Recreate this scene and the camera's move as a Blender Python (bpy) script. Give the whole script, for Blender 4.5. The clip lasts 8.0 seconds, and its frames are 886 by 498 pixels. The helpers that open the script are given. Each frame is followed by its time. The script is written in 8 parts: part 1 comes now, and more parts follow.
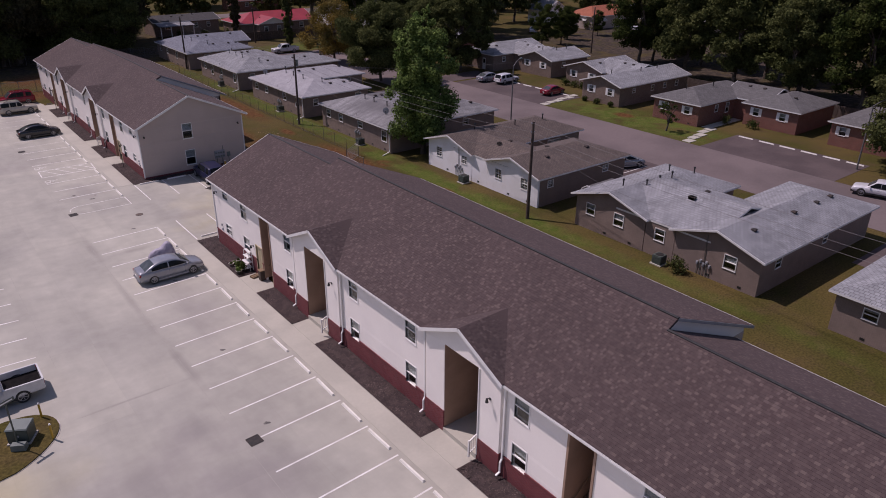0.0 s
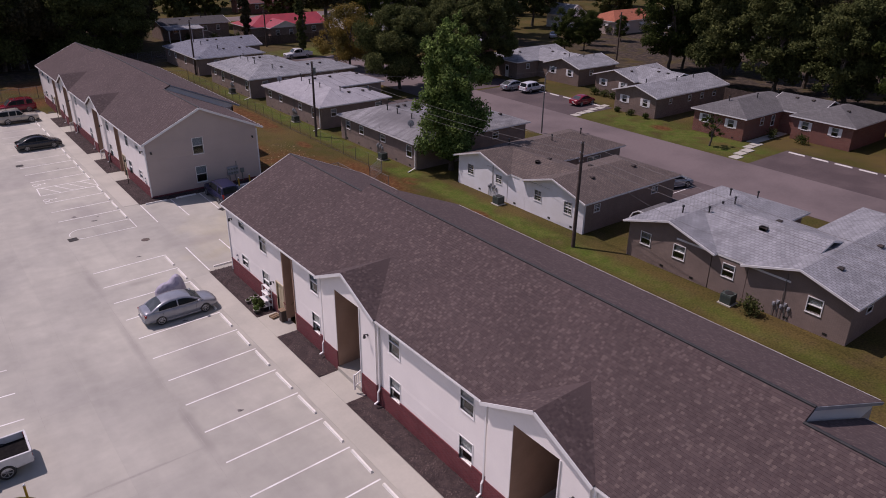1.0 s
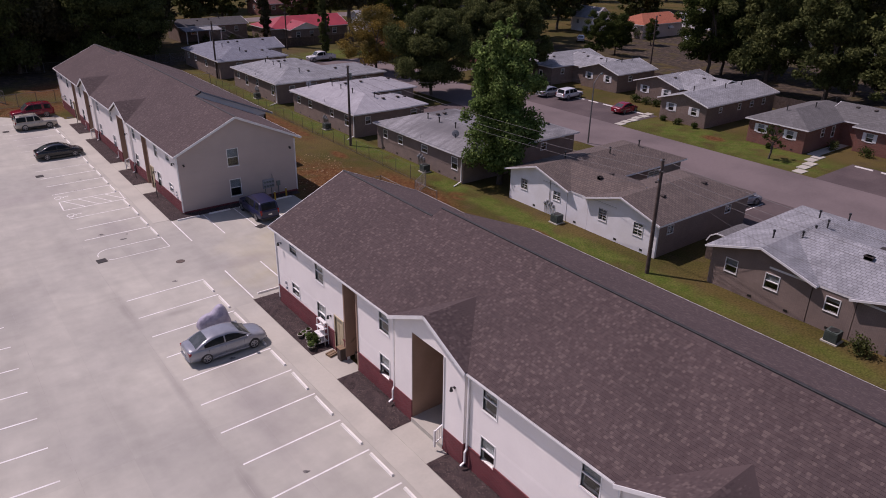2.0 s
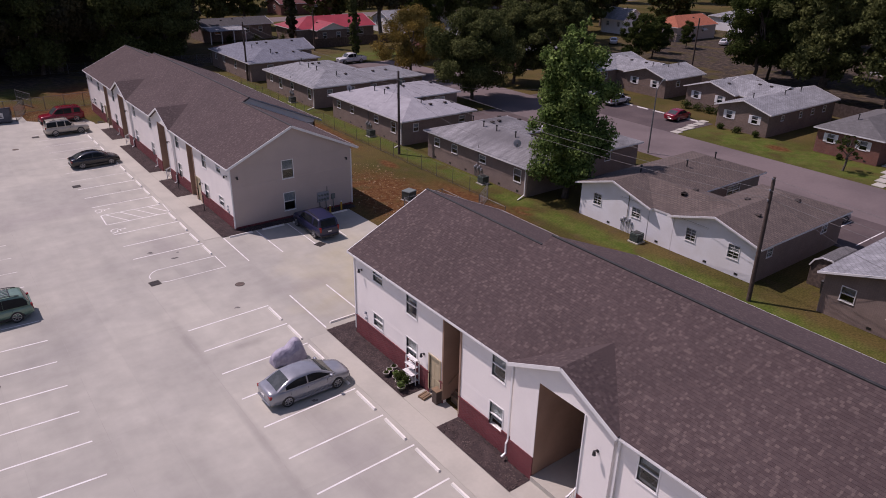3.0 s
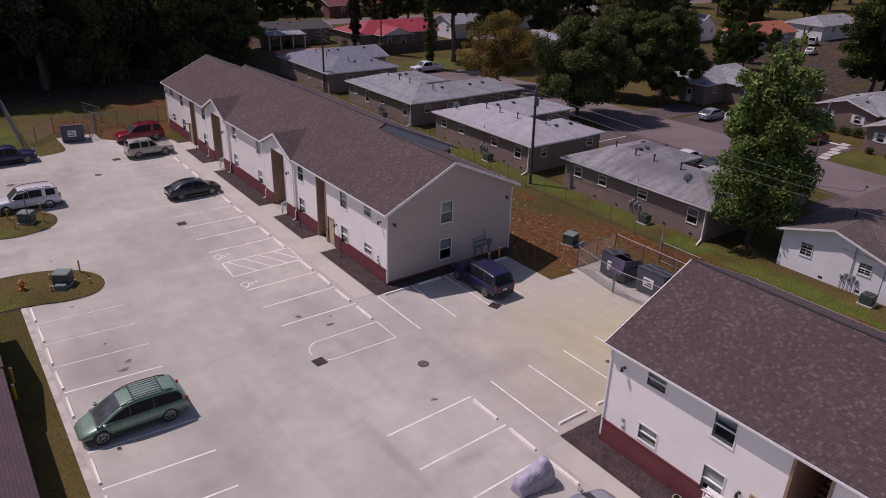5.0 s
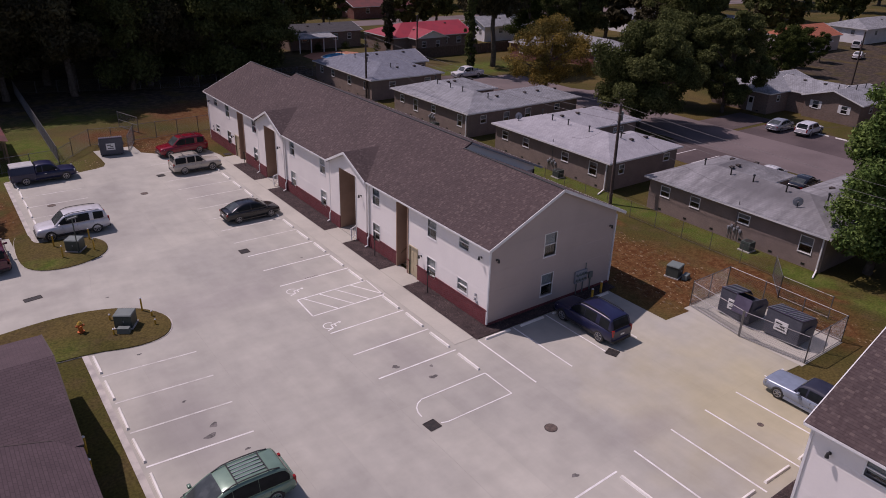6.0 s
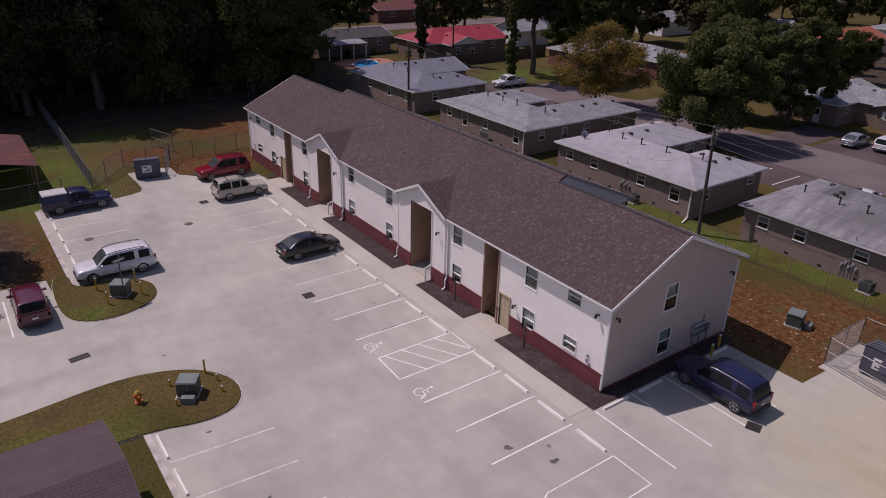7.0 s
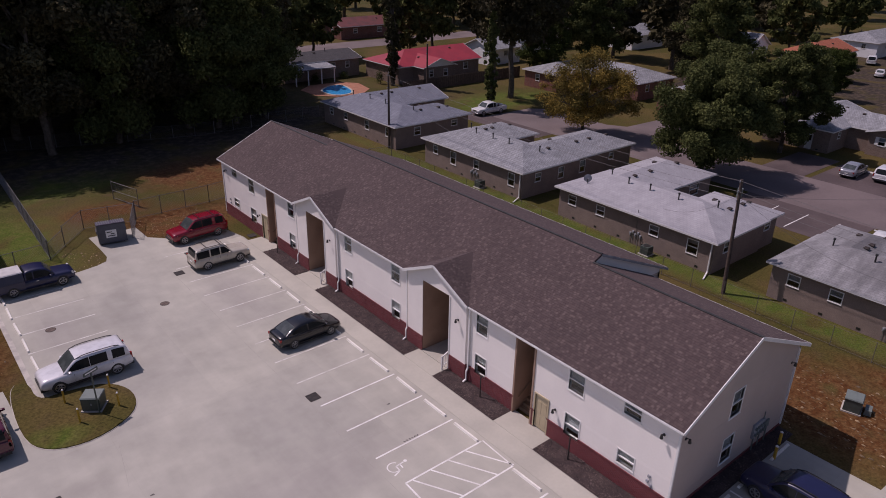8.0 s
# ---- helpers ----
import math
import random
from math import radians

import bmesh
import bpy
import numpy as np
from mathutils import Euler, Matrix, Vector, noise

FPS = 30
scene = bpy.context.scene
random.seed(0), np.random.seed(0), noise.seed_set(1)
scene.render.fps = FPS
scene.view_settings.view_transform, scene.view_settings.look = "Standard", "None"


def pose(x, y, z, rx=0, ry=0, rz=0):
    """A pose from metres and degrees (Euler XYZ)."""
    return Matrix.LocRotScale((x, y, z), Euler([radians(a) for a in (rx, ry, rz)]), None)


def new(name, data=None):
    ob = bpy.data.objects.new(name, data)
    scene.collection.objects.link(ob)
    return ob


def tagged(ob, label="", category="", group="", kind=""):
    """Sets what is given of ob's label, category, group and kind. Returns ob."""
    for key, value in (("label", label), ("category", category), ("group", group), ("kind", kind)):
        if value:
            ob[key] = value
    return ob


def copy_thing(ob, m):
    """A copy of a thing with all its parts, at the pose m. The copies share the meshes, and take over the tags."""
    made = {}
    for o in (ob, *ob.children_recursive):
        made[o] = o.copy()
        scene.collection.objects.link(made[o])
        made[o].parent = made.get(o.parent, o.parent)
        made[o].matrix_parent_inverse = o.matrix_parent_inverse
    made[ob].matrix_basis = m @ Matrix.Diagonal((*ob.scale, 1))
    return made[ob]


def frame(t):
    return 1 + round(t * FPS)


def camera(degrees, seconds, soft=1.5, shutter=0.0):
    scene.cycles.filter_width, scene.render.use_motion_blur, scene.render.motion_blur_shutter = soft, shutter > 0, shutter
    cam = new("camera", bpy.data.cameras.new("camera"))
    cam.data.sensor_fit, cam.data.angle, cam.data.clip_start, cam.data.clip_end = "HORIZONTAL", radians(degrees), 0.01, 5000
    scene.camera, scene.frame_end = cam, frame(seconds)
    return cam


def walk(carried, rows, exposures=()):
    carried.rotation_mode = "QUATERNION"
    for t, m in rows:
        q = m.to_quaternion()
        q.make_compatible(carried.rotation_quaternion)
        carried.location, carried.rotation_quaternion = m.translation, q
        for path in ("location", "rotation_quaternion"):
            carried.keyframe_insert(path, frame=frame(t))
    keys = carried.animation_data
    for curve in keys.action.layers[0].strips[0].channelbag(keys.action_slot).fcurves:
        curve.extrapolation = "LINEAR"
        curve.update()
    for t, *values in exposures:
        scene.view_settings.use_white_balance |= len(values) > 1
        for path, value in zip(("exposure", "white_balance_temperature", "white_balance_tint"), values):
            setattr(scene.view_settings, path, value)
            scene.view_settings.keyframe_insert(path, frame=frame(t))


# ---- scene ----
EXPO = -0.28
cam = camera(64.5, 8.0, soft=0.95)
METRES, EYE, TILT, LEAN, TURN = 61.7, 23.87, 0.0, 0.0, -38.4
ROWS = [
    (0.0, 0.0, 0.0, 0.0, 0.2, -24.82, -0.43),
    (0.5, -0.0175, 0.0538, -0.0034, 0.46, -24.72, -0.53),
    (1.0, -0.0426, 0.1027, -0.0066, 0.7, -24.63, -0.63),
    (2.5, -0.1561, 0.2205, -0.0176, 1.33, -24.51, -1.04),
    (3.0, -0.2041, 0.2551, -0.0203, 1.51, -24.53, -1.16),
    (3.5, -0.2547, 0.2913, -0.022, 1.68, -24.55, -1.27),
    (4.0, -0.3069, 0.329, -0.0231, 1.85, -24.57, -1.38),
    (4.5, -0.36, 0.3687, -0.0239, 2.01, -24.58, -1.46),
    (6.0, -0.5189, 0.4967, -0.0282, 2.4, -24.67, -1.63),
    (6.5, -0.568, 0.5433, -0.0289, 2.58, -24.72, -1.49),
    (7.0, -0.6113, 0.5938, -0.0244, 2.76, -24.77, -1.44),
    (7.5, -0.6465, 0.6494, -0.0087, 2.54, -24.82, -1.37),
    (8.0, -0.6745, 0.7032, 0.0156, -1.15, -24.59, -1.15),
]
walk(cam, [(t, pose(0, 0, EYE, TILT, LEAN, TURN) @ pose(METRES * x, METRES * y, METRES * z, 90 + pitch, roll, yaw)) for t, x, y, z, yaw, pitch, roll in ROWS],
     exposures=[(0.0, EXPO - 0.06, 6450, 34), (1.0, EXPO, 6450, 34), (2.5, EXPO + 0.11, 6450, 34), (3.5, EXPO + 0.09, 6450, 34), (4.5, EXPO, 6450, 34), (6.0, EXPO - 0.07, 6450, 34), (7.0, EXPO - 0.11, 6450, 34), (8.0, EXPO - 0.12, 6450, 34)])

# ---- sky and sun ----
TO_SUN = Vector((-1.62, 2.85, 5.1)).normalized()
world = bpy.data.worlds.new("sky")
scene.world = world
world.use_nodes = True
wn = world.node_tree
sky = wn.nodes.new("ShaderNodeTexSky")
sky.sky_type = 'NISHITA'
sky.sun_disc = False
sky.sun_elevation = math.asin(TO_SUN.z)
sky.sun_rotation = math.atan2(TO_SUN.x, TO_SUN.y)
wn.links.new(sky.outputs[0], wn.nodes["Background"].inputs[0])
wn.nodes["Background"].inputs[1].default_value = 0.085
sun = new("sun", bpy.data.lights.new("sun", 'SUN'))
sun.data.energy = 3.6
sun.data.angle = radians(0.55)
sun.data.color = (1.0, 0.95, 0.88)
sun.rotation_mode = 'QUATERNION'
sun.rotation_quaternion = TO_SUN.to_track_quat('Z', 'Y')
sun.location = (0, 60, 90)


# ---- materials ----
def mat(name, c1, c2=None, rough=0.8, scale=1.0, fine=25.0, amount=0.25, bump=0.0, bump_scale=40.0, metal=0.0, coord='Object', island=0.0, rnd=0.0, spec=0.5, patch=(0.42, 0.62)):
    """A surface of two colours mixed in patches, with fine grain, grain relief and, if wanted, a shade that varies from piece to piece."""
    m = bpy.data.materials.new(name)
    m.use_nodes = True
    t = m.node_tree
    N, L = t.nodes, t.links
    b = N["Principled BSDF"]
    b.inputs["Roughness"].default_value = rough
    b.inputs["Metallic"].default_value = metal
    b.inputs["Specular IOR Level"].default_value = spec
    if coord == 'Position':
        vec = N.new("ShaderNodeNewGeometry").outputs["Position"]
    else:
        vec = N.new("ShaderNodeTexCoord").outputs["Object"]
    c2 = c2 or tuple(0.75 * v for v in c1)

    def noise_node(s, detail=4.0):
        n = N.new("ShaderNodeTexNoise")
        n.inputs["Scale"].default_value = s
        n.inputs["Detail"].default_value = detail
        L.new(vec, n.inputs["Vector"])
        return n.outputs["Fac"]
    ramp = N.new("ShaderNodeMapRange")
    ramp.inputs[1].default_value, ramp.inputs[2].default_value = patch
    L.new(noise_node(scale, 6.0), ramp.inputs[0])
    mix = N.new("ShaderNodeMix")
    mix.data_type = 'RGBA'
    mix.inputs[6].default_value = (*c1, 1)
    mix.inputs[7].default_value = (*c2, 1)
    L.new(ramp.outputs[0], mix.inputs[0])
    col = mix.outputs[2]

    def shade(fac_out, lo, hi, col):
        r = N.new("ShaderNodeMapRange")
        r.inputs[3].default_value, r.inputs[4].default_value = lo, hi
        L.new(fac_out, r.inputs[0])
        h = N.new("ShaderNodeHueSaturation")
        h.inputs["Color"].default_value = (1, 1, 1, 1)
        L.new(col, h.inputs["Color"])
        L.new(r.outputs[0], h.inputs["Value"])
        return h.outputs[0]
    if amount:
        col = shade(noise_node(fine, 3.0), 1 - amount, 1 + amount, col)
    if island:
        col = shade(N.new("ShaderNodeNewGeometry").outputs["Random Per Island"], 1 - island, 1 + island, col)
    if rnd:
        col = shade(N.new("ShaderNodeObjectInfo").outputs["Random"], 1 - rnd, 1 + rnd, col)
    L.new(col, b.inputs["Base Color"])
    if bump:
        bn = N.new("ShaderNodeBump")
        bn.inputs["Strength"].default_value = bump
        bn.inputs["Distance"].default_value = 0.02
        L.new(noise_node(bump_scale, 3.0), bn.inputs["Height"])
        L.new(bn.outputs[0], b.inputs["Normal"])
    return m


def masonry(name, c1, c2, mortar, w, h, gap, bump=0.4, axis='YZ', rough=0.85, offset=0.5):
    """Courses of bricks or shingles, each with its own shade, on a wall or a slope."""
    m = bpy.data.materials.new(name)
    m.use_nodes = True
    t = m.node_tree
    N, L = t.nodes, t.links
    b = N["Principled BSDF"]
    b.inputs["Roughness"].default_value = rough
    sep = N.new("ShaderNodeSeparateXYZ")
    L.new(N.new("ShaderNodeTexCoord").outputs["Object"], sep.inputs[0])
    com = N.new("ShaderNodeCombineXYZ")
    if axis == 'SUM':
        add = N.new("ShaderNodeMath")
        L.new(sep.outputs[0], add.inputs[0])
        L.new(sep.outputs[1], add.inputs[1])
        L.new(add.outputs[0], com.inputs[0])
        L.new(sep.outputs[2], com.inputs[1])
    else:
        L.new(sep.outputs["XYZ".index(axis[0])], com.inputs[0])
        L.new(sep.outputs["XYZ".index(axis[1])], com.inputs[1])
    br = N.new("ShaderNodeTexBrick")
    br.offset = offset
    br.inputs["Color1"].default_value = (*c1, 1)
    br.inputs["Color2"].default_value = (*c2, 1)
    br.inputs["Mortar"].default_value = (*mortar, 1)
    br.inputs["Scale"].default_value = 1.0
    br.inputs["Mortar Size"].default_value = gap
    br.inputs["Brick Width"].default_value = w
    br.inputs["Row Height"].default_value = h
    L.new(com.outputs[0], br.inputs["Vector"])
    n = N.new("ShaderNodeTexNoise")
    n.inputs["Scale"].default_value = 0.9
    n.inputs["Detail"].default_value = 6
    L.new(N.new("ShaderNodeTexCoord").outputs["Object"], n.inputs["Vector"])
    r = N.new("ShaderNodeMapRange")
    r.inputs[3].default_value, r.inputs[4].default_value = 0.72, 1.25
    L.new(n.outputs["Fac"], r.inputs[0])
    hs = N.new("ShaderNodeHueSaturation")
    L.new(br.outputs["Color"], hs.inputs["Color"])
    L.new(r.outputs[0], hs.inputs["Value"])
    L.new(hs.outputs[0], b.inputs["Base Color"])
    bn = N.new("ShaderNodeBump")
    bn.inputs["Strength"].default_value = bump
    bn.inputs["Distance"].default_value = 0.012
    bn.invert = True
    L.new(br.outputs["Fac"], bn.inputs["Height"])
    L.new(bn.outputs[0], b.inputs["Normal"])
    return m


def ground_mat(name, dirt_spots=(), litter_shade_spots=(), lush_spots=()):
    """Mown grass with dry and bare places, and a few larger bare spots."""
    m = bpy.data.materials.new(name)
    m.use_nodes = True
    t = m.node_tree
    N, L = t.nodes, t.links
    b = N["Principled BSDF"]
    b.inputs["Roughness"].default_value = 0.95
    b.inputs["Specular IOR Level"].default_value = 0.15
    vec = N.new("ShaderNodeNewGeometry").outputs["Position"]

    def nz(s, d=5.0):
        n = N.new("ShaderNodeTexNoise")
        n.inputs["Scale"].default_value = s
        n.inputs["Detail"].default_value = d
        L.new(vec, n.inputs["Vector"])
        return n.outputs["Fac"]

    def rng(x, a, c, lo=0.0, hi=1.0):
        r = N.new("ShaderNodeMapRange")
        r.inputs[1].default_value, r.inputs[2].default_value = a, c
        r.inputs[3].default_value, r.inputs[4].default_value = lo, hi
        L.new(x, r.inputs[0])
        return r.outputs[0]

    def mixc(f, a, c):
        x = N.new("ShaderNodeMix")
        x.data_type = 'RGBA'
        L.new(f, x.inputs[0])
        for k, v in ((6, a), (7, c)):
            if isinstance(v, tuple):
                x.inputs[k].default_value = (*v, 1)
            else:
                L.new(v, x.inputs[k])
        return x.outputs[2]

    def math_node(op, a, c):
        x = N.new("ShaderNodeMath")
        x.operation = op
        for k, v in enumerate((a, c)):
            if isinstance(v, (int, float)):
                x.inputs[k].default_value = v
            else:
                L.new(v, x.inputs[k])
        return x.outputs[0]
    col = mixc(rng(nz(0.11), 0.42, 0.6), (0.066, 0.059, 0.014), (0.106, 0.077, 0.025))
    col = mixc(rng(nz(0.6, 8.0), 0.5, 0.72), col, (0.088, 0.062, 0.026))

    def spots(places):
        mask = None
        for cx, cy, rx, ry in places:
            d = N.new("ShaderNodeVectorMath")
            d.operation = 'SUBTRACT'
            L.new(vec, d.inputs[0])
            d.inputs[1].default_value = (cx, cy, 0)
            s = N.new("ShaderNodeVectorMath")
            s.operation = 'DIVIDE'
            L.new(d.outputs[0], s.inputs[0])
            s.inputs[1].default_value = (rx, ry, 1e6)
            ln = N.new("ShaderNodeVectorMath")
            ln.operation = 'LENGTH'
            L.new(s.outputs[0], ln.inputs[0])
            one = rng(ln.outputs["Value"], 0.6, 1.25, 1.0, 0.0)
            mask = one if mask is None else math_node('MAXIMUM', mask, one)
        return mask
    if lush_spots:
        f = math_node('MULTIPLY', spots(lush_spots), rng(nz(0.35, 7.0), 0.32, 0.54))
        col = mixc(f, col, mixc(rng(nz(1.2, 7.0), 0.4, 0.65), (0.070, 0.098, 0.014), (0.108, 0.116, 0.026)))
    if dirt_spots:
        f = math_node('MULTIPLY', spots(dirt_spots), rng(nz(0.5, 8.0), 0.28, 0.48))
        col = mixc(f, col, mixc(rng(nz(2.2, 6.0), 0.4, 0.65), (0.092, 0.035, 0.011), (0.152, 0.077, 0.030)))
    # Brown leaf litter; the same tone also paints tree shade on the ground.
    if litter_shade_spots:
        f = math_node('MULTIPLY', spots(litter_shade_spots), rng(nz(0.25, 8.0), 0.3, 0.5))
        col = mixc(f, col, mixc(rng(nz(1.2, 8.0), 0.45, 0.7), (0.045, 0.035, 0.028), (0.115, 0.085, 0.062)))
    fine = rng(nz(7.0, 6.0), 0.25, 0.75, 0.55, 1.45)
    h = N.new("ShaderNodeHueSaturation")
    L.new(col, h.inputs["Color"])
    L.new(fine, h.inputs["Value"])
    L.new(h.outputs[0], b.inputs["Base Color"])
    bn = N.new("ShaderNodeBump")
    bn.inputs["Strength"].default_value = 0.6
    bn.inputs["Distance"].default_value = 0.05
    L.new(nz(14.0, 4.0), bn.inputs["Height"])
    L.new(bn.outputs[0], b.inputs["Normal"])
    return m


def shingle_mat(name, single_piece):
    """Mottled asphalt shingles: each tab takes one of a few browns."""
    m = mat(name, (1, 1, 1), (0.9, 0.9, 0.9), rough=0.92, scale=0.3, fine=30, amount=0.14, bump=0.4, bump_scale=60)
    t = m.node_tree
    N, L = t.nodes, t.links
    b = N["Principled BSDF"]
    old = b.inputs["Base Color"].links[0].from_socket
    src = N.new("ShaderNodeObjectInfo").outputs["Random"] if single_piece else N.new("ShaderNodeNewGeometry").outputs["Random Per Island"]
    ramp = N.new("ShaderNodeValToRGB")
    ramp.color_ramp.interpolation = 'CONSTANT'
    tones = ((0.0, (0.072, 0.0475, 0.047)), (0.26, (0.087, 0.059, 0.057)), (0.5, (0.079, 0.054, 0.053)), (0.72, (0.094, 0.065, 0.062)), (0.87, (0.128, 0.092, 0.084)), (0.95, (0.114, 0.082, 0.077)))
    el = ramp.color_ramp.elements
    el[0].position, el[0].color = tones[0][0], (*tones[0][1], 1)
    el[1].position, el[1].color = tones[1][0], (*tones[1][1], 1)
    for p, c in tones[2:]:
        e = el.new(p)
        e.color = (*c, 1)
    L.new(src, ramp.inputs[0])
    mul = N.new("ShaderNodeMix")
    mul.data_type = 'RGBA'
    mul.blend_type = 'MULTIPLY'
    mul.inputs[0].default_value = 1.0
    L.new(ramp.outputs[0], mul.inputs[6])
    L.new(old, mul.inputs[7])
    L.new(mul.outputs[2], b.inputs["Base Color"])
    return m


def add_spots(m, places, colour, strength=0.7):
    """Soft stained places of another colour in a material."""
    t = m.node_tree
    N, L = t.nodes, t.links
    b = N["Principled BSDF"]
    col = b.inputs["Base Color"].links[0].from_socket
    vec = N.new("ShaderNodeNewGeometry").outputs["Position"]
    for cx, cy, rx, ry in places:
        d = N.new("ShaderNodeVectorMath")
        d.operation = 'SUBTRACT'
        L.new(vec, d.inputs[0])
        d.inputs[1].default_value = (cx, cy, 0)
        s = N.new("ShaderNodeVectorMath")
        s.operation = 'DIVIDE'
        L.new(d.outputs[0], s.inputs[0])
        s.inputs[1].default_value = (rx, ry, 1e6)
        n = N.new("ShaderNodeTexNoise")
        n.inputs["Scale"].default_value = 0.45
        n.inputs["Detail"].default_value = 6
        L.new(vec, n.inputs["Vector"])
        ln = N.new("ShaderNodeVectorMath")
        ln.operation = 'LENGTH'
        L.new(s.outputs[0], ln.inputs[0])
        ad = N.new("ShaderNodeMath")
        ad.operation = 'ADD'
        L.new(ln.outputs["Value"], ad.inputs[0])
        L.new(n.outputs["Fac"], ad.inputs[1])
        r = N.new("ShaderNodeMapRange")
        r.inputs[1].default_value, r.inputs[2].default_value = 0.7, 1.6
        r.inputs[3].default_value, r.inputs[4].default_value = strength, 0.0
        L.new(ad.outputs[0], r.inputs[0])
        x = N.new("ShaderNodeMix")
        x.data_type = 'RGBA'
        L.new(r.outputs[0], x.inputs[0])
        L.new(col, x.inputs[6])
        x.inputs[7].default_value = (*colour, 1)
        col = x.outputs[2]
    L.new(col, b.inputs["Base Color"])


def add_streaks(m, scale, lo, hi, a=0.35, c=0.65):
    """Long uneven streaks that darken or lighten a material; scale per axis, in world or object places."""
    t = m.node_tree
    N, L = t.nodes, t.links
    b = N["Principled BSDF"]
    col = b.inputs["Base Color"].links[0].from_socket
    s = N.new("ShaderNodeVectorMath")
    s.operation = 'MULTIPLY'
    L.new(N.new("ShaderNodeNewGeometry").outputs["Position"], s.inputs[0])
    s.inputs[1].default_value = scale
    n = N.new("ShaderNodeTexNoise")
    n.inputs["Scale"].default_value = 1.0
    n.inputs["Detail"].default_value = 7
    n.inputs["Roughness"].default_value = 0.62
    L.new(s.outputs[0], n.inputs["Vector"])
    r = N.new("ShaderNodeMapRange")
    r.inputs[1].default_value, r.inputs[2].default_value = a, c
    r.inputs[3].default_value, r.inputs[4].default_value = lo, hi
    L.new(n.outputs["Fac"], r.inputs[0])
    h = N.new("ShaderNodeHueSaturation")
    L.new(col, h.inputs["Color"])
    L.new(r.outputs[0], h.inputs["Value"])
    L.new(h.outputs[0], b.inputs["Base Color"])


def glass_mat(name, tint=(0.8, 0.85, 0.85)):
    m = bpy.data.materials.new(name)
    m.use_nodes = True
    b = m.node_tree.nodes["Principled BSDF"]
    b.inputs["Base Color"].default_value = (*tint, 1)
    b.inputs["Roughness"].default_value = 0.03
    b.inputs["Transmission Weight"].default_value = 1.0
    b.inputs["IOR"].default_value = 1.45
    return m


def paint(name, c, rough=0.25, coat=0.6, metal=0.0):
    """Car paint: a faint flake, dust, and a clear coat."""
    m = mat(name, c, tuple(0.88 * v for v in c), rough=rough, scale=2.5, fine=60, amount=0.06, metal=metal)
    b = m.node_tree.nodes["Principled BSDF"]
    b.inputs["Coat Weight"].default_value = coat
    b.inputs["Coat Roughness"].default_value = 0.05
    return m


CONCRETE = mat("concrete lot", (0.455, 0.434, 0.372), (0.345, 0.33, 0.292), rough=0.85, scale=0.13, fine=0.8, amount=0.15, bump=0.15, bump_scale=30, coord='Position', patch=(0.35, 0.7))
WALK = mat("sidewalk concrete", (0.470, 0.445, 0.382), (0.415, 0.394, 0.34), rough=0.85, scale=0.4, fine=6, amount=0.06, bump=0.15, coord='Position')
KERB = mat("kerb concrete", (0.52, 0.48, 0.43), (0.38, 0.35, 0.32), rough=0.85, scale=1.2, fine=9, amount=0.1, bump=0.2, coord='Position')
LINE = mat("worn white road paint", (0.82, 0.80, 0.77), (0.68, 0.65, 0.62), rough=0.6, scale=1.3, fine=14, amount=0.08, coord='Position')
LINE_WORN = mat("faded white road paint", (0.64, 0.62, 0.58), (0.50, 0.475, 0.43), rough=0.7, scale=2.2, fine=14, amount=0.12, coord='Position')
STOP = mat("weathered white wheel stop", (0.84, 0.81, 0.75), (0.74, 0.71, 0.65), rough=0.7, scale=2.0, fine=20, amount=0.1, bump=0.2)
ASPHALT = mat("old asphalt", (0.178, 0.138, 0.134), (0.130, 0.101, 0.099), rough=0.9, scale=0.12, fine=3.0, amount=0.12, bump=0.3, coord='Position')
ASPHALT_DARK = mat("parking asphalt", (0.078, 0.056, 0.056), (0.108, 0.079, 0.077), rough=0.9, scale=0.25, fine=4.0, amount=0.15, bump=0.3, coord='Position')
# Second list: leaf litter at the wood, plus shade under trees as colour.
GRASS = ground_mat("grass and bare earth", ((33.4, 71.0, 4.6, 9.0), (36.2, 60.5, 2.6, 3.0), (21.0, 133.5, 7.0, 6.0), (9.5, 127.0, 4.0, 2.5), (32.5, 86.0, 2.0, 9.0), (14.0, 121.0, 6.0, 4.0), (40.8, 62.0, 0.9, 1.2), (38.2, 80.0, 0.7, 1.8), (39.0, 90.0, 0.6, 1.5), (40.6, 51.0, 0.7, 1.4), (79.5, 60.0, 1.2, 1.6), (-4.8, 107.0, 2.8, 6.5), (38.6, 66.0, 1.7, 7.0), (38.4, 50.5, 1.4, 7.0), (38.6, 38.0, 1.3, 6.0), (38.4, 96.0, 1.6, 9.0)), ((-8.0, 108.0, 4.0, 10.0), (2.0, 149.0, 60.0, 13.0), (0.0, 190.0, 60.0, 50.0), (115.0, 60.0, 14.0, 45.0), (38.0, 150.0, 12.0, 8.0), (132.0, 82.0, 24.0, 45.0), (112.0, 126.0, 10.0, 14.0), (140.0, 112.0, 26.0, 13.0), (175.0, 105.0, 25.0, 25.0)), ((42.0, 75.0, 1.3, 60.0), (72.0, 140.0, 12.0, 5.0), (78.5, 57.0, 4.5, 16.0), (-0.8, 122.5, 6.0, 9.5), (5.0, 137.0, 10.0, 5.0), (-14.0, 122.0, 7.0, 12.0)))
LAWN = ground_mat("island grass", (), (), ((-3.2, 95.0, 2.4, 1.2), (-6.0, 82.6, 3.6, 2.0)))
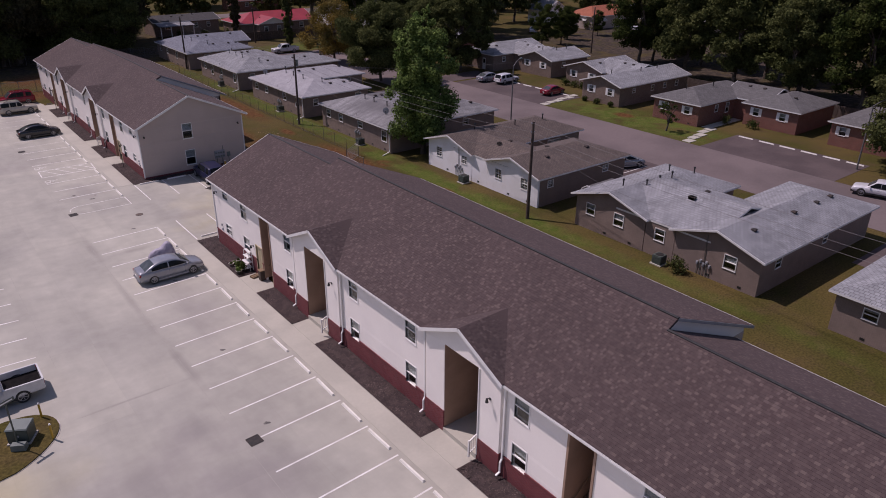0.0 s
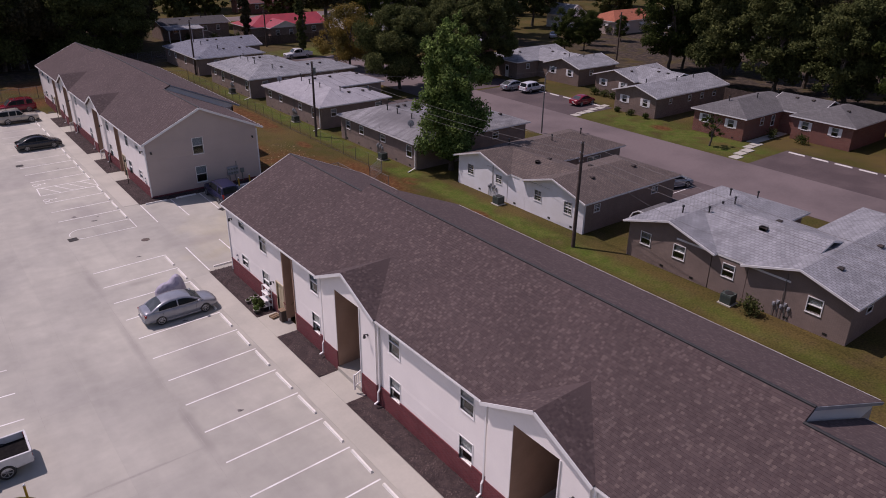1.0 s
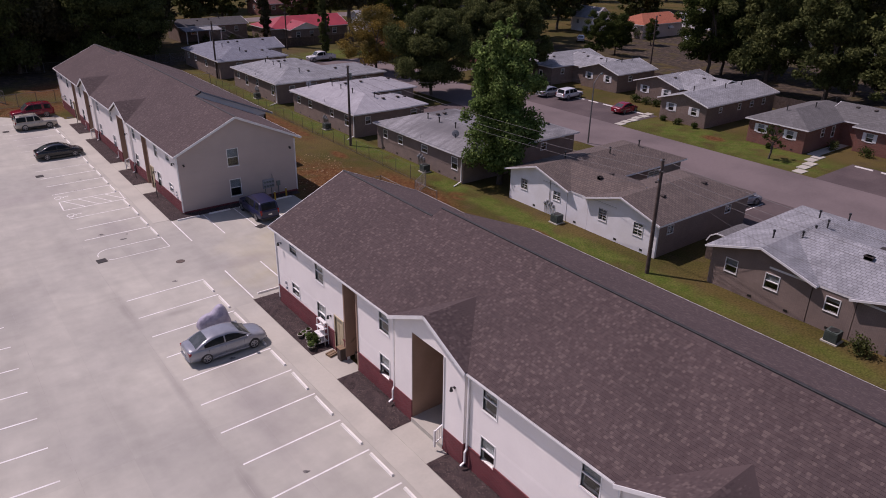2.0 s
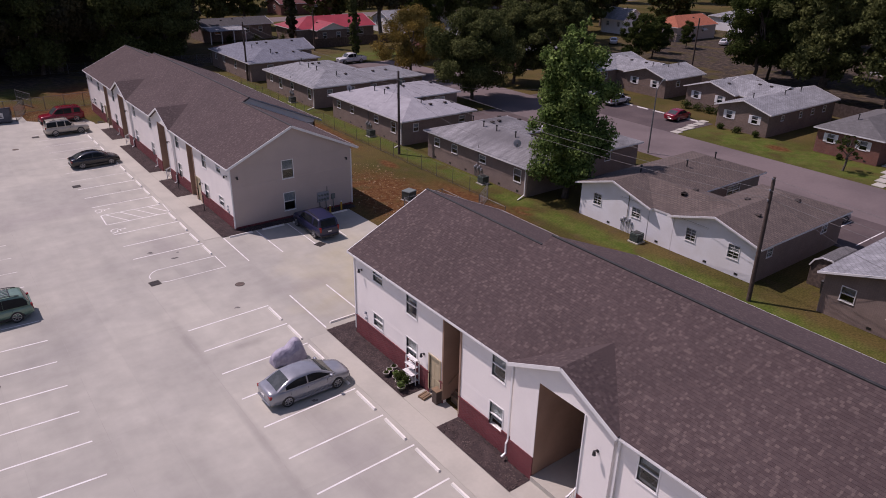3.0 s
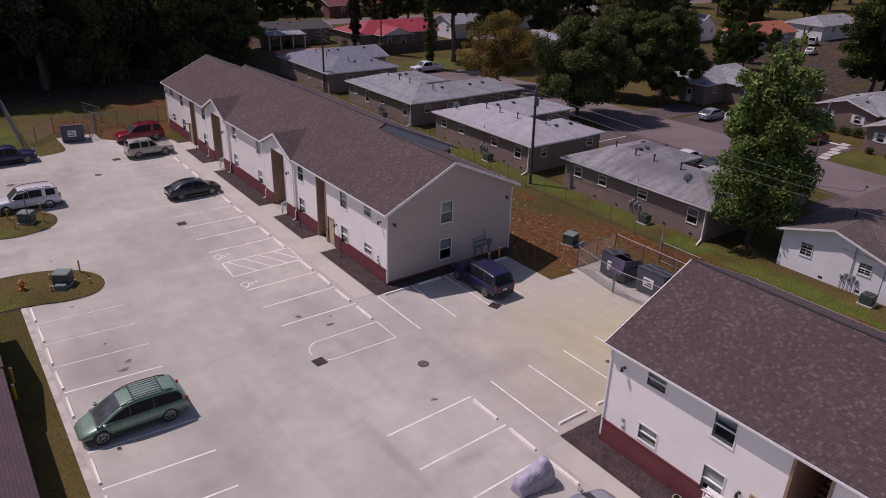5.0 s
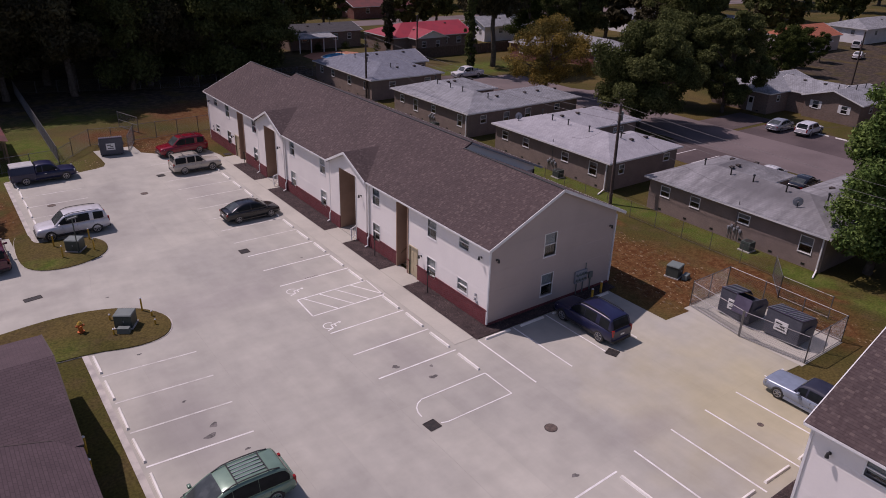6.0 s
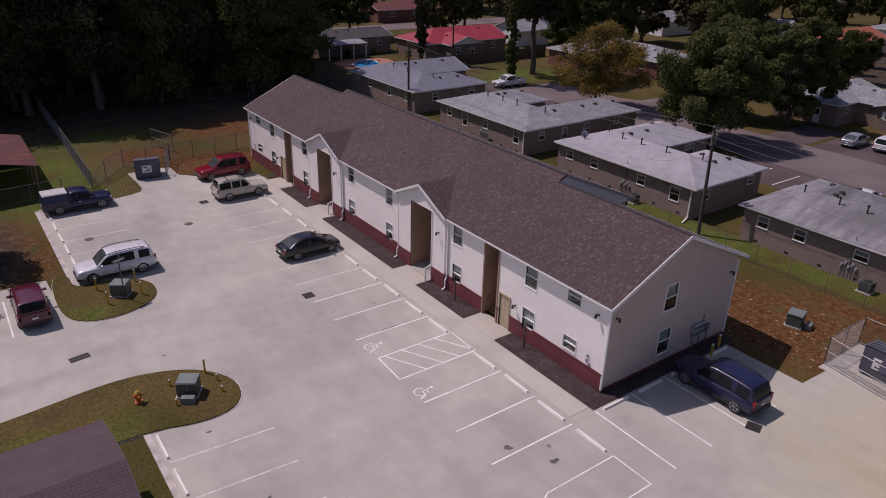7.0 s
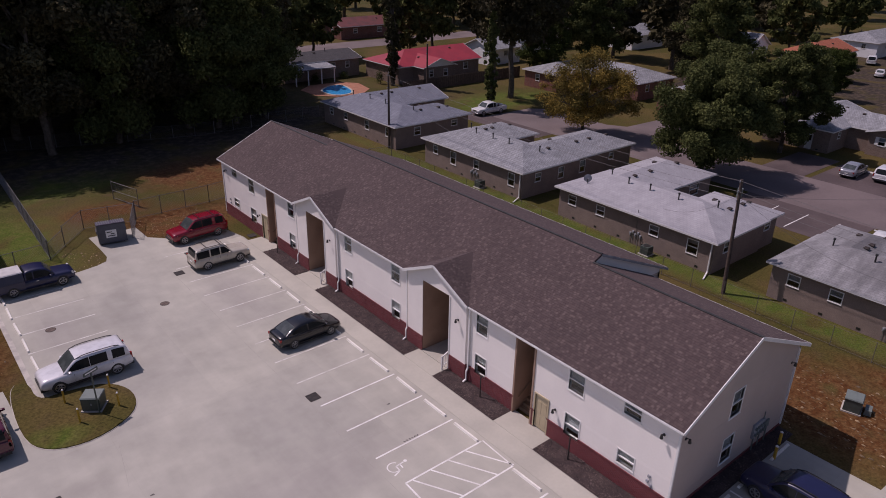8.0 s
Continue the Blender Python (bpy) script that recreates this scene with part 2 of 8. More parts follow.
add_spots(CONCRETE, ((25.5, 58.0, 8.5, 9.0), (-2.0, 31.0, 5.0, 3.0)), (0.46, 0.405, 0.240))
add_spots(CONCRETE, ((-9.0, 89.1, 8.5, 0.9), (-2.2, 90.4, 2.0, 0.8), (6.0, 35.3, 2.6, 0.12), (9.6, 37.5, 0.3, 2.0), (9.6, 57.5, 0.35, 4.0), (9.5, 47.0, 0.3, 6.0), (9.7, 36.0, 0.4, 3.0), (12.0, 55.2, 1.8, 0.5), (12.6, 50.0, 1.0, 2.5)), (0.27, 0.25, 0.225), 0.5)
add_spots(CONCRETE, ((8.0, 24.0, 4.0, 3.0), (5.5, 29.0, 7.0, 2.0), (19.0, 60.0, 3.0, 1.2), (6.0, 84.0, 8.0, 3.0), (12.0, 105.0, 2.5, 6.0), (0.5, 106.0, 2.2, 7.0), (12.5, 72.0, 2.0, 3.0), (0.5, 73.0, 2.0, 6.0), (12.5, 43.0, 2.0, 8.0)), (0.29, 0.265, 0.25), 0.45)
add_spots(CONCRETE, ((7.6, 30.6, 1.9, 1.5), (5.0, 27.0, 5.0, 2.6), (9.2, 25.0, 3.0, 3.0)), (0.27, 0.247, 0.235), 0.5)
MULCH = mat("dark wood mulch", (0.046, 0.031, 0.031), (0.072, 0.048, 0.046), rough=0.95, scale=3, fine=26, amount=0.55, bump=1.0, bump_scale=25, coord='Position')
MULCH_CHIP = mat("mulch chips", (0.060, 0.041, 0.039), (0.12, 0.088, 0.078), rough=0.95, island=0.6)
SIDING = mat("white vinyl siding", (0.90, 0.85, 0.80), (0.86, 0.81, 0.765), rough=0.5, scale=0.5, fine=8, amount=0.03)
# Beige siding, lowered so its colour carries part of the end walls' shade.
SIDING_TAN = mat("pale beige vinyl siding, shade toned", (0.505, 0.417, 0.372), (0.475, 0.392, 0.35), rough=0.5, scale=0.5, fine=8, amount=0.03)
TAN = mat("tan painted breezeway wall", (0.37, 0.243, 0.175), (0.32, 0.208, 0.148), rough=0.7, scale=0.8, fine=9, amount=0.06)
BRICK = masonry("red brick base", (0.135, 0.018, 0.024), (0.200, 0.034, 0.038), (0.19, 0.085, 0.085), 0.21, 0.075, 0.011, axis='SUM')
BRICK_BROWN = masonry("brown brick wall", (0.17, 0.115, 0.09), (0.24, 0.165, 0.13), (0.26, 0.22, 0.19), 0.21, 0.075, 0.009, axis='SUM')
BRICK_RED = masonry("old red brick wall", (0.16, 0.055, 0.04), (0.24, 0.085, 0.06), (0.25, 0.18, 0.15), 0.21, 0.075, 0.009, axis='SUM')
BRICK_GREY = masonry("grey-brown painted brick wall", (0.25, 0.188, 0.16), (0.275, 0.208, 0.176), (0.20, 0.155, 0.13), 0.21, 0.075, 0.007, axis='SUM', bump=0.25)
SHINGLE = shingle_mat("brown asphalt shingles", False)
SHINGLE_PIECE = shingle_mat("brown asphalt shingle", True)
SHINGLE_GREY = masonry("weathered light grey shingles", (0.25, 0.255, 0.27), (0.33, 0.335, 0.35), (0.15, 0.15, 0.16), 0.32, 0.26, 0.02, axis='YX', bump=0.5, rough=0.9)
SHINGLE_BRIGHT = masonry("clean pale lavender-grey shingles", (0.335, 0.325, 0.345), (0.375, 0.365, 0.385), (0.27, 0.262, 0.275), 0.32, 0.22, 0.012, axis='YX', bump=0.3, rough=0.9)
SHINGLE_PALE = masonry("pale sun-bleached shingles", (0.24, 0.235, 0.243), (0.29, 0.285, 0.29), (0.18, 0.176, 0.18), 0.32, 0.22, 0.012, axis='YX', bump=0.3, rough=0.9)
SHINGLE_BLUE = masonry("blue-grey shingles", (0.155, 0.165, 0.205), (0.215, 0.225, 0.265), (0.11, 0.115, 0.14), 0.32, 0.26, 0.02, axis='YX', bump=0.5, rough=0.9)
SHINGLE_BROWN = masonry("old brown shingles", (0.105, 0.08, 0.07), (0.15, 0.115, 0.098), (0.065, 0.05, 0.044), 0.32, 0.22, 0.02, axis='YX', bump=0.5, rough=0.9)
SHINGLE_WEST = masonry("dark purple-brown shingles", (0.084, 0.054, 0.060), (0.100, 0.066, 0.072), (0.060, 0.040, 0.044), 0.33, 0.14, 0.014, axis='XY', bump=0.5, rough=0.9)
SHINGLE_WEST_LOW = masonry("dark purple-brown shingles on the lower roof", (0.084, 0.054, 0.060), (0.100, 0.066, 0.072), (0.060, 0.040, 0.044), 0.33, 0.14, 0.014, axis='YX', bump=0.5, rough=0.9)
SHINGLE_NIGHT = masonry("very dark shingles", (0.05, 0.047, 0.05), (0.07, 0.065, 0.068), (0.035, 0.033, 0.034), 0.32, 0.2, 0.015, axis='YX', bump=0.4, rough=0.9)
SHINGLE_DARK = masonry("dark grey shingles", (0.11, 0.105, 0.105), (0.15, 0.145, 0.145), (0.08, 0.075, 0.075), 0.32, 0.2, 0.015, axis='YX', bump=0.4, rough=0.9)
ROOF_PLAIN = mat("brown rolled roofing", (0.095, 0.072, 0.066), (0.08, 0.062, 0.057), rough=0.9, scale=0.4, fine=20, amount=0.12, bump=0.3)
METAL_RED = mat("red painted metal roof", (0.36, 0.035, 0.045), (0.30, 0.03, 0.04), rough=0.45, scale=0.6, fine=5, amount=0.08)
METAL_OLD = mat("weathered maroon metal roof", (0.17, 0.05, 0.045), (0.12, 0.045, 0.04), rough=0.55, scale=0.6, fine=5, amount=0.12)
TERRACOTTA = masonry("orange-red shingle roof", (0.33, 0.10, 0.05), (0.42, 0.13, 0.07), (0.25, 0.08, 0.04), 0.32, 0.2, 0.015, axis='YX', bump=0.4)
WHITE = mat("white trim paint", (0.82, 0.81, 0.79), (0.76, 0.75, 0.73), rough=0.45, scale=1.5, fine=12, amount=0.03)
WHITE_WALL = mat("white painted wall", (0.90, 0.90, 0.91), (0.84, 0.83, 0.82), rough=0.7, scale=0.5, fine=6, amount=0.04)
CREAM = mat("cream door paint", (0.52, 0.43, 0.28), (0.47, 0.39, 0.25), rough=0.5, scale=1.0, fine=10, amount=0.04)
DARK = mat("dark rubber and plastic", (0.018, 0.018, 0.019), (0.03, 0.03, 0.03), rough=0.6, scale=4, fine=20, amount=0.2)
BLACK_METAL = mat("black metal", (0.02, 0.02, 0.02), (0.035, 0.034, 0.033), rough=0.4, scale=4, fine=20, amount=0.2)
GALV = mat("galvanised steel", (0.24, 0.235, 0.235), (0.19, 0.185, 0.185), rough=0.5, metal=0.6, scale=3, fine=20, amount=0.12)
STEEL_GREY = mat("grey painted steel", (0.33, 0.34, 0.36), (0.27, 0.28, 0.30), rough=0.5, scale=1.5, fine=14, amount=0.08)
RUST = mat("brown rusted iron", (0.095, 0.07, 0.058), (0.15, 0.11, 0.09), rough=0.8, scale=5, fine=30, amount=0.3, bump=0.4)
IRON = mat("rusty cast iron", (0.028, 0.024, 0.022), (0.06, 0.04, 0.034), rough=0.8, scale=5, fine=30, amount=0.3, bump=0.4)
WOOD_POLE = mat("creosoted pole wood", (0.075, 0.052, 0.042), (0.11, 0.08, 0.065), rough=0.9, scale=2.5, fine=18, amount=0.25, bump=0.4)
WOOD = mat("weathered wood", (0.26, 0.17, 0.10), (0.2, 0.14, 0.09), rough=0.8, scale=3, fine=16, amount=0.2, bump=0.3)
BARK = mat("bark", (0.085, 0.066, 0.05), (0.13, 0.105, 0.085), rough=0.95, scale=3, fine=14, amount=0.35, bump=0.8, bump_scale=12)
GREEN_BOX = mat("green-grey enamel", (0.075, 0.095, 0.085), (0.06, 0.078, 0.07), rough=0.45, scale=1.5, fine=12, amount=0.08)
GREY_TOP = mat("faded grey-green enamel", (0.17, 0.20, 0.185), (0.14, 0.165, 0.155), rough=0.5, scale=1.5, fine=12, amount=0.08)
YELLOW = mat("yellow safety paint", (0.55, 0.33, 0.03), (0.45, 0.27, 0.03), rough=0.5, scale=3, fine=15, amount=0.1)
HYDRANT = mat("orange hydrant paint", (0.62, 0.16, 0.03), (0.5, 0.12, 0.03), rough=0.5, scale=3, fine=15, amount=0.1)
DUMPSTER = mat("slate blue dumpster enamel", (0.085, 0.09, 0.115), (0.065, 0.068, 0.09), rough=0.5, scale=1.5, fine=10, amount=0.15)
LID = mat("purple-grey plastic lid", (0.10, 0.085, 0.13), (0.075, 0.062, 0.10), rough=0.55, scale=2, fine=10, amount=0.15)
GLASS = glass_mat("window glass")
BLIND = mat("pale window blind", (0.42, 0.44, 0.46), (0.36, 0.38, 0.40), rough=0.7, scale=2, fine=20, amount=0.05)
ROOM = mat("dim room behind the glass", (0.10, 0.09, 0.085), (0.07, 0.065, 0.06), rough=0.9, scale=1, fine=6, amount=0.1)
CHROME = mat("bright alloy", (0.62, 0.62, 0.63), (0.5, 0.5, 0.51), rough=0.25, metal=0.9, scale=6, fine=20, amount=0.05)
RIM = mat("dull alloy rim", (0.46, 0.46, 0.47), (0.36, 0.36, 0.37), rough=0.35, metal=0.6, scale=6, fine=20, amount=0.08)
LINER = mat("matt black bed liner", (0.012, 0.011, 0.012), (0.018, 0.016, 0.016), rough=0.95, scale=4, fine=20, amount=0.2, spec=0.05)
CAR_GLASS = mat("tinted car glass", (0.012, 0.015, 0.017), (0.018, 0.021, 0.023), rough=0.08, scale=2, fine=5, amount=0.05, spec=0.12)
SCREEN_GLASS = mat("windscreen with dash behind", (0.05, 0.06, 0.06), (0.08, 0.09, 0.09), rough=0.07, scale=2, fine=5, amount=0.1, spec=0.5)
LAMP_CLEAR = mat("clear lamp lens", (0.65, 0.66, 0.66), (0.55, 0.56, 0.56), rough=0.1, scale=8, fine=30, amount=0.1)
LAMP_RED = mat("red lamp lens", (0.30, 0.012, 0.01), (0.24, 0.01, 0.01), rough=0.12, scale=8, fine=30, amount=0.1)
COVER = mat("silver-grey fabric cover", (0.42, 0.39, 0.46), (0.32, 0.29, 0.37), rough=0.6, scale=2.5, fine=12, amount=0.1, bump=0.4, bump_scale=7)
POOL = mat("bright blue pool water", (0.03, 0.30, 0.62), (0.04, 0.36, 0.68), rough=0.06, scale=1.2, fine=4, amount=0.1, bump=0.3, bump_scale=3, spec=0.6)
TERRACE = masonry("terracotta paving", (0.36, 0.14, 0.08), (0.44, 0.19, 0.11), (0.3, 0.16, 0.1), 0.4, 0.4, 0.02, axis='XY', bump=0.2)
OIL = mat("oil stain", (0.085, 0.077, 0.072), (0.19, 0.172, 0.16), rough=0.7, scale=3, fine=12, amount=0.3, coord='Position')
SEAM = mat("slab joint", (0.34, 0.32, 0.285), (0.40, 0.38, 0.335), rough=0.9, scale=2, fine=10, amount=0.15, coord='Position')


def leaf_mat(name, c1, c2, island=0.45, glow=0.3):
    """Leaves: matt, varied from spray to spray, with some light passing through."""
    m = mat(name, c1, c2, rough=0.75, scale=0.35, fine=3, amount=0.2, island=island, coord='Object', spec=0.08)
    N, L = m.node_tree.nodes, m.node_tree.links
    b = N["Principled BSDF"]
    back = N.new("ShaderNodeBsdfTranslucent")
    L.new(b.inputs["Base Color"].links[0].from_socket, back.inputs["Color"])
    mix = N.new("ShaderNodeMixShader")
    mix.inputs[0].default_value = glow
    L.new(b.outputs[0], mix.inputs[1])
    L.new(back.outputs[0], mix.inputs[2])
    L.new(mix.outputs[0], N["Material Output"].inputs["Surface"])
    return m


def add_panels(m, w, h):
    """Large cast panels: each a trace lighter or darker than the next, with fine joints."""
    t = m.node_tree
    N, L = t.nodes, t.links
    b = N["Principled BSDF"]
    col = b.inputs["Base Color"].links[0].from_socket
    br = N.new("ShaderNodeTexBrick")
    br.offset = 0.0
    br.inputs["Color1"].default_value = (0.965, 0.965, 0.97, 1)
    br.inputs["Color2"].default_value = (1.03, 1.03, 1.025, 1)
    br.inputs["Mortar"].default_value = (0.95, 0.95, 0.945, 1)
    br.inputs["Scale"].default_value = 1.0
    br.inputs["Mortar Size"].default_value = 0.012
    br.inputs["Brick Width"].default_value = w
    br.inputs["Row Height"].default_value = h
    L.new(N.new("ShaderNodeNewGeometry").outputs["Position"], br.inputs["Vector"])
    x = N.new("ShaderNodeMix")
    x.data_type = 'RGBA'
    x.blend_type = 'MULTIPLY'
    x.inputs[0].default_value = 1.0
    L.new(col, x.inputs[6])
    L.new(br.outputs["Color"], x.inputs[7])
    L.new(x.outputs[2], b.inputs["Base Color"])


add_panels(CONCRETE, 6.0, 8.5)
add_streaks(CONCRETE, (0.5, 0.12, 1), 0.93, 1.06)
add_streaks(CONCRETE, (0.9, 1.4, 1), 0.975, 1.02, 0.4, 0.6)
add_streaks(SHINGLE_PALE, (0.35, 1.5, 0.4), 0.66, 1.12)
add_spots(SHINGLE_PALE, ((46.0, 71.0, 2.6, 6.0), (52.0, 67.5, 6.0, 1.4), (50.0, 76.8, 4.0, 1.5)), (0.115, 0.11, 0.115), 0.75)
add_streaks(SHINGLE_GREY, (0.4, 1.2, 0.4), 0.8, 1.1)
LEAF_DARK = leaf_mat("deep green leaves", (0.085, 0.100, 0.034), (0.130, 0.142, 0.050))
# Dark brown-green with little glow: the wood's shade is put into the leaf colour.
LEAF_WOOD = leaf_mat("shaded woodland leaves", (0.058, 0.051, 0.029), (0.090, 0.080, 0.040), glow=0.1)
LEAF_BRIGHT = leaf_mat("fresh green leaves", (0.122, 0.185, 0.050), (0.205, 0.280, 0.082), island=0.6)
LEAF_GOLD = leaf_mat("yellowing leaves", (0.290, 0.202, 0.048), (0.150, 0.132, 0.045), island=0.55)
LEAF_MID = leaf_mat("mid green leaves", (0.050, 0.070, 0.018), (0.075, 0.092, 0.024))


# ---- mesh helpers ----
def box(bm, x0, x1, y0, y1, z0, z1, mi=0):
    vs = [bm.verts.new((x, y, z)) for z in (z0, z1) for y in (y0, y1) for x in (x0, x1)]
    for f in ((0, 2, 3, 1), (4, 5, 7, 6), (0, 1, 5, 4), (2, 6, 7, 3), (0, 4, 6, 2), (1, 3, 7, 5)):
        bm.faces.new([vs[i] for i in f]).material_index = mi


def solid(bm, bottom, top, mi=0):
    """A prism between two rings of the same count."""
    a = [bm.verts.new(p) for p in bottom]
    b = [bm.verts.new(p) for p in top]
    n = len(a)
    bm.faces.new(a[::-1]).material_index = mi
    bm.faces.new(b).material_index = mi
    for i in range(n):
        bm.faces.new((a[i], a[(i + 1) % n], b[(i + 1) % n], b[i])).material_index = mi


def loft(bm, rings, mi=0, caps=True):
    rows = [[bm.verts.new(p) for p in r] for r in rings]
    n = len(rows[0])
    for a, b in zip(rows, rows[1:]):
        for i in range(n):
            bm.faces.new((a[i], a[(i + 1) % n], b[(i + 1) % n], b[i])).material_index = mi
    if caps:
        bm.faces.new(rows[0][::-1]).material_index = mi
        bm.faces.new(rows[-1]).material_index = mi


def tube(bm, p, q, r0, r1=None, n=8, mi=0):
    """A tapered round bar from p to q."""
    p, q = Vector(p), Vector(q)
    r1 = r0 if r1 is None else r1
    d = (q - p).normalized()
    u = d.orthogonal().normalized()
    v = d.cross(u)
    rings = []
    for c, r in ((p, r0), (q, r1)):
        rings.append([c + r * (math.cos(2 * math.pi * i / n) * u + math.sin(2 * math.pi * i / n) * v) for i in range(n)])
    loft(bm, rings, mi)


def beam(bm, p, q, w, h, mi=0):
    """A square bar from p to q."""
    p, q = Vector(p), Vector(q)
    d = (q - p).normalized()
    u = d.cross(Vector((0, 0, 1)))
    u = Vector((1, 0, 0)) if u.length < 1e-4 else u.normalized()
    v = u.cross(d).normalized()
    rings = [[c + sx * w / 2 * u + sy * h / 2 * v for sx, sy in ((-1, -1), (1, -1), (1, 1), (-1, 1))] for c in (p, q)]
    loft(bm, rings, mi)


def mesh_of(name, bm, mats, smooth=False):
    bmesh.ops.recalc_face_normals(bm, faces=bm.faces)
    me = bpy.data.meshes.new(name)
    bm.to_mesh(me)
    bm.free()
    for m in (mats if isinstance(mats, (list, tuple)) else [mats]):
        me.materials.append(m)
    if smooth:
        me.polygons.foreach_set("use_smooth", [True] * len(me.polygons))
    return me


def part(name, bm, material, parent, label="", smooth=False):
    """Links a bmesh as one mesh object under a thing or a part."""
    ob = new(name, mesh_of(name, bm, material, smooth))
    ob.parent = parent
    if label:
        ob["label"] = label
    return ob


def thing(name, label, category, at=(0, 0, 0), turn=0.0, group="", kind=""):
    ob = new(name)
    ob.empty_display_size = 0.3
    ob.matrix_basis = pose(*at, 0, 0, turn)
    return tagged(ob, label, category, group, kind)


def single(name, bm, material, label, category, at=(0, 0, 0), turn=0.0, group="", kind="", smooth=False):
    ob = new(name, mesh_of(name, bm, material, smooth))
    ob.matrix_basis = pose(*at, 0, 0, turn)
    return tagged(ob, label, category, group, kind)


def slab(name, outline, z0, z1, material, label, category):
    """A flat structure piece over an outline."""
    bm = bmesh.new()
    solid(bm, [(x, y, z0) for x, y in outline], [(x, y, z1) for x, y in outline])
    return single(name, bm, material, label, category, kind="structure")


def rect(x0, x1, y0, y1):
    return [(x0, y0), (x1, y0), (x1, y1), (x0, y1)]


def put(bm, ax, c0, c1, a0, a1, z0, z1, mi=0):
    """A box on a wall whose plane stands across axis ax."""
    lo, hi = min(c0, c1), max(c0, c1)
    if ax == 'x':
        box(bm, lo, hi, a0, a1, z0, z1, mi)
    else:
        box(bm, a0, a1, lo, hi, z0, z1, mi)


def wall(bm, ax, c0, c1, a0, a1, z0, z1, holes=(), mi=0):
    """A wall of some thickness with openings cut through, as one joined shell."""
    hs = [(max(p, a0), min(q, a1), max(r, z0), min(t, z1)) for p, q, r, t in holes if min(q, a1) - max(p, a0) > 1e-4 and min(t, z1) - max(r, z0) > 1e-4]
    A = sorted({round(v, 5) for h in hs for v in h[:2]} | {a0, a1})
    Z = sorted({round(v, 5) for h in hs for v in h[2:]} | {z0, z1})
    lo, hi = min(c0, c1), max(c0, c1)
    cache = {}

    def vert(i, j, c):
        if (i, j, c) not in cache:
            cache[i, j, c] = bm.verts.new((c, A[i], Z[j]) if ax == 'x' else (A[i], c, Z[j]))
        return cache[i, j, c]

    def full(i, j):
        if not (0 <= i < len(A) - 1 and 0 <= j < len(Z) - 1):
            return False
        a, z = (A[i] + A[i + 1]) / 2, (Z[j] + Z[j + 1]) / 2
        return not any(p < a < q and r < z < t for p, q, r, t in hs)

    def face(*vs):
        bm.faces.new(vs).material_index = mi
    for i in range(len(A) - 1):
        for j in range(len(Z) - 1):
            if not full(i, j):
                continue
            for c in (lo, hi):
                face(vert(i, j, c), vert(i + 1, j, c), vert(i + 1, j + 1, c), vert(i, j + 1, c))
            for (di, dj), (p, q) in (((-1, 0), ((i, j), (i, j + 1))), ((1, 0), ((i + 1, j), (i + 1, j + 1))), ((0, -1), ((i, j), (i + 1, j))), ((0, 1), ((i, j + 1), (i + 1, j + 1)))):
                if not full(i + di, j + dj):
                    face(vert(*p, lo), vert(*q, lo), vert(*q, hi), vert(*p, hi))


def laps(bm, ax, c, out, limits, z0, z1, holes=(), step=0.105, lip=0.015):
    """Lapped boards on a wall face; limits(z) gives the wall's ends at that height; out is the way it faces."""
    n = max(1, round((z1 - z0) / step))
    zs = sorted({round(z0 + (z1 - z0) * i / n, 4) for i in range(n + 1)} | {round(v, 4) for h in holes for v in h[2:] if z0 < v < z1})
    for b, t in zip(zs, zs[1:]):
        if t - b < 0.01:
            continue
        mid = (b + t) / 2
        lo, hi = limits(mid)
        if hi - lo < 0.05:
            continue
        runs = [(lo, hi)]
        for h in holes:
            if h[2] < mid < h[3]:
                cut = []
                for p, q in runs:
                    if h[1] <= p or h[0] >= q:
                        cut.append((p, q))
                        continue
                    if h[0] > p:
                        cut.append((p, h[0]))
                    if h[1] < q:
                        cut.append((h[1], q))
                runs = cut
        for p, q in runs:
            pts = [(c + out * 0.002, p, b), (c + out * lip, p, b), (c + out * 0.003, p, t), (c + out * lip, q, b), (c + out * 0.003, q, t), (c + out * 0.002, q, b)]
            if ax == 'y':
                pts = [(a, cc, z) for cc, a, z in pts]
            v = [bm.verts.new(k) for k in pts]
            bm.faces.new((v[1], v[3], v[4], v[2]))
            bm.faces.new((v[0], v[5], v[3], v[1]))


def ring_frame(bm, ax, c0, c1, a0, a1, z0, z1, w):
    """A rectangular frame as one connected ring."""
    loops = []
    for c, i in ((c0, 0), (c1, 0), (c1, w), (c0, w)):
        q = [(a0 + i, z0 + i), (a1 - i, z0 + i), (a1 - i, z1 - i), (a0 + i, z1 - i)]
        loops.append([bm.verts.new((c, a, z) if ax == 'x' else (a, c, z)) for a, z in q])
    for k in range(4):
        p, q = loops[k], loops[(k + 1) % 4]
        for i in range(4):
            bm.faces.new((p[i], p[(i + 1) % 4], q[(i + 1) % 4], q[i]))


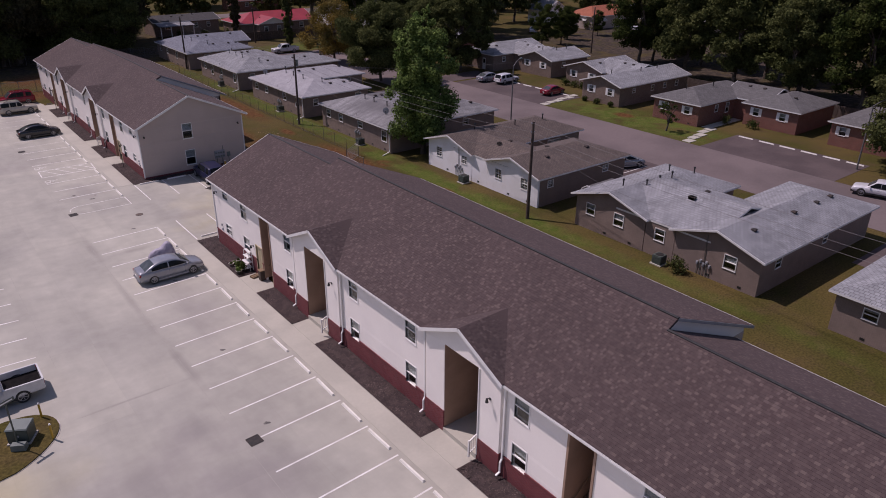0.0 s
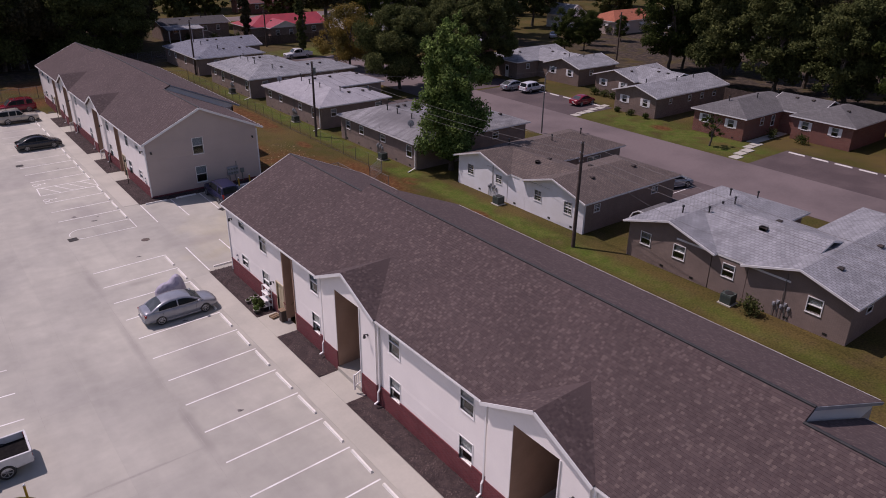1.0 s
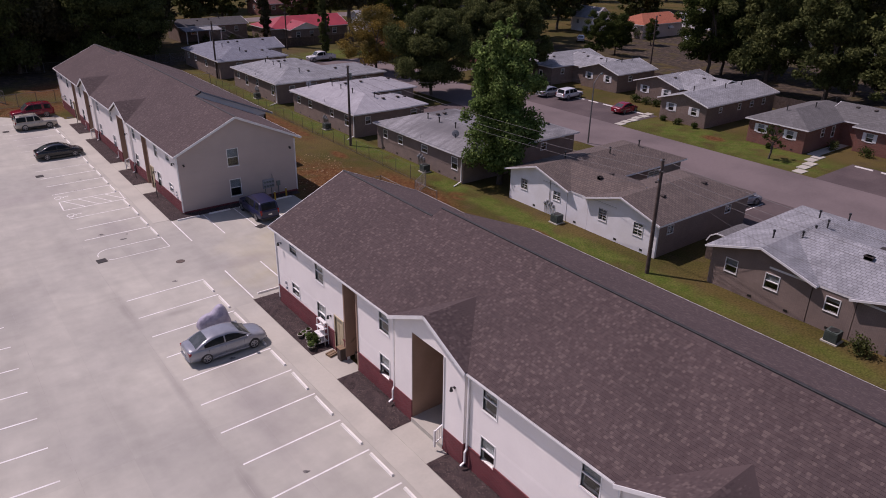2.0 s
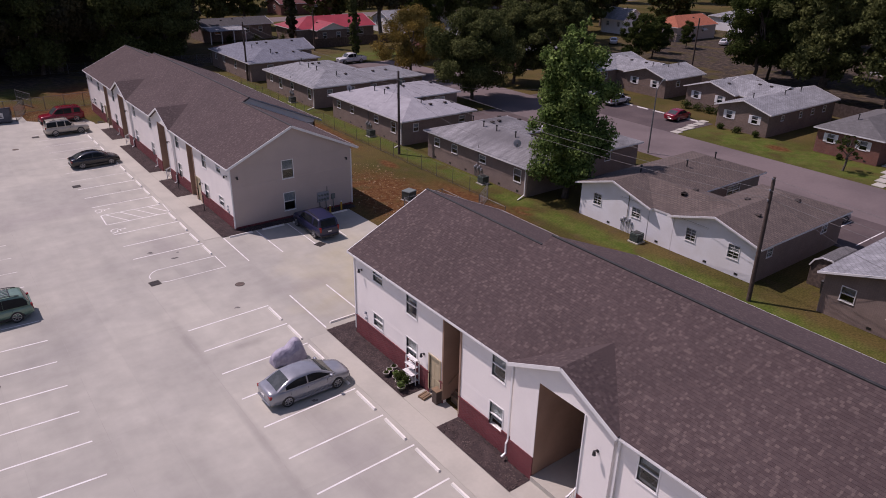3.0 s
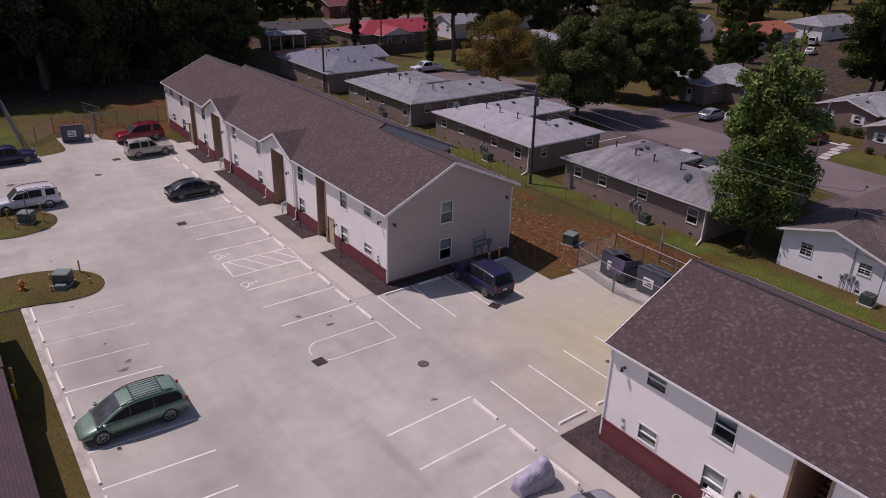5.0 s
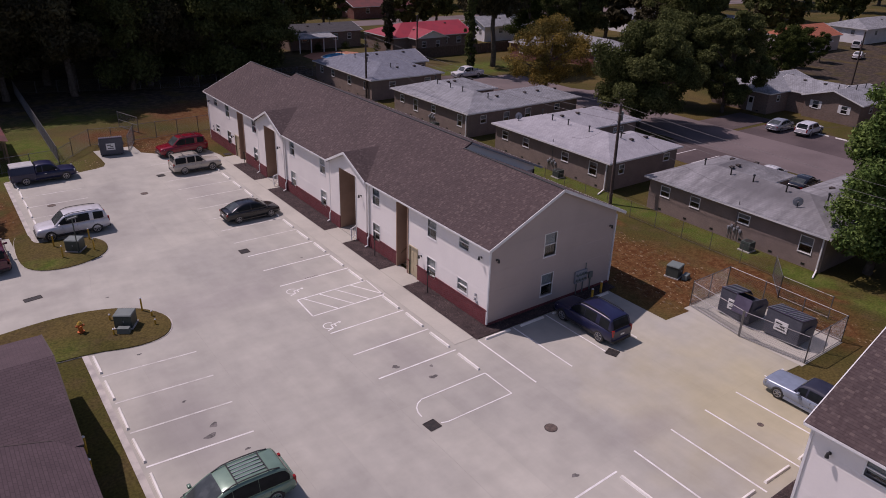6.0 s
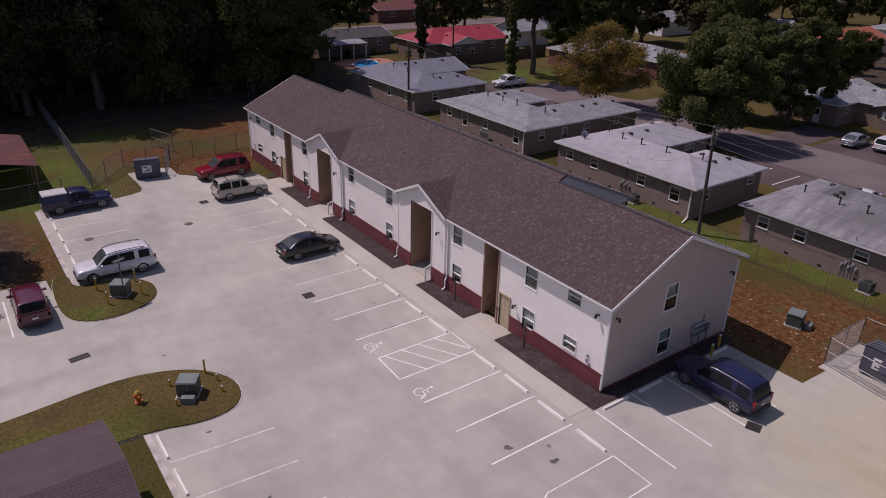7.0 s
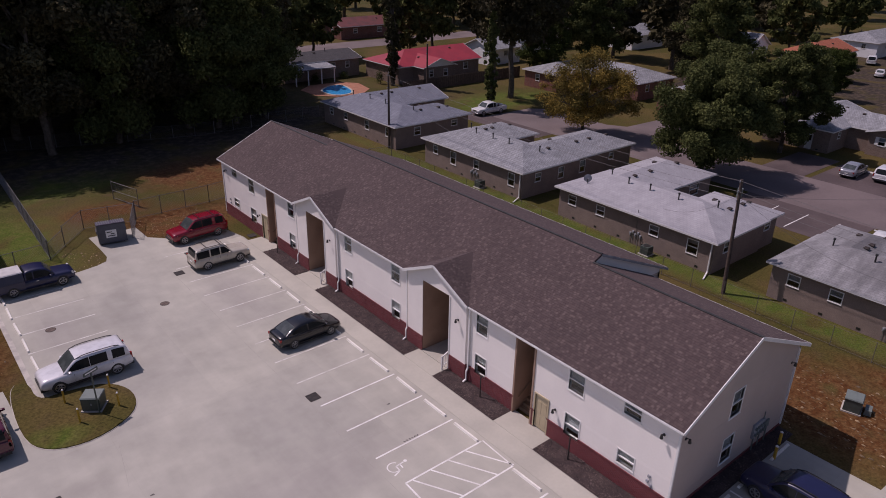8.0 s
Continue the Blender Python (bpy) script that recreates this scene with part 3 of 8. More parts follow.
def window(parent, ax, c, out, a0, a1, z0, z1, split=True, blind=0.5, shutters=None, grid=False, deep=0.12):
    """A sash window in an opening: frame, two panes, sill, blind. c is the wall's outer face."""
    w = 0.06
    bm = bmesh.new()
    ring_frame(bm, ax, c + out * 0.035, c - out * 0.08, a0 - w, a1 + w, z0 - w, z1 + w, w)
    zm = (z0 + z1) / 2
    win = part("window", bm, WHITE, parent)
    if split:
        bm = bmesh.new()
        put(bm, ax, c + out * 0.012, c - out * 0.07, a0, a1, zm - 0.03, zm + 0.03)
        part("sash_bar", bm, WHITE, win)
    if grid:
        am = (a0 + a1) / 2
        bm = bmesh.new()
        put(bm, ax, c - out * 0.005, c - out * 0.03, am - 0.015, am + 0.015, z0, z1)
        part("glazing_bar", bm, WHITE, win)
        for zz in (z0 + (z1 - z0) / 4, z0 + 3 * (z1 - z0) / 4):
            bm = bmesh.new()
            put(bm, ax, c - out * 0.006, c - out * 0.03, a0, a1, zz - 0.012, zz + 0.012)
            part("glazing_bar", bm, WHITE, win)
    for r, s, d in ((zm + 0.03, z1, 0.035), (z0, zm - 0.03, 0.05)) if split else ((z0, z1, 0.04),):
        bm = bmesh.new()
        put(bm, ax, c - out * d, c - out * (d + 0.012), a0, a1, r, s)
        pane = part("pane", bm, GLASS, win)
        pane.visible_shadow = False
    if blind:
        bm = bmesh.new()
        n = 8
        top = z1 - blind * (z1 - z0)
        for i in range(n):
            zz = top + (z1 - top) * i / n
            put(bm, ax, c - out * 0.10, c - out * 0.115, a0, a1, zz, zz + (z1 - top) / n * 0.92)
        part("blind", bm, BLIND, win, "pale half-lowered blind")
    bm = bmesh.new()
    put(bm, ax, c - out * 0.9, c - out * 0.92, a0 - 0.5, a1 + 0.5, z0 - 0.4, z1 + 0.3)
    part("room_wall", bm, ROOM, win)
    bm = bmesh.new()
    put(bm, ax, c + out * 0.05, c, a0 - 0.08, a1 + 0.08, z0 - w - 0.03, z0 - w)
    part("sill", bm, WHITE, win)
    if shutters:
        for p in (a0 - w - 0.36, a1 + w + 0.02):
            n = 7
            prof = [(0.004, z0 - 0.05), (0.022, z0 - 0.05)]
            for k in range(n):
                zz = z0 + (z1 - z0) * k / n
                prof += [(0.038, zz + 0.015), (0.022, zz + (z1 - z0) / n - 0.005)]
            prof += [(0.022, z1 + 0.05), (0.004, z1 + 0.05)]
            bm = bmesh.new()
            loft(bm, [[(c + out * d, a, z) if ax == 'x' else (a, c + out * d, z) for d, z in prof] for a in (p, p + 0.34)])
            part("shutter", bm, shutters, win, "white louvred shutter")
    return win


# ---- ground, lot, streets ----
bm = bmesh.new()
nx = [-900, -300, -120, -60, -30, 0, 20, 40, 60, 80, 110, 150, 220, 400, 1200]
ny = [-900, -300, -120, -60, -20, 20, 60, 100, 130, 160, 200, 260, 400, 1200]
grid = [[bm.verts.new((x, y, 0)) for x in nx] for y in ny]
for j in range(len(ny) - 1):
    for i in range(len(nx) - 1):
        bm.faces.new((grid[j][i], grid[j][i + 1], grid[j + 1][i + 1], grid[j + 1][i]))
single("ground", bm, GRASS, "grass and bare orange earth reaching far out", "ground", kind="structure")

# the parking lot: one sheet of concrete, with drives to the west
LOT = [(-2.3, -70), (17.0, -70), (17.0, 3.0), (17.0, 53.6), (28.4, 53.6), (28.4, 58.95), (30.6, 58.75), (30.6, 66.15), (28.3, 66.25), (28.25, 71.0), (17.0, 71.0), (17.0, 113.8), (16.4, 116.6), (15.6, 117.3), (11.6, 117.4), (10.4, 118.6), (10.3, 121.4), (6.4, 121.4), (6.5, 118.5), (6.5, 116.6), (6.2, 115.75), (5.4, 115.35), (3.5, 114.95),
       (-2.1, 115.0), (-2.1, 99.1), (-3.5, 98.6), (-3.6, 101.4), (-22, 101.4), (-60, 101.4), (-60, 86.0), (-7.0, 86.0), (-2.3, 81.7), (-2.3, 41.2), (-30, 41.2), (-30, -70)]
slab("parking_lot", LOT, -0.05, 0.03, CONCRETE, "pale concrete parking lot with faint tyre stains", "parking lot")
slab("dumpster_pad", rect(30.61, 35.2, 58.6, 66.6), -0.05, 0.028, WALK, "pale concrete pad beside the lot", "pavement")
# footwalk in front of the two blocks and its spurs to the entrances
Y_A, Y_B = 4.6, 71.9
BEDS = ((-0.6, 7.1), (10.1, 15.5), (18.4, 29.5), (32.5, 37.95), (40.9, 48.9))
for k, y0 in enumerate((Y_A, Y_B)):
    slab("sidewalk_%d" % (k + 1), rect(15.5, 16.86, y0 - 0.6, y0 + 49.0 - (6.9 if k else 0)), 0.03, 0.046, WALK, "light concrete sidewalk along the apartment block", "sidewalk")
    cuts = [-0.6] + [v for b in BEDS for v in b] + [48.9]
    bm = bmesh.new()
    for p, q in zip(cuts[2::2], cuts[3::2]):
        if q - p > 0.1:
            box(bm, 16.86, 18.5, y0 + p, y0 + q, 0.02, 0.062)
    single("entrance_walk_%d" % (k + 1), bm, WALK, "concrete walks leading to the breezeway openings", "sidewalk", kind="structure")


def mulch_bed(x0, x1, y0, y1, seed):
    """A raised bed of dark mulch with loose chips."""
    rnd = random.Random(seed)
    bed = thing("mulch_bed", "bed of dark brown mulch along the brick base", "garden bed", group="mulch beds")
    bm = bmesh.new()
    n, m = max(2, int((y1 - y0) / 0.5)), 4
    g = [[bm.verts.new((x0 + (x1 - x0) * i / m, y0 + (y1 - y0) * j / n, 0.07 + (0.0 if i in (0, m) or j in (0, n) else rnd.uniform(0.02, 0.05)))) for i in range(m + 1)] for j in range(n + 1)]
    for j in range(n):
        for i in range(m):
            bm.faces.new((g[j][i], g[j][i + 1], g[j + 1][i + 1], g[j + 1][i]))
    part("soil", bm, MULCH, bed)
    bm = bmesh.new()
    for _ in range(int(170 * (x1 - x0) * (y1 - y0))):
        x, y = rnd.uniform(x0 + 0.03, x1 - 0.03), rnd.uniform(y0 + 0.03, y1 - 0.03)
        a, s = rnd.uniform(0, 6.3), rnd.uniform(0.012, 0.042)
        u, v = Vector((math.cos(a), math.sin(a), rnd.uniform(-.5, .5))) * s, Vector((-math.sin(a), math.cos(a), rnd.uniform(-.5, .5))) * s * 0.5
        c = Vector((x, y, 0.118))
        bm.faces.new([bm.verts.new(c + p) for p in (-u - v, u - v, u + v, v - u)])
    tagged(part("loose_mulch", bm, MULCH_CHIP, bed), kind="stuff")
    return bed


for k, y0 in enumerate((Y_A, Y_B)):
    for i, (p, q) in enumerate(BEDS):
        if k == 1 and i == 4:
            continue
        mulch_bed(16.86, 18.31, y0 + p - (0.28 if k and not i else 0), y0 + q + (0.4 if i == 4 else 0), 10 * k + i)
mulch_bed(18.3, 29.0, Y_B - 0.9, Y_B, 77)
mulch_bed(18.3, 29.0, Y_A + 48.0, Y_A + 49.3, 78)


def kerb(pts, label="worn concrete kerb"):
    bm = bmesh.new()
    for p, q in zip(pts, pts[1:]):
        beam(bm, (*p, -0.03), (*q, -0.03), 0.3, 0.15)
    return single("kerb", bm, KERB, label, "kerb", kind="structure")


kerb([(-2.3, 41.2), (-2.3, 81.7)])
kerb([(-2.2, 99.1), (-2.2, 115.2), (3.8, 115.3)])




def island(name, outline, label):
    """A kerbed island of grass."""
    c = (sum(p[0] for p in outline) / len(outline), sum(p[1] for p in outline) / len(outline))
    bm = bmesh.new()
    solid(bm, [(x, y, 0.0) for x, y in outline], [(x, y, 0.05) for x, y in outline])
    isl = single(name, bm, KERB, label, "traffic island", kind="structure")
    bm = bmesh.new()
    inner = [(c[0] + (x - c[0]) * 0.985, c[1] + (y - c[1]) * 0.985) for x, y in outline]
    solid(bm, [(x, y, 0.02) for x, y in inner], [(x, y, 0.10) for x, y in inner])
    g = part("turf", bm, LAWN, isl, "mown yellow-green grass")
    return isl


def smooth_outline(pts, times=2):
    for _ in range(times):
        out = []
        for a, b in zip(pts, pts[1:] + pts[:1]):
            out += [(a[0] * .75 + b[0] * .25, a[1] * .75 + b[1] * .25), (a[0] * .25 + b[0] * .75, a[1] * .25 + b[1] * .75)]
        pts = out
    return pts


tip = smooth_outline([(-2.3, 81.8), (0.4, 80.9), (2.3, 81.3), (3.0, 83.2), (2.0, 85.2), (0.0, 86.5), (-2.8, 87.0), (-7.2, 86.3), (-13, 86.0), (-13, 81.8)])
island("island_1", tip, "kerbed grass island with a hydrant and a utility box")
tip = smooth_outline([(-3.4, 101.6), (-3.7, 96.2), (-2.9, 94.2), (-0.7, 93.6), (1.8, 94.7), (2.4, 96.8), (1.4, 98.7), (-0.9, 99.2), (-2.3, 99.2), (-2.3, 101.6)])
island("island_2", tip, "kerbed grass island with a utility box and sign")
tip = smooth_outline([(-12, 32.0), (-0.5, 32.3), (1.3, 33.2), (2.7, 34.8), (2.6, 36.4), (1.3, 37.3), (-1, 37.2), (-12, 37.4)])
island("island_3", tip, "kerbed grass island at the lot's south end")

# painted lines


def line(p, q, w=0.095, worn=False):
    bm = bmesh.new()
    beam(bm, (*p, 0.031), (*q, 0.031), w, 0.008)
    return single("parking_line", bm, LINE_WORN if worn else LINE, "worn white painted parking line", "road marking", group="parking lines", kind="structure")


def wheel_stop(x, y, turn, length=1.93):
    bm = bmesh.new()
    h = length / 2
    solid(bm, [(-h, -0.08, 0), (h, -0.08, 0), (h, 0.08, 0), (-h, 0.08, 0)], [(-h + 0.04, -0.045, 0.11), (h - 0.04, -0.045, 0.11), (h - 0.04, 0.045, 0.11), (-h + 0.04, 0.045, 0.11)])
    return single("wheel_stop", bm, STOP, "weathered white concrete wheel stop on the lot", "wheel stop", (x, y, 0.03), turn, group="wheel stops")


P = 2.74
first = wheel_stop(15.15, 57.53, 90)
copy_thing(first, pose(-1.52, 113.45, 0.03, 0, 0, 91))
P_A = 2.78
for k in range(25):
    y = 58.72 - P_A * k
    line((9.95, y - 0.1), (15.25, y + 0.1))
    if k > 1 and y > -8:
        copy_thing(first, pose(15.15 + 0.02 * math.sin(7.0 * k), y + P_A / 2 + 0.2 + 0.08 * math.sin(3.1 * k), 0.03, 0, 0, 90 + 1.2 * math.sin(5.0 * k)))
b_lines = [70.85, 73.6, 76.35, 83.5, 86.25, 89.0, 91.75, 94.5, 97.25, 100.0, 102.75, 105.5, 108.25, 111.0, 113.75]
for y in b_lines:
    line((10.05, y), (15.2, y), worn=y > 90)
for k, y in enumerate([69.45, 72.2, 74.95, 77.6] + [v + P / 2 for v in b_lines[3:-1]] + [82.2]):
    copy_thing(first, pose(15.05 + 0.03 * math.sin(4.0 * k), y, 0.03, 0, 0, 90 + 1.0 * math.sin(2.3 * k)))
# accessible bays with a hatched aisle
line((10.1, 78.75), (15.2, 78.75))
line((10.2, 81.15), (15.2, 81.15))
line((10.1, 78.75), (10.2, 81.15))
for k in range(4):
    x = 10.6 + 1.15 * k
    line((x, 81.1), (x + 1.25, 78.8), 0.085)
line((15.2, 78.75), (15.3, 81.15), 0.08)


def access_mark(x, y):
    bm = bmesh.new()
    n = 14
    arc = [(0.42 * math.cos(a), 0.42 * math.sin(a)) for a in [2.2 + 4.4 * i / n for i in range(n + 1)]]
    for p, q in zip(arc, arc[1:]):
        beam(bm, (*p, 0.031), (*q, 0.031), 0.075, 0.008)
    for p, q in (((-0.05, 0.75), (0.0, 0.15)), ((0.0, 0.15), (0.45, 0.12)), ((0.45, 0.12), (0.62, -0.4)), ((-0.02, 0.45), (0.35, 0.42))):
        beam(bm, (*p, 0.0325), (*q, 0.0325), 0.09, 0.008)
    solid(bm, [(-0.07 + 0.12 * math.cos(a), 0.9 + 0.12 * math.sin(a), 0.027) for a in [math.pi * i / 4 for i in range(8)]], [(-0.07 + 0.12 * math.cos(a), 0.9 + 0.12 * math.sin(a), 0.035) for a in [math.pi * i / 4 for i in range(8)]])
    bmesh.ops.scale(bm, vec=(0.82, 0.82, 1), verts=bm.verts[:])
    return single("access_symbol", bm, LINE, "worn white wheelchair symbol painted on concrete", "road marking", (x, y, 0), -90, kind="structure")


access_mark(10.4, 82.4)
access_mark(10.4, 77.2)
# rounded no-parking bay round the drain
loop = [(10.9, 68.1), (15.15, 68.1), (15.15, 65.9), (11.2, 65.9)] + [(11.1 + 0.95 * math.cos(a), 67.0 + 1.1 * math.sin(a)) for a in [4.6 - 0.35 * i for i in range(9)]]
for p, q in zip(loop, loop[1:]):
    if max(abs(p[0] - 10.2), abs(q[0] - 10.2)) < 0.62 and min(p[1], q[1]) < 66.6:
        continue
    line(p, q, 0.07)
# west row
w_lines = [78.95, 76.2, 73.45, 70.7, 67.95, 65.2, 62.45, 59.7, 56.95, 54.2, 51.45, 48.7, 45.95, 43.2]
for k, y in enumerate(w_lines):
    line((-1.95, y + 0.12), (2.9, y - 0.18), worn=y > 72)
    copy_thing(first, pose(-1.93, y + P / 2, 0.03, 0, 0, 90 + 1.1 * math.sin(2.7 * k)))
for k, y in enumerate((102.0, 104.75, 107.5, 110.25, 113.0)):
    line((-1.6, y), (3.1, y), worn=True)
    copy_thing(first, pose(-1.52, (100.9, 103.3, 105.9, 108.4, 111.0)[k], 0.03, 0, 0, 90 + 1.1 * math.sin(2.7 * k)))
line((-6.3, 94.6), (-6.3, 99.6))
# bays between the blocks
for x in (16.9, 19.62, 22.36, 25.1):
    line((x, 65.9), (x, 70.9))
for x in (17.0, 19.75, 22.5, 25.22, 27.95):
    line((x, 54.2), (x, 59.3))
for k, x in enumerate((18.3, 21.05, 23.8, 27.0)):
    copy_thing(first, pose(x, 70.75, 0.03, 0, 0, 1.5 * math.sin(3.0 * k)))
    copy_thing(first, pose(x + 0.1, 54.55, 0.03, 0, 0, 1.5 * math.sin(4.0 * k)))


def blotch(name, x, y, rx, ry, material, label, seed, z=0.033, kind="structure"):
    """A flat stain with an uneven edge."""
    rnd = random.Random(seed)
    n = 22
    ph = [rnd.uniform(0, 6.3) for _ in range(4)]
    pts = []
    for i in range(n):
        a = 2 * math.pi * i / n
        r = 1 + 0.22 * math.sin(2 * a + ph[0]) + 0.16 * math.sin(3 * a + ph[1]) + 0.1 * math.sin(5 * a + ph[2]) + rnd.uniform(-.06, .06)
        pts.append((x + rx * r * math.cos(a), y + ry * r * math.sin(a)))
    bm = bmesh.new()
    bm.faces.new([bm.verts.new((px, py, z)) for px, py in pts])
    return single(name, bm, material, label, "stain", kind=kind)


for i, (x, y, r) in enumerate(((1.5, 72.0, 0.28), (1.1, 71.3, 0.33), (0.9, 74.6, 0.14), (2.2, 69.5, 0.16), (0.2, 80.2, 0.15), (11.4, 71.3, 0.28), (13.1, 70.3, 0.16), (12.6, 69.4, 0.3), (13.2, 86.8, 0.12), (13.0, 48.0, 0.2), (12.1, 37.0, 0.2), (11.2, 28.9, 0.22), (13.5, 59.7, 0.22), (0.3, 88.0, 0.12))):
    blotch("oil_stain", x, y, r * 0.75, r * 0.55, OIL, "small dark oil stain on the concrete", i)
# slab joints
for p, q in (((9.6, -40), (9.6, 112)), ((3.6, 41), (3.6, 81)), ((16.9, 53.6), (16.9, 71)), ((3.5, 99), (3.5, 115)), ((-0.4, 89.2), (0.4, 94)), ((3.6, 35.25), (9.6, 35.3))):
    bm = bmesh.new()
    beam(bm, (*p, 0.0305), (*q, 0.0305), 0.018, 0.004)
    single("slab_joint", bm, SEAM, "thin dark joint between concrete slabs", "joint", kind="structure")


def drain(x, y, sx=0.65, sy=0.65, turn=0):
    d = thing("storm_drain", "square dark cast-iron storm drain set in the concrete", "drain", (x, y, 0.036), turn, group="storm drains")
    bm = bmesh.new()
    for p in (((-sx / 2, -sy / 2), (sx / 2, -sy / 2)), ((-sx / 2, sy / 2), (sx / 2, sy / 2)), ((-sx / 2, -sy / 2), (-sx / 2, sy / 2)), ((sx / 2, -sy / 2), (sx / 2, sy / 2))):
        beam(bm, (*p[0], 0.008), (*p[1], 0.008), 0.05, 0.016)
    part("frame", bm, IRON, d)
    bm = bmesh.new()
    n = 8
    for i in range(1, n):
        xx = -sx / 2 + sx * i / n
        box(bm, xx - 0.018, xx + 0.018, -sy / 2 + 0.025, sy / 2 - 0.025, 0.002, 0.012)
    part("grate", bm, IRON, d)
    # Thin dark sheet below the bars stands in for the shade of the hole.
    bm = bmesh.new()
    box(bm, -sx / 2 + 0.02, sx / 2 - 0.02, -sy / 2 + 0.02, sy / 2 - 0.02, 0.0, 0.003)
    part("pit", bm, DARK, d)
    return d


for x, y, a in ((10.2, 66.1, 4), (22.6, 65.6, 20), (10.15, 90.0, 0), (10.0, 110.2, 0), (10.1, 28.0, 3), (12.0, 113.2, 0), (17.7, 113.6, 0)):
    drain(x, y, turn=a)
drain(-3.6, 90.3, 1.0, 0.45, 8)


def manhole(x, y, r=0.29):
    d = thing("manhole", "round rusty cast-iron manhole cover in the concrete", "manhole", (x, y, 0.03), group="manholes")
    bm = bmesh.new()
    tube(bm, (0, 0, 0), (0, 0, 0.012), r, n=20)
    part("cover", bm, RUST, d)
    bm = bmesh.new()
    tube(bm, (0, 0, -0.01), (0, 0, 0.008), r * 1.13, n=20)
    part("ring", bm, IRON, d)


for x, y in ((14.9, 62.7), (-0.3, 58.7), (7.4, 106.1), (0.2, 107.1)):
    manhole(x, y)
manhole(23.8, 57.0, 0.14)

# street, bays and paths of the estate to the east
slab("street", [(64.5, -80), (74.6, -80), (74.6, 109), (78.0, 111.5), (90.0, 112.5), (90.0, 117.0), (76.0, 117.5), (74.6, 120.0), (74.4, 131.5), (72.5, 133.2), (64.5, 133.4)], -0.05, 0.02, ASPHALT, "faded grey asphalt estate street", "road")
slab("cross_street", rect(20, 300, 196, 205), -0.05, 0.018, ASPHALT, "pale asphalt cross street far off", "road")
for i, (x0, x1, y0, y1) in enumerate(((74.6, 83.0, 29.0, 44.9), (74.6, 83.0, 71.0, 91.3), (56.5, 64.5, 38.5, 46.5), (58.0, 64.5, 60.0, 64.0), (57.5, 64.5, 80.5, 93.0), (60.5, 64.5, 121.0, 137.0), (74.6, 84.0, 92.0, 97.0), (56.0, 64.5, 2.0, 19.0))):
    slab("parking_bay_%d" % (i + 1), rect(x0, x1, y0, y1), -0.05, 0.019, ASPHALT_DARK, "dark asphalt parking bay beside the street", "parking bay")
for y in (30.3, 32.9, 35.5, 38.1, 40.7, 43.4, 73.8, 76.5, 79.2, 82.0, 84.7, 87.4):
    copy_thing(first, pose(82.3, y, 0.02, 0, 0, 90))
for y in (41.2, 43.9, 83.0, 86.0, 89.0):
    bm = bmesh.new()
    beam(bm, (58.0, y, 0.022), (63.0, y, 0.022), 0.1, 0.006)
    single("parking_line", bm, LINE, "worn white painted parking line", "road marking", group="parking lines", kind="structure")

def stepping_path(x0, y0, n, dx, dy, label):
    """Concrete slabs laid one after another with gaps, stepping across a lawn."""
    t = thing("garden_path", label, "path", (x0, y0, 0), group="garden paths")
    for i in range(n):
        bm = bmesh.new()
        x, y, w = i * dx, i * dy + 0.16 * math.sin(2.6 * i), 0.56 - 0.05 * (i % 2)
        solid(bm, rect3(x, x + dx - 0.3, y - w, y + w, 0.0), rect3(x, x + dx - 0.3, y - w, y + w, 0.06 + 0.012 * (i % 3)))
        part("paving_slab", bm, WALK, t)


def rect3(x0, x1, y0, y1, z):
    return [(x0, y0, z), (x1, y0, z), (x1, y1, z), (x0, y1, z)]


stepping_path(74.9, 47.0, 5, 1.7, 0.4, "concrete stepping path across the lawn to a house")
slab("path_1", rect(82.6, 90.2, 48.7, 49.9), -0.02, 0.05, WALK, "narrow concrete walk to a house door", "path")
stepping_path(74.8, 71.2, 6, 1.5, 0.25, "concrete stepping path across the lawn to a house")


# ---- the two apartment blocks ----
EZ, PITCH = 5.3, 0.474
XE, XR, XM = -0.3, 11.4, 13.2
WE, WM = 10.8, 12.5
L_B, M0, M1 = 48.0, 9.8, 38.2
GABLES = (16.8, 31.2)
GS = 0.46
GH = 2.95
R_END, R_MID = 5.35, 6.05


def roof_z(x, mid):
    """Height of the roof's top at x, in the middle stretch or at the ends."""
    r, e = (R_MID, XM) if mid else (R_END, XR)
    return EZ + PITCH * ((x - XE) if x <= r else (r - XE) * (e - x) / (e - r))


def roof_piece(bm, y0, y1, mid, x0, th=0.14):
    r, e = (R_MID, XM) if mid else (R_END, XR)
    top = [(x0, roof_z(x0, mid)), (r, roof_z(r, mid)), (e, EZ)]
    ring = top + [(x, z - th) for x, z in top[::-1]]
    loft(bm, [[(x, y, z) for x, z in ring] for y in (y0, y1)])


def tab_mesh(bm, x, y, w, run, mid, up, lift):
    """One shingle lying on the front (up=1) or rear (up=-1) slope with its lower edge at x."""
    z = roof_z(x, mid)
    a, b = (x, z + lift + 0.012), (x + up * run, roof_z(x + up * run, mid) + lift)
    v = [bm.verts.new(p) for p in ((a[0], y, a[1]), (a[0], y + w, a[1]), (b[0], y + w, b[1]), (b[0], y, b[1]), (a[0], y, a[1] - 0.02), (a[0], y + w, a[1] - 0.02))]
    bm.faces.new((v[0], v[1], v[2], v[3]))
    bm.faces.new((v[4], v[5], v[1], v[0]))


def gable_z(y, yc):
    return EZ + 0.05 + GS * (GH - abs(y - yc))


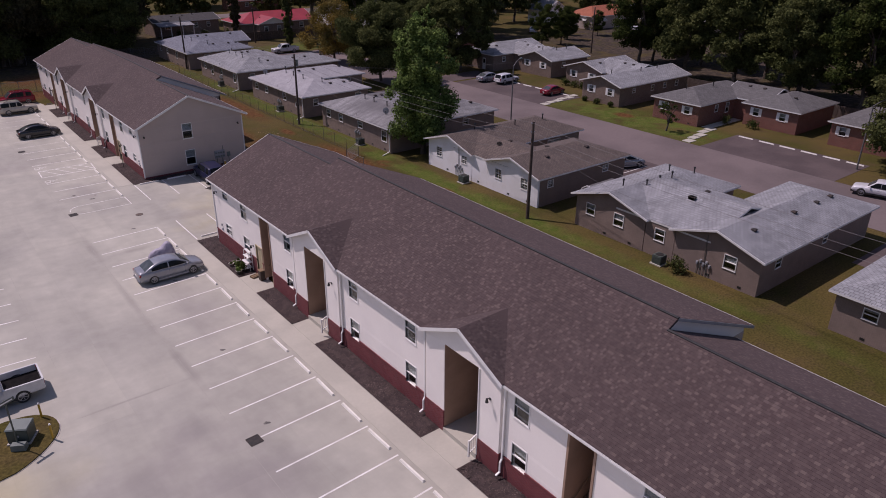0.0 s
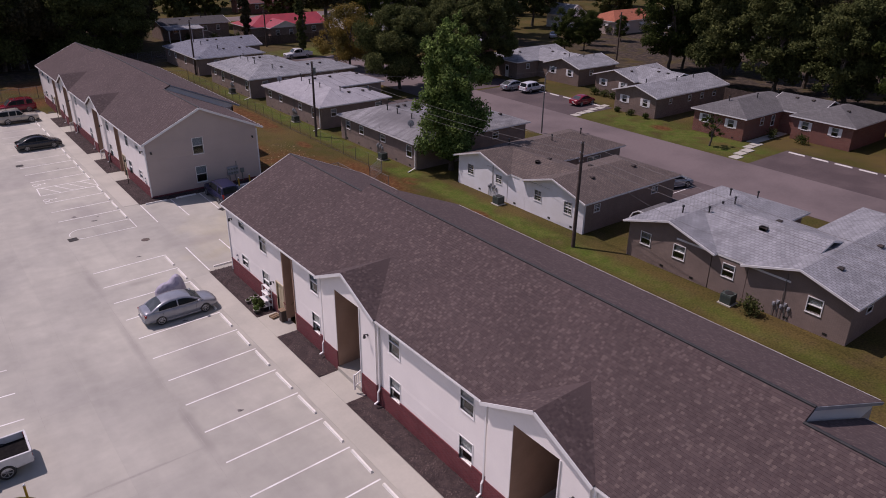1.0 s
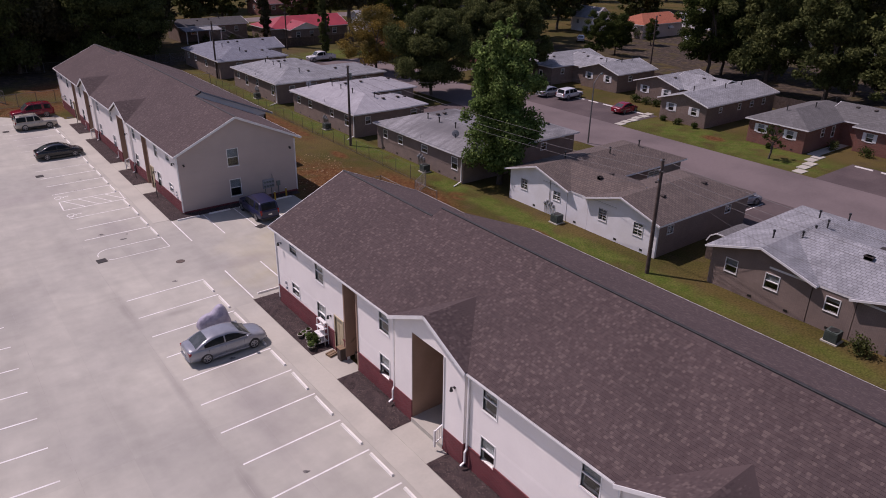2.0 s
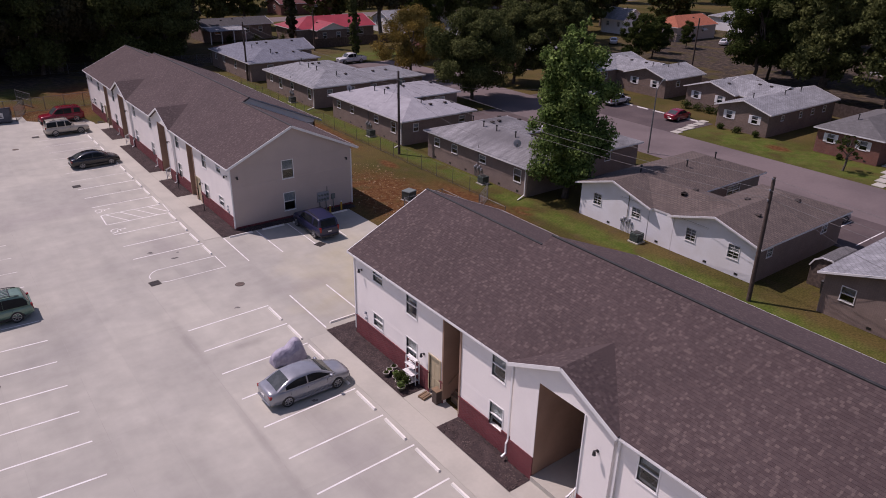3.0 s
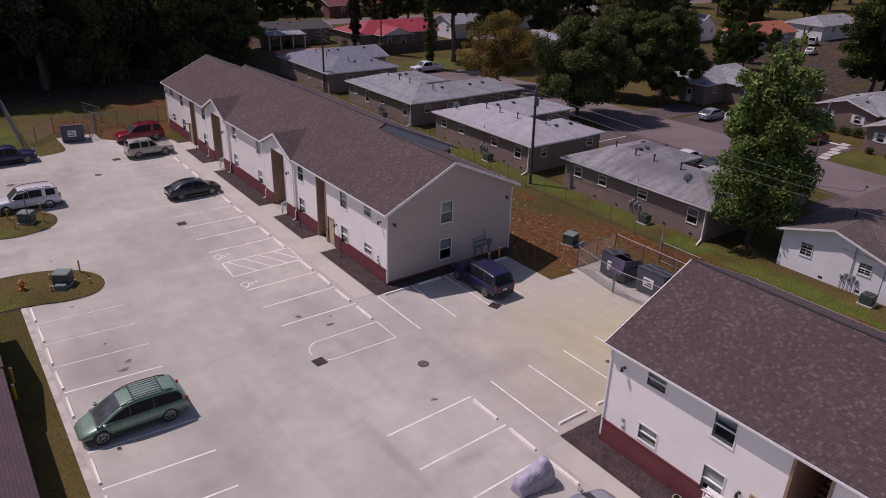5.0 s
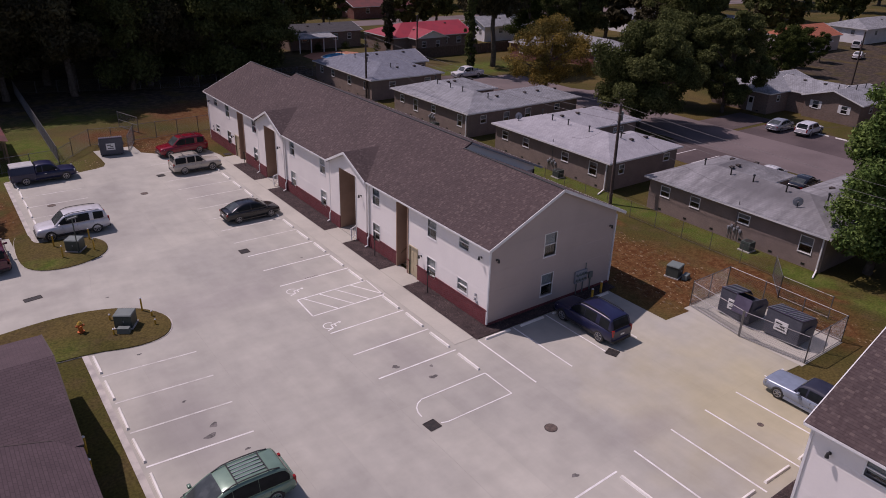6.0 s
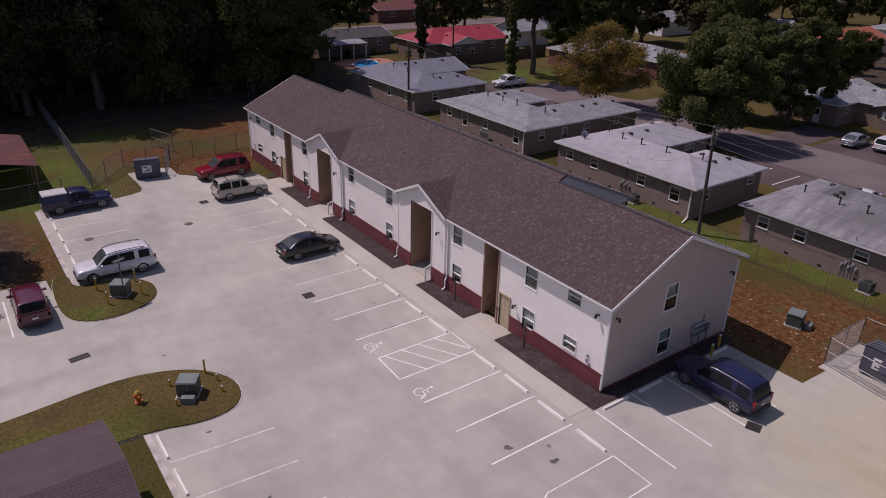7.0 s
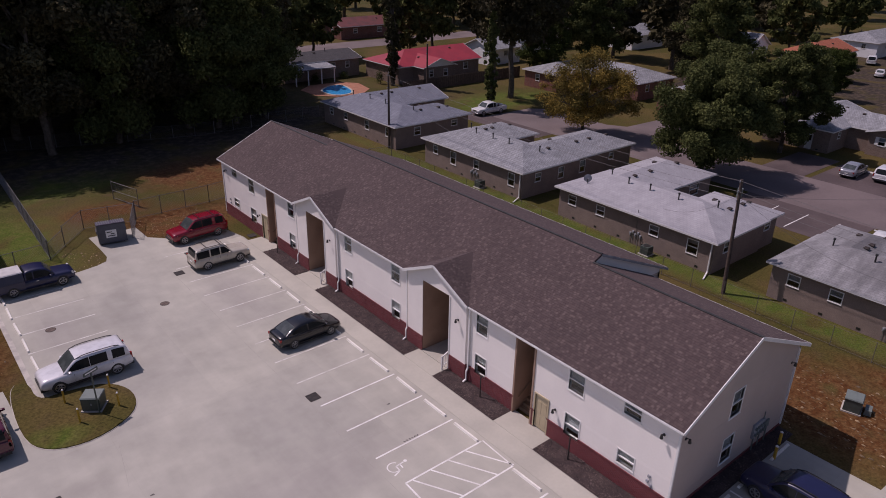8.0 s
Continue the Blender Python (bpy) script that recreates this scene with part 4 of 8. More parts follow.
def block():
    """Two-storey block: brick base, lapped siding, breezeways, long stepped shingle roof."""
    rnd = random.Random(5)
    B = thing("apartment_block", "long two-storey white-sided block with brick base and brown shingle roof", "building", (18.3, Y_B, 0), group="apartment blocks")
    wins = []
    half = [(2.0, 2.95, 4.3, 5.05), (2.0, 2.95, 1.4, 2.15), (5.35, 6.3, 3.75, 5.05), (5.35, 6.3, 0.98, 2.25), (12.35, 13.25, 3.75, 5.05), (12.35, 13.25, 0.98, 2.25), (20.7, 21.6, 3.75, 5.05), (20.7, 21.6, 0.98, 2.25)]
    for h in half:
        wins += [h, (L_B - h[1], L_B - h[0], h[2], h[3])]
    doors = [(7.5, 8.4, 0.12, 2.25), (L_B - 8.4, L_B - 7.5, 0.12, 2.25)]
    narrow = [(8.7, 10.0, 0.12, 5.05), (L_B - 10.0, L_B - 8.7, 0.12, 5.05)]
    wide = [(g - 1.3, g + 1.3, 0.12, 5.15) for g in GABLES]
    holes = wins + doors + narrow + wide
    low_holes = wins + [(p, q, -0.4, t) for p, q, _, t in doors + narrow + wide]
    bm = bmesh.new()
    wall(bm, 'x', 0.0, 0.2, 0, L_B, -0.3, EZ - 0.1, low_holes)
    part("front_wall", bm, SIDING, B)
    bm = bmesh.new()
    laps(bm, 'x', 0.0, -1, lambda z: (0, L_B), 1.15, EZ - 0.1, holes)
    part("front_siding", bm, SIDING, B, "white lapped vinyl siding")
    bm = bmesh.new()
    wall(bm, 'x', -0.05, -0.001, -0.05, L_B + 0.05, -0.3, 1.15, low_holes)
    wall(bm, 'x', -0.075, -0.051, -0.06, L_B + 0.06, 1.09, 1.16, holes)
    part("brick_base", bm, BRICK, B, "dark red brick base course")
    # gable ends and rear
    for yy, out, wx in ((0.0, -1, True), (L_B, 1, False)):
        c1 = yy - out * 0.2
        gh = [(4.4, 5.35, 3.6, 5.1), (4.4, 5.35, 0.8, 2.3)]
        bm = bmesh.new()
        wall(bm, 'y', yy, c1, 0.2, WE, -0.3, EZ - 0.1, gh)
        lo, hi = min(yy, c1), max(yy, c1)
        tri = [(0.0, EZ - 0.1), (WE, EZ - 0.1), (WE, roof_z(WE, False) - 0.16), (R_END, roof_z(R_END, False) - 0.16)]
        solid(bm, [(x, lo, z) for x, z in tri], [(x, hi, z) for x, z in tri])
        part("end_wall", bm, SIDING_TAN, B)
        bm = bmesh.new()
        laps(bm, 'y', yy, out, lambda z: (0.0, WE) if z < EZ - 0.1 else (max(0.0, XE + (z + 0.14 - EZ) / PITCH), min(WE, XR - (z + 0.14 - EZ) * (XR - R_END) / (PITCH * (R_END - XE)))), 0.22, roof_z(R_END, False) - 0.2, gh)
        part("end_siding", bm, SIDING_TAN, B, "beige lapped siding with some shade in its colour")
        bm = bmesh.new()
        put(bm, 'y', yy + out * 0.05, yy + out * 0.001, -0.05, WE + 0.05, -0.3, 0.24)
        part("end_base", bm, BRICK, B)
        for h in gh:
            window(B, 'y', yy, out, *h, blind=0.55)
    bm = bmesh.new()
    for y0, y1, xr in ((0, M0, WE + 0.3), (M0, M1, WM + 0.3), (M1, L_B, WE + 0.3)):
        wall(bm, 'x', xr - 0.5, xr - 0.3, y0, y1, -0.3, EZ - 0.1, wide)
    for yy in (M0, M1):
        wall(bm, 'y', yy, yy + (0.2 if yy == M0 else -0.2), WE, WM, 0, EZ - 0.1)
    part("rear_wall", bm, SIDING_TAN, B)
    # gabled entrance fronts
    for g in GABLES:
        bm = bmesh.new()
        wall(bm, 'x', -0.15, -0.004, g - GH + 0.15, g + GH - 0.15, 1.15, 5.3, wide)
        zs = lambda y: 5.3 + GS * (GH - 0.15 - abs(y - g))
        poly = [(g - GH + .15, 5.3), (g + GH - .15, 5.3), (g, zs(g))]
        solid(bm, [(-0.15, y, z) for y, z in poly], [(-0.004, y, z) for y, z in poly])
        part("gable_front", bm, SIDING, B)
        bm = bmesh.new()
        laps(bm, 'x', -0.15, -1, lambda z: (g - GH + 0.15, g + GH - 0.15) if z < 5.3 else (g - GH + 0.15 + (z - 5.3) / GS, g + GH - 0.15 - (z - 5.3) / GS), 1.15, 6.56, wide)
        part("gable_siding", bm, SIDING, B)
        for p, q in ((g - GH + 0.12, g - 1.3), (g + 1.3, g + GH - 0.12)):
            bm = bmesh.new()
            wall(bm, 'x', -0.2, -0.08, p, q, -0.3, 1.15)
            part("gable_brick", bm, BRICK, B)
        # its roof, dying into the main slope
        bm = bmesh.new()
        zt = gable_z(g, g)
        xb = XE + (zt - EZ) / PITCH
        xf = -0.42
        for s in (-1, 1):
            ye = g + s * (GH + 0.12)
            ze = gable_z(ye, g)
            xv = XE + max(0, (ze - EZ)) / PITCH
            a = [(xf, ye, ze), (xf, g, zt), (xb + 0.15, g, zt + 0.02), (max(xv, XE) + 0.05, ye, ze)]
            solid(bm, [(x, y, z - 0.1) for x, y, z in a], [(x, y, z + 0.03) for x, y, z in a])
        part("gable_roof", bm, SHINGLE, B)
        bm = bmesh.new()
        n = 27
        for s in (-1, 1):
            for i in range(n):
                # courses parallel to the eave, ending at the valley
                d0 = (GH + 0.12) * i / n
                zz = gable_z(g + s * (GH + 0.12 - d0), g) + 0.05
                xend = XE + max(0, zz - EZ) / PITCH + 0.1
                x = xf
                while x < xend:
                    w = min(0.13 * rnd.uniform(0.7, 1.3), xend - x + 0.01)
                    y_lo, y_hi = g + s * (GH + 0.12 - d0), g + s * (GH + 0.12 - d0 - (GH + 0.12) / n)
                    v = [bm.verts.new(q) for q in ((x, y_lo, zz - 0.005), (x + w, y_lo, zz - 0.005), (x + w, y_hi, zz + GS * (GH + .12) / n - 0.012), (x, y_hi, zz + GS * (GH + .12) / n - 0.012))]
                    bm.faces.new(v)
                    x += w
        tagged(part("gable_shingles", bm, SHINGLE, B), kind="stuff")
        bm = bmesh.new()
        for s in (-1, 1):
            ye = g + s * (GH + 0.12)
            beam(bm, (xf - 0.015, ye, gable_z(ye, g) - 0.06), (xf - 0.015, g + s * 0.005, zt - 0.06), 0.035, 0.17)
            beam(bm, (xf, ye, gable_z(ye, g) - 0.1), (0.2, ye, gable_z(ye, g) - 0.1), 0.03, 0.12)
        part("rake_trim", bm, WHITE, B, "white rake board")
        # breezeway
        y0, y1 = g - 1.3, g + 1.3
        for p, q, r in ((y0 - 0.1, y0, 0.012), (y1, y1 + 0.1, -0.012)):
            bm = bmesh.new()
            box(bm, 0.2, 11.9, p, q, 0.05, 5.14)
            box(bm, -0.13, 0.2, min(p, p + r), max(q, q + r), 0.06, 5.145)
            part("breezeway_wall", bm, TAN, B, "tan painted breezeway wall")
            if r > 0:
                bm = bmesh.new()
                box(bm, -0.205, -0.131, q - 0.045, q + 0.02, 0.1, 5.15)
                part("opening_trim", bm, WHITE, B, "white trim of the opening")
        bm = bmesh.new()
        box(bm, -0.14, 10.9, y0 - 0.05, y1 + 0.05, 5.155, 5.2)
        part("breezeway_ceiling", bm, TAN, B)
        bm = bmesh.new()
        box(bm, -0.22, WM - 0.25, y0, y1, -0.25, 0.12)
        part("breezeway_floor", bm, WALK, B)
        for k in range(10):
            bm = bmesh.new()
            box(bm, 2.4 + 0.27 * k, 6.1, y0 + 0.05, y0 + 1.15, 0.12 + 0.18 * k, 0.12 + 0.18 * (k + 1) - 0.001)
            part("step", bm, WALK, B)
        rail = bmesh.new()
        yr = y0 + 0.14
        beam(rail, (-0.55, yr, 0.98), (0.5, yr, 1.45), 0.06, 0.06)
        beam(rail, (-0.55, yr, 0.28), (0.5, yr, 0.75), 0.05, 0.05)
        box(rail, -0.6, -0.52, yr - 0.04, yr + 0.04, 0.08, 1.05)
        r = part("railing", rail, WHITE, B, "white stair railing")
        for k in range(7):
            bm = bmesh.new()
            xx = -0.42 + 0.13 * k
            zz = 0.3 + (xx + 0.55) * 0.45
            box(bm, xx - 0.015, xx + 0.015, yr - 0.015, yr + 0.015, zz, zz + 0.72)
            part("baluster", bm, WHITE, r)
    for y0, y1, _, _ in narrow:
        for p, q, r in ((y0 - 0.1, y0, 0.012), (y1, y1 + 0.1, -0.012)):
            bm = bmesh.new()
            box(bm, 0.2, 6.2, p, q, 0.05, 4.9)
            box(bm, -0.06, 0.2, min(p, p + r), max(q, q + r), 0.06, 4.9)
            part("stairwell_wall", bm, TAN, B, "tan painted stairwell wall")
        bm = bmesh.new()
        box(bm, 0.0, 6.2, y0, y1, 4.91, 4.97)
        part("stairwell_ceiling", bm, TAN, B)
        bm = bmesh.new()
        box(bm, 6.2, 6.3, y0 - 0.1, y1 + 0.1, 0.05, 5.0)
        part("stairwell_end", bm, TAN, B)
        for k in range(15):
            bm = bmesh.new()
            box(bm, 0.5 + 0.26 * k, 6.1, y0 + 0.02, y1 - 0.02, (0.02 + 0.18 * k) if k else -0.2, 0.02 + 0.18 * (k + 1) - 0.001)
            part("step", bm, WOOD, B)
        bm = bmesh.new()
        tube(bm, (0.25, y1 - 0.1, 1.0), (4.3, y1 - 0.1, 3.8), 0.03)
        part("handrail", bm, WOOD, B, "sloping handrail")
    # windows, doors
    for h in wins:
        window(B, 'x', 0.0, -1, *h, blind=rnd.choice((0.4, 0.5, 0.5, 0.6, 0.75)))
    for d in doors:
        bm = bmesh.new()
        box(bm, 0.03, 0.08, d[0], d[1], d[2], d[3])
        for r, s in ((0.35, 0.9), (1.15, 1.85)):
            for p in (d[0] + 0.12, d[0] + 0.5):
                box(bm, 0.018, 0.03, p, p + 0.26, r, s)
        dr = part("door", bm, CREAM, B, "cream panelled entrance door")
        bm = bmesh.new()
        tube(bm, (-0.02, d[0] + 0.08, 1.1), (0.03, d[0] + 0.08, 1.1), 0.03)
        part("handle", bm, CHROME, dr)
        bm = bmesh.new()
        for p, q, r, s in ((d[0] - 0.08, d[0], 0.1, 2.33), (d[1], d[1] + 0.08, 0.1, 2.33), (d[0], d[1], 2.25, 2.33)):
            box(bm, -0.06, 0.06, p, q, r, s)
        part("door_frame", bm, CREAM, B)
    # roof deck, edges
    bm = bmesh.new()
    edges = [-0.3, M0 - 0.12, M1 + 0.12, L_B + 0.3]
    for g in GABLES:
        edges += [g - GH + 2 * GH * k / 16 for k in range(17)]
    edges = sorted(edges)
    for p, q in zip(edges, edges[1:]):
        m = (p + q) / 2
        mid = M0 - 0.12 < m < M1 + 0.12
        x0 = XE
        for g in GABLES:
            if abs(m - g) < GH:
                x0 = XE + max(0.0, gable_z(m, g) - EZ) / PITCH - 0.12
        roof_piece(bm, p, q, mid, x0)
    bmesh.ops.remove_doubles(bm, verts=bm.verts[:], dist=0.0005)
    part("roof", bm, SHINGLE, B, "brown asphalt shingle roof")
    for y0, y1, mid in ((-0.3, M0 - 0.12, False), (M0 - 0.12, M1 + 0.12, True), (M1 + 0.12, L_B + 0.3, False)):
        r = R_MID if mid else R_END
        z = roof_z(r, mid)
        ring = [(r - 0.075, z - 0.05), (r - 0.075, z + 0.022), (r, z + 0.045), (r + 0.075, z + 0.022), (r + 0.075, z - 0.05)]
        bm = bmesh.new()
        loft(bm, [[(x, y, q) for x, q in ring] for y in (y0, y1)])
        part("ridge_cap", bm, DARK, B, "dark ridge vent cap")
    boards = [(yy, o, x0, x1, False, 0.19) for yy, o in ((-0.3, -0.02), (L_B + 0.3, 0.02)) for x0, x1 in ((XE, R_END), (R_END, XR))]
    boards += [(yy, o, R_MID, XM, True, 0.14) for yy, o in ((M0 - 0.12, -0.015), (M1 + 0.12, 0.015))]
    for yy, o, x0, x1, mid, hh in boards:
        bm = bmesh.new()
        beam(bm, (x0, yy + o, roof_z(x0, mid) - 0.08), (x1, yy + o, roof_z(x1, mid) - 0.08), 0.04, hh)
        part("rake_board", bm, WHITE if not mid else STEEL_GREY, B, "white rake board along the gable" if not mid else "grey board along the roof step")
    for yy, s in ((M0 + 0.02, 1), (M1 - 0.02, -1)):
        bm = bmesh.new()
        lo, hi = sorted((yy, yy + s * 0.08))
        quad = [(R_END, roof_z(R_END, False) - 0.1), (XR, EZ - 0.1), (WM, EZ - 0.3), (WM, roof_z(WM, True) - 0.13), (R_MID, roof_z(R_MID, True) - 0.13)]
        solid(bm, [(x, lo, z) for x, z in quad], [(x, hi, z) for x, z in quad])
        part("step_wall", bm, SIDING, B, "shaded sliver of wall where the roofs step")
    for x, yr in ((XE, ((-0.3, GABLES[0] - GH - 0.1), (GABLES[0] + GH + 0.1, GABLES[1] - GH - 0.1), (GABLES[1] + GH + 0.1, L_B + 0.3))), (XR, ((-0.3, M0 - 0.15), (M1 + 0.15, L_B + 0.3))), (XM, ((M0, M1),))):
        for y0, y1 in yr:
            bm = bmesh.new()
            s = -1 if x < 0 else 1
            box(bm, min(x, x + s * 0.075), max(x, x + s * 0.075), y0, y1, EZ - 0.11, EZ - 0.095)
            box(bm, min(x + s * 0.065, x + s * 0.08), max(x + s * 0.065, x + s * 0.08), y0, y1, EZ - 0.095, EZ - 0.015)
            box(bm, min(x, x + s * 0.012), max(x, x + s * 0.012), y0, y1, EZ - 0.135, EZ - 0.02)
            part("gutter", bm, WHITE, B, "white eaves gutter")
    for y0, y1 in ((-0.05, GABLES[0] - GH), (GABLES[0] + GH, GABLES[1] - GH), (GABLES[1] + GH, L_B + 0.05)):
        bm = bmesh.new()
        box(bm, XE, 0.0, y0, y1, EZ - 0.135, EZ - 0.105)
        part("soffit", bm, WHITE, B)
    # downspouts
    for y in [v for g in GABLES for v in (g - GH - 0.05, g + GH + 0.05)]:
        bm = bmesh.new()
        box(bm, -0.13, -0.06, y - 0.045, y + 0.045, 0.95, EZ - 0.18)
        beam(bm, (-0.1, y, 0.97), (-0.2, y, 0.8), 0.09, 0.07)
        box(bm, -0.235, -0.165, y - 0.045, y + 0.045, 0.2, 0.82)
        beam(bm, (-0.2, y, 0.24), (-0.45, y, 0.14), 0.09, 0.07)
        part("downspout", bm, WHITE, B, "white downspout")
    for y in (-0.04, L_B + 0.04):
        for x in (-0.02, WE + 0.02):
            bm = bmesh.new()
            box(bm, x - 0.05, x + 0.05, y - 0.05, y + 0.05, 0.2, EZ - 0.15)
            part("corner_trim", bm, WHITE, B, "white corner trim")
    # wall lanterns
    for pos, out in [((-0.15, g - 2.1, 3.9), 'x') for g in GABLES] + [((0, 0.75, 4.4), 'x'), ((0, L_B - 0.75, 4.4), 'x'), ((0, 7.0, 2.0), 'x'), ((0, L_B - 7.0, 2.0), 'x'), ((0.5, 0, 4.4), 's'), ((WE - 0.5, 0, 4.4), 's'), ((0.5, L_B, 4.4), 'n'), ((WE - 0.5, L_B, 4.4), 'n')]:
        dx, dy = {'x': (-1, 0), 's': (0, -1), 'n': (0, 1)}[out]
        p = Vector(pos)
        bm = bmesh.new()
        tube(bm, p, p + Vector((dx * 0.05, dy * 0.05, 0)), 0.07, n=10)
        beam(bm, p + Vector((dx * 0.04, dy * 0.04, 0.05)), p + Vector((dx * 0.22, dy * 0.22, 0.1)), 0.03, 0.03)
        tube(bm, p + Vector((dx * 0.22, dy * 0.22, -0.1)), p + Vector((dx * 0.22, dy * 0.22, 0.1)), 0.085, 0.05, n=10)
        part("wall_lantern", bm, BLACK_METAL, B, "small black wall lantern")
    for y, z in ((1.1, 1.75), (1.15, 1.45), (0.95, 1.3), (L_B - 1.1, 1.75), (L_B - 1.15, 1.4)):
        bm = bmesh.new()
        box(bm, -0.07, -0.001, y - 0.07, y + 0.07, z - 0.07, z + 0.07)
        tube(bm, (-0.07, y, z), (-0.12, y, z - 0.05), 0.03)
        part("hose_bib", bm, STEEL_GREY, B)
    # electric meters on the south end
    bm = bmesh.new()
    box(bm, 7.4, 8.5, -0.14, -0.02, 0.9, 1.75)
    pan = part("meter_panel", bm, STEEL_GREY, B, "grey electric meter panel")
    for i in range(4):
        for j in range(2):
            bm = bmesh.new()
            tube(bm, (7.55 + 0.27 * i, -0.14, 1.12 + 0.38 * j), (7.55 + 0.27 * i, -0.24, 1.12 + 0.38 * j), 0.09, n=12)
            part("meter", bm, GREY_TOP, pan)
    bm = bmesh.new()
    for x in (7.6, 8.2, 8.9):
        tube(bm, (x, -0.1, 0.1), (x, -0.1, 0.95), 0.04)
    tube(bm, (8.35, -0.1, 1.7), (8.35, -0.1, 2.2), 0.03)
    box(bm, 8.75, 9.1, -0.12, -0.02, 0.95, 1.4)
    part("conduit", bm, GREY_TOP, B, "pale conduits below the meters")
    # shingles: the field as one mesh, the near stretch as single pieces
    bm = bmesh.new()
    run = 0.125
    picks = []
    for up in (1, -1):
        for mid, ya, yb in ((False, -0.3, M0 - 0.12), (True, M0 - 0.12, M1 + 0.12), (False, M1 + 0.12, L_B + 0.3)):
            r = R_MID if mid else R_END
            edge = XE if up == 1 else (XM if mid else XR)
            n = int(abs(r - edge) / run)
            for i in range(n):
                x = edge + up * run * i
                y = ya
                while y < yb - 0.02:
                    w = min(rnd.choice((0.09, 0.11, 0.13, 0.16)) * rnd.uniform(0.85, 1.15), yb - y)
                    if up == 1 and any(abs(y + w / 2 - g) < GH + 0.1 and roof_z(x, mid) < gable_z(y + w / 2, g) - 0.03 for g in GABLES):
                        y += w
                        continue
                    lift = rnd.uniform(0.002, 0.007)
                    if up == 1 and 22.6 < y < 24.0 and 8 < i and len(picks) < 300:
                        picks.append((x, y, w, run, mid, up, lift))
                    else:
                        tab_mesh(bm, x, y, w, run * 1.04, mid, up, lift)
                    y += w
    tagged(part("shingles", bm, SHINGLE, B), kind="stuff")
    for p in picks:
        bm = bmesh.new()
        tab_mesh(bm, *p[:3], p[3] * 1.04, *p[4:])
        me = bpy.data.meshes.new("shingle")
        bm.to_mesh(me)
        bm.free()
        me.materials.append(SHINGLE_PIECE)
        ob = new("shingle", me)
        ob.parent = B
    return B


blk = block()
copy_thing(blk, pose(18.3, Y_A, 0.2))


# ---- houses of the estate ----
def roof_mesh(bm, x0, x1, y0, y1, ez, pitch, axis, h0, h1, over=0.4, th=0.15):
    """Hip (1) or gable (0) roof shell over a wing, open below its slopes; slots: roof, soffit, edge."""
    x0, x1, y0, y1 = x0 - over, x1 + over, y0 - over, y1 + over
    if axis == 'x':
        half, yc = (y1 - y0) / 2, (y0 + y1) / 2
        r0, r1 = (x0 + h0 * half, yc), (x1 - h1 * half, yc)
    else:
        half, xc = (x1 - x0) / 2, (x0 + x1) / 2
        r0, r1 = (xc, y0 + h0 * half), (xc, y1 - h1 * half)
    rz = ez + pitch * half
    ring = [(x0, y0), (x1, y0), (x1, y1), (x0, y1)]
    layers = []
    for dz, slot in ((0.0, 0), (-th, 1)):
        c = [bm.verts.new((*p, ez + dz)) for p in ring]
        a, b = bm.verts.new((*r0, rz + dz)), bm.verts.new((*r1, rz + dz))
        if axis == 'x':
            ends, quads = ((c[3], c[0], a, h0), (c[1], c[2], b, h1)), ((c[0], c[1], b, a), (c[2], c[3], a, b))
        else:
            ends, quads = ((c[0], c[1], a, h0), (c[2], c[3], b, h1)), ((c[1], c[2], b, a), (c[3], c[0], a, b))
        for p, q, r, hip in ends:
            if hip:
                bm.faces.new((p, q, r)).material_index = slot
        for q in quads:
            bm.faces.new(q).material_index = slot
        layers.append((ends, [(q[0], q[1]) for q in quads]))
    (up_ends, up_eaves), (lo_ends, lo_eaves) = layers
    edges = list(zip(up_eaves, lo_eaves))
    for (p, q, r, hip), (u, v, w, _) in zip(up_ends, lo_ends):
        edges += [((p, q), (u, v))] if hip else [((p, r), (u, w)), ((r, q), (w, v))]
    for (p, q), (u, v) in edges:
        bm.faces.new((p, q, v, u)).material_index = 2


def wing_z(w, x, y, ez, pitch, over=0.4):
    x0, x1, y0, y1, axis, h0, h1 = w
    x0, x1, y0, y1 = x0 - over, x1 + over, y0 - over, y1 + over
    d = min(y - y0, y1 - y) if axis == 'x' else min(x - x0, x1 - x)
    if axis == 'x':
        d = min([d] + ([x - x0] if h0 else []) + ([x1 - x] if h1 else []))
    else:
        d = min([d] + ([y - y0] if h0 else []) + ([y1 - y] if h1 else []))
    return ez + pitch * max(d, 0)


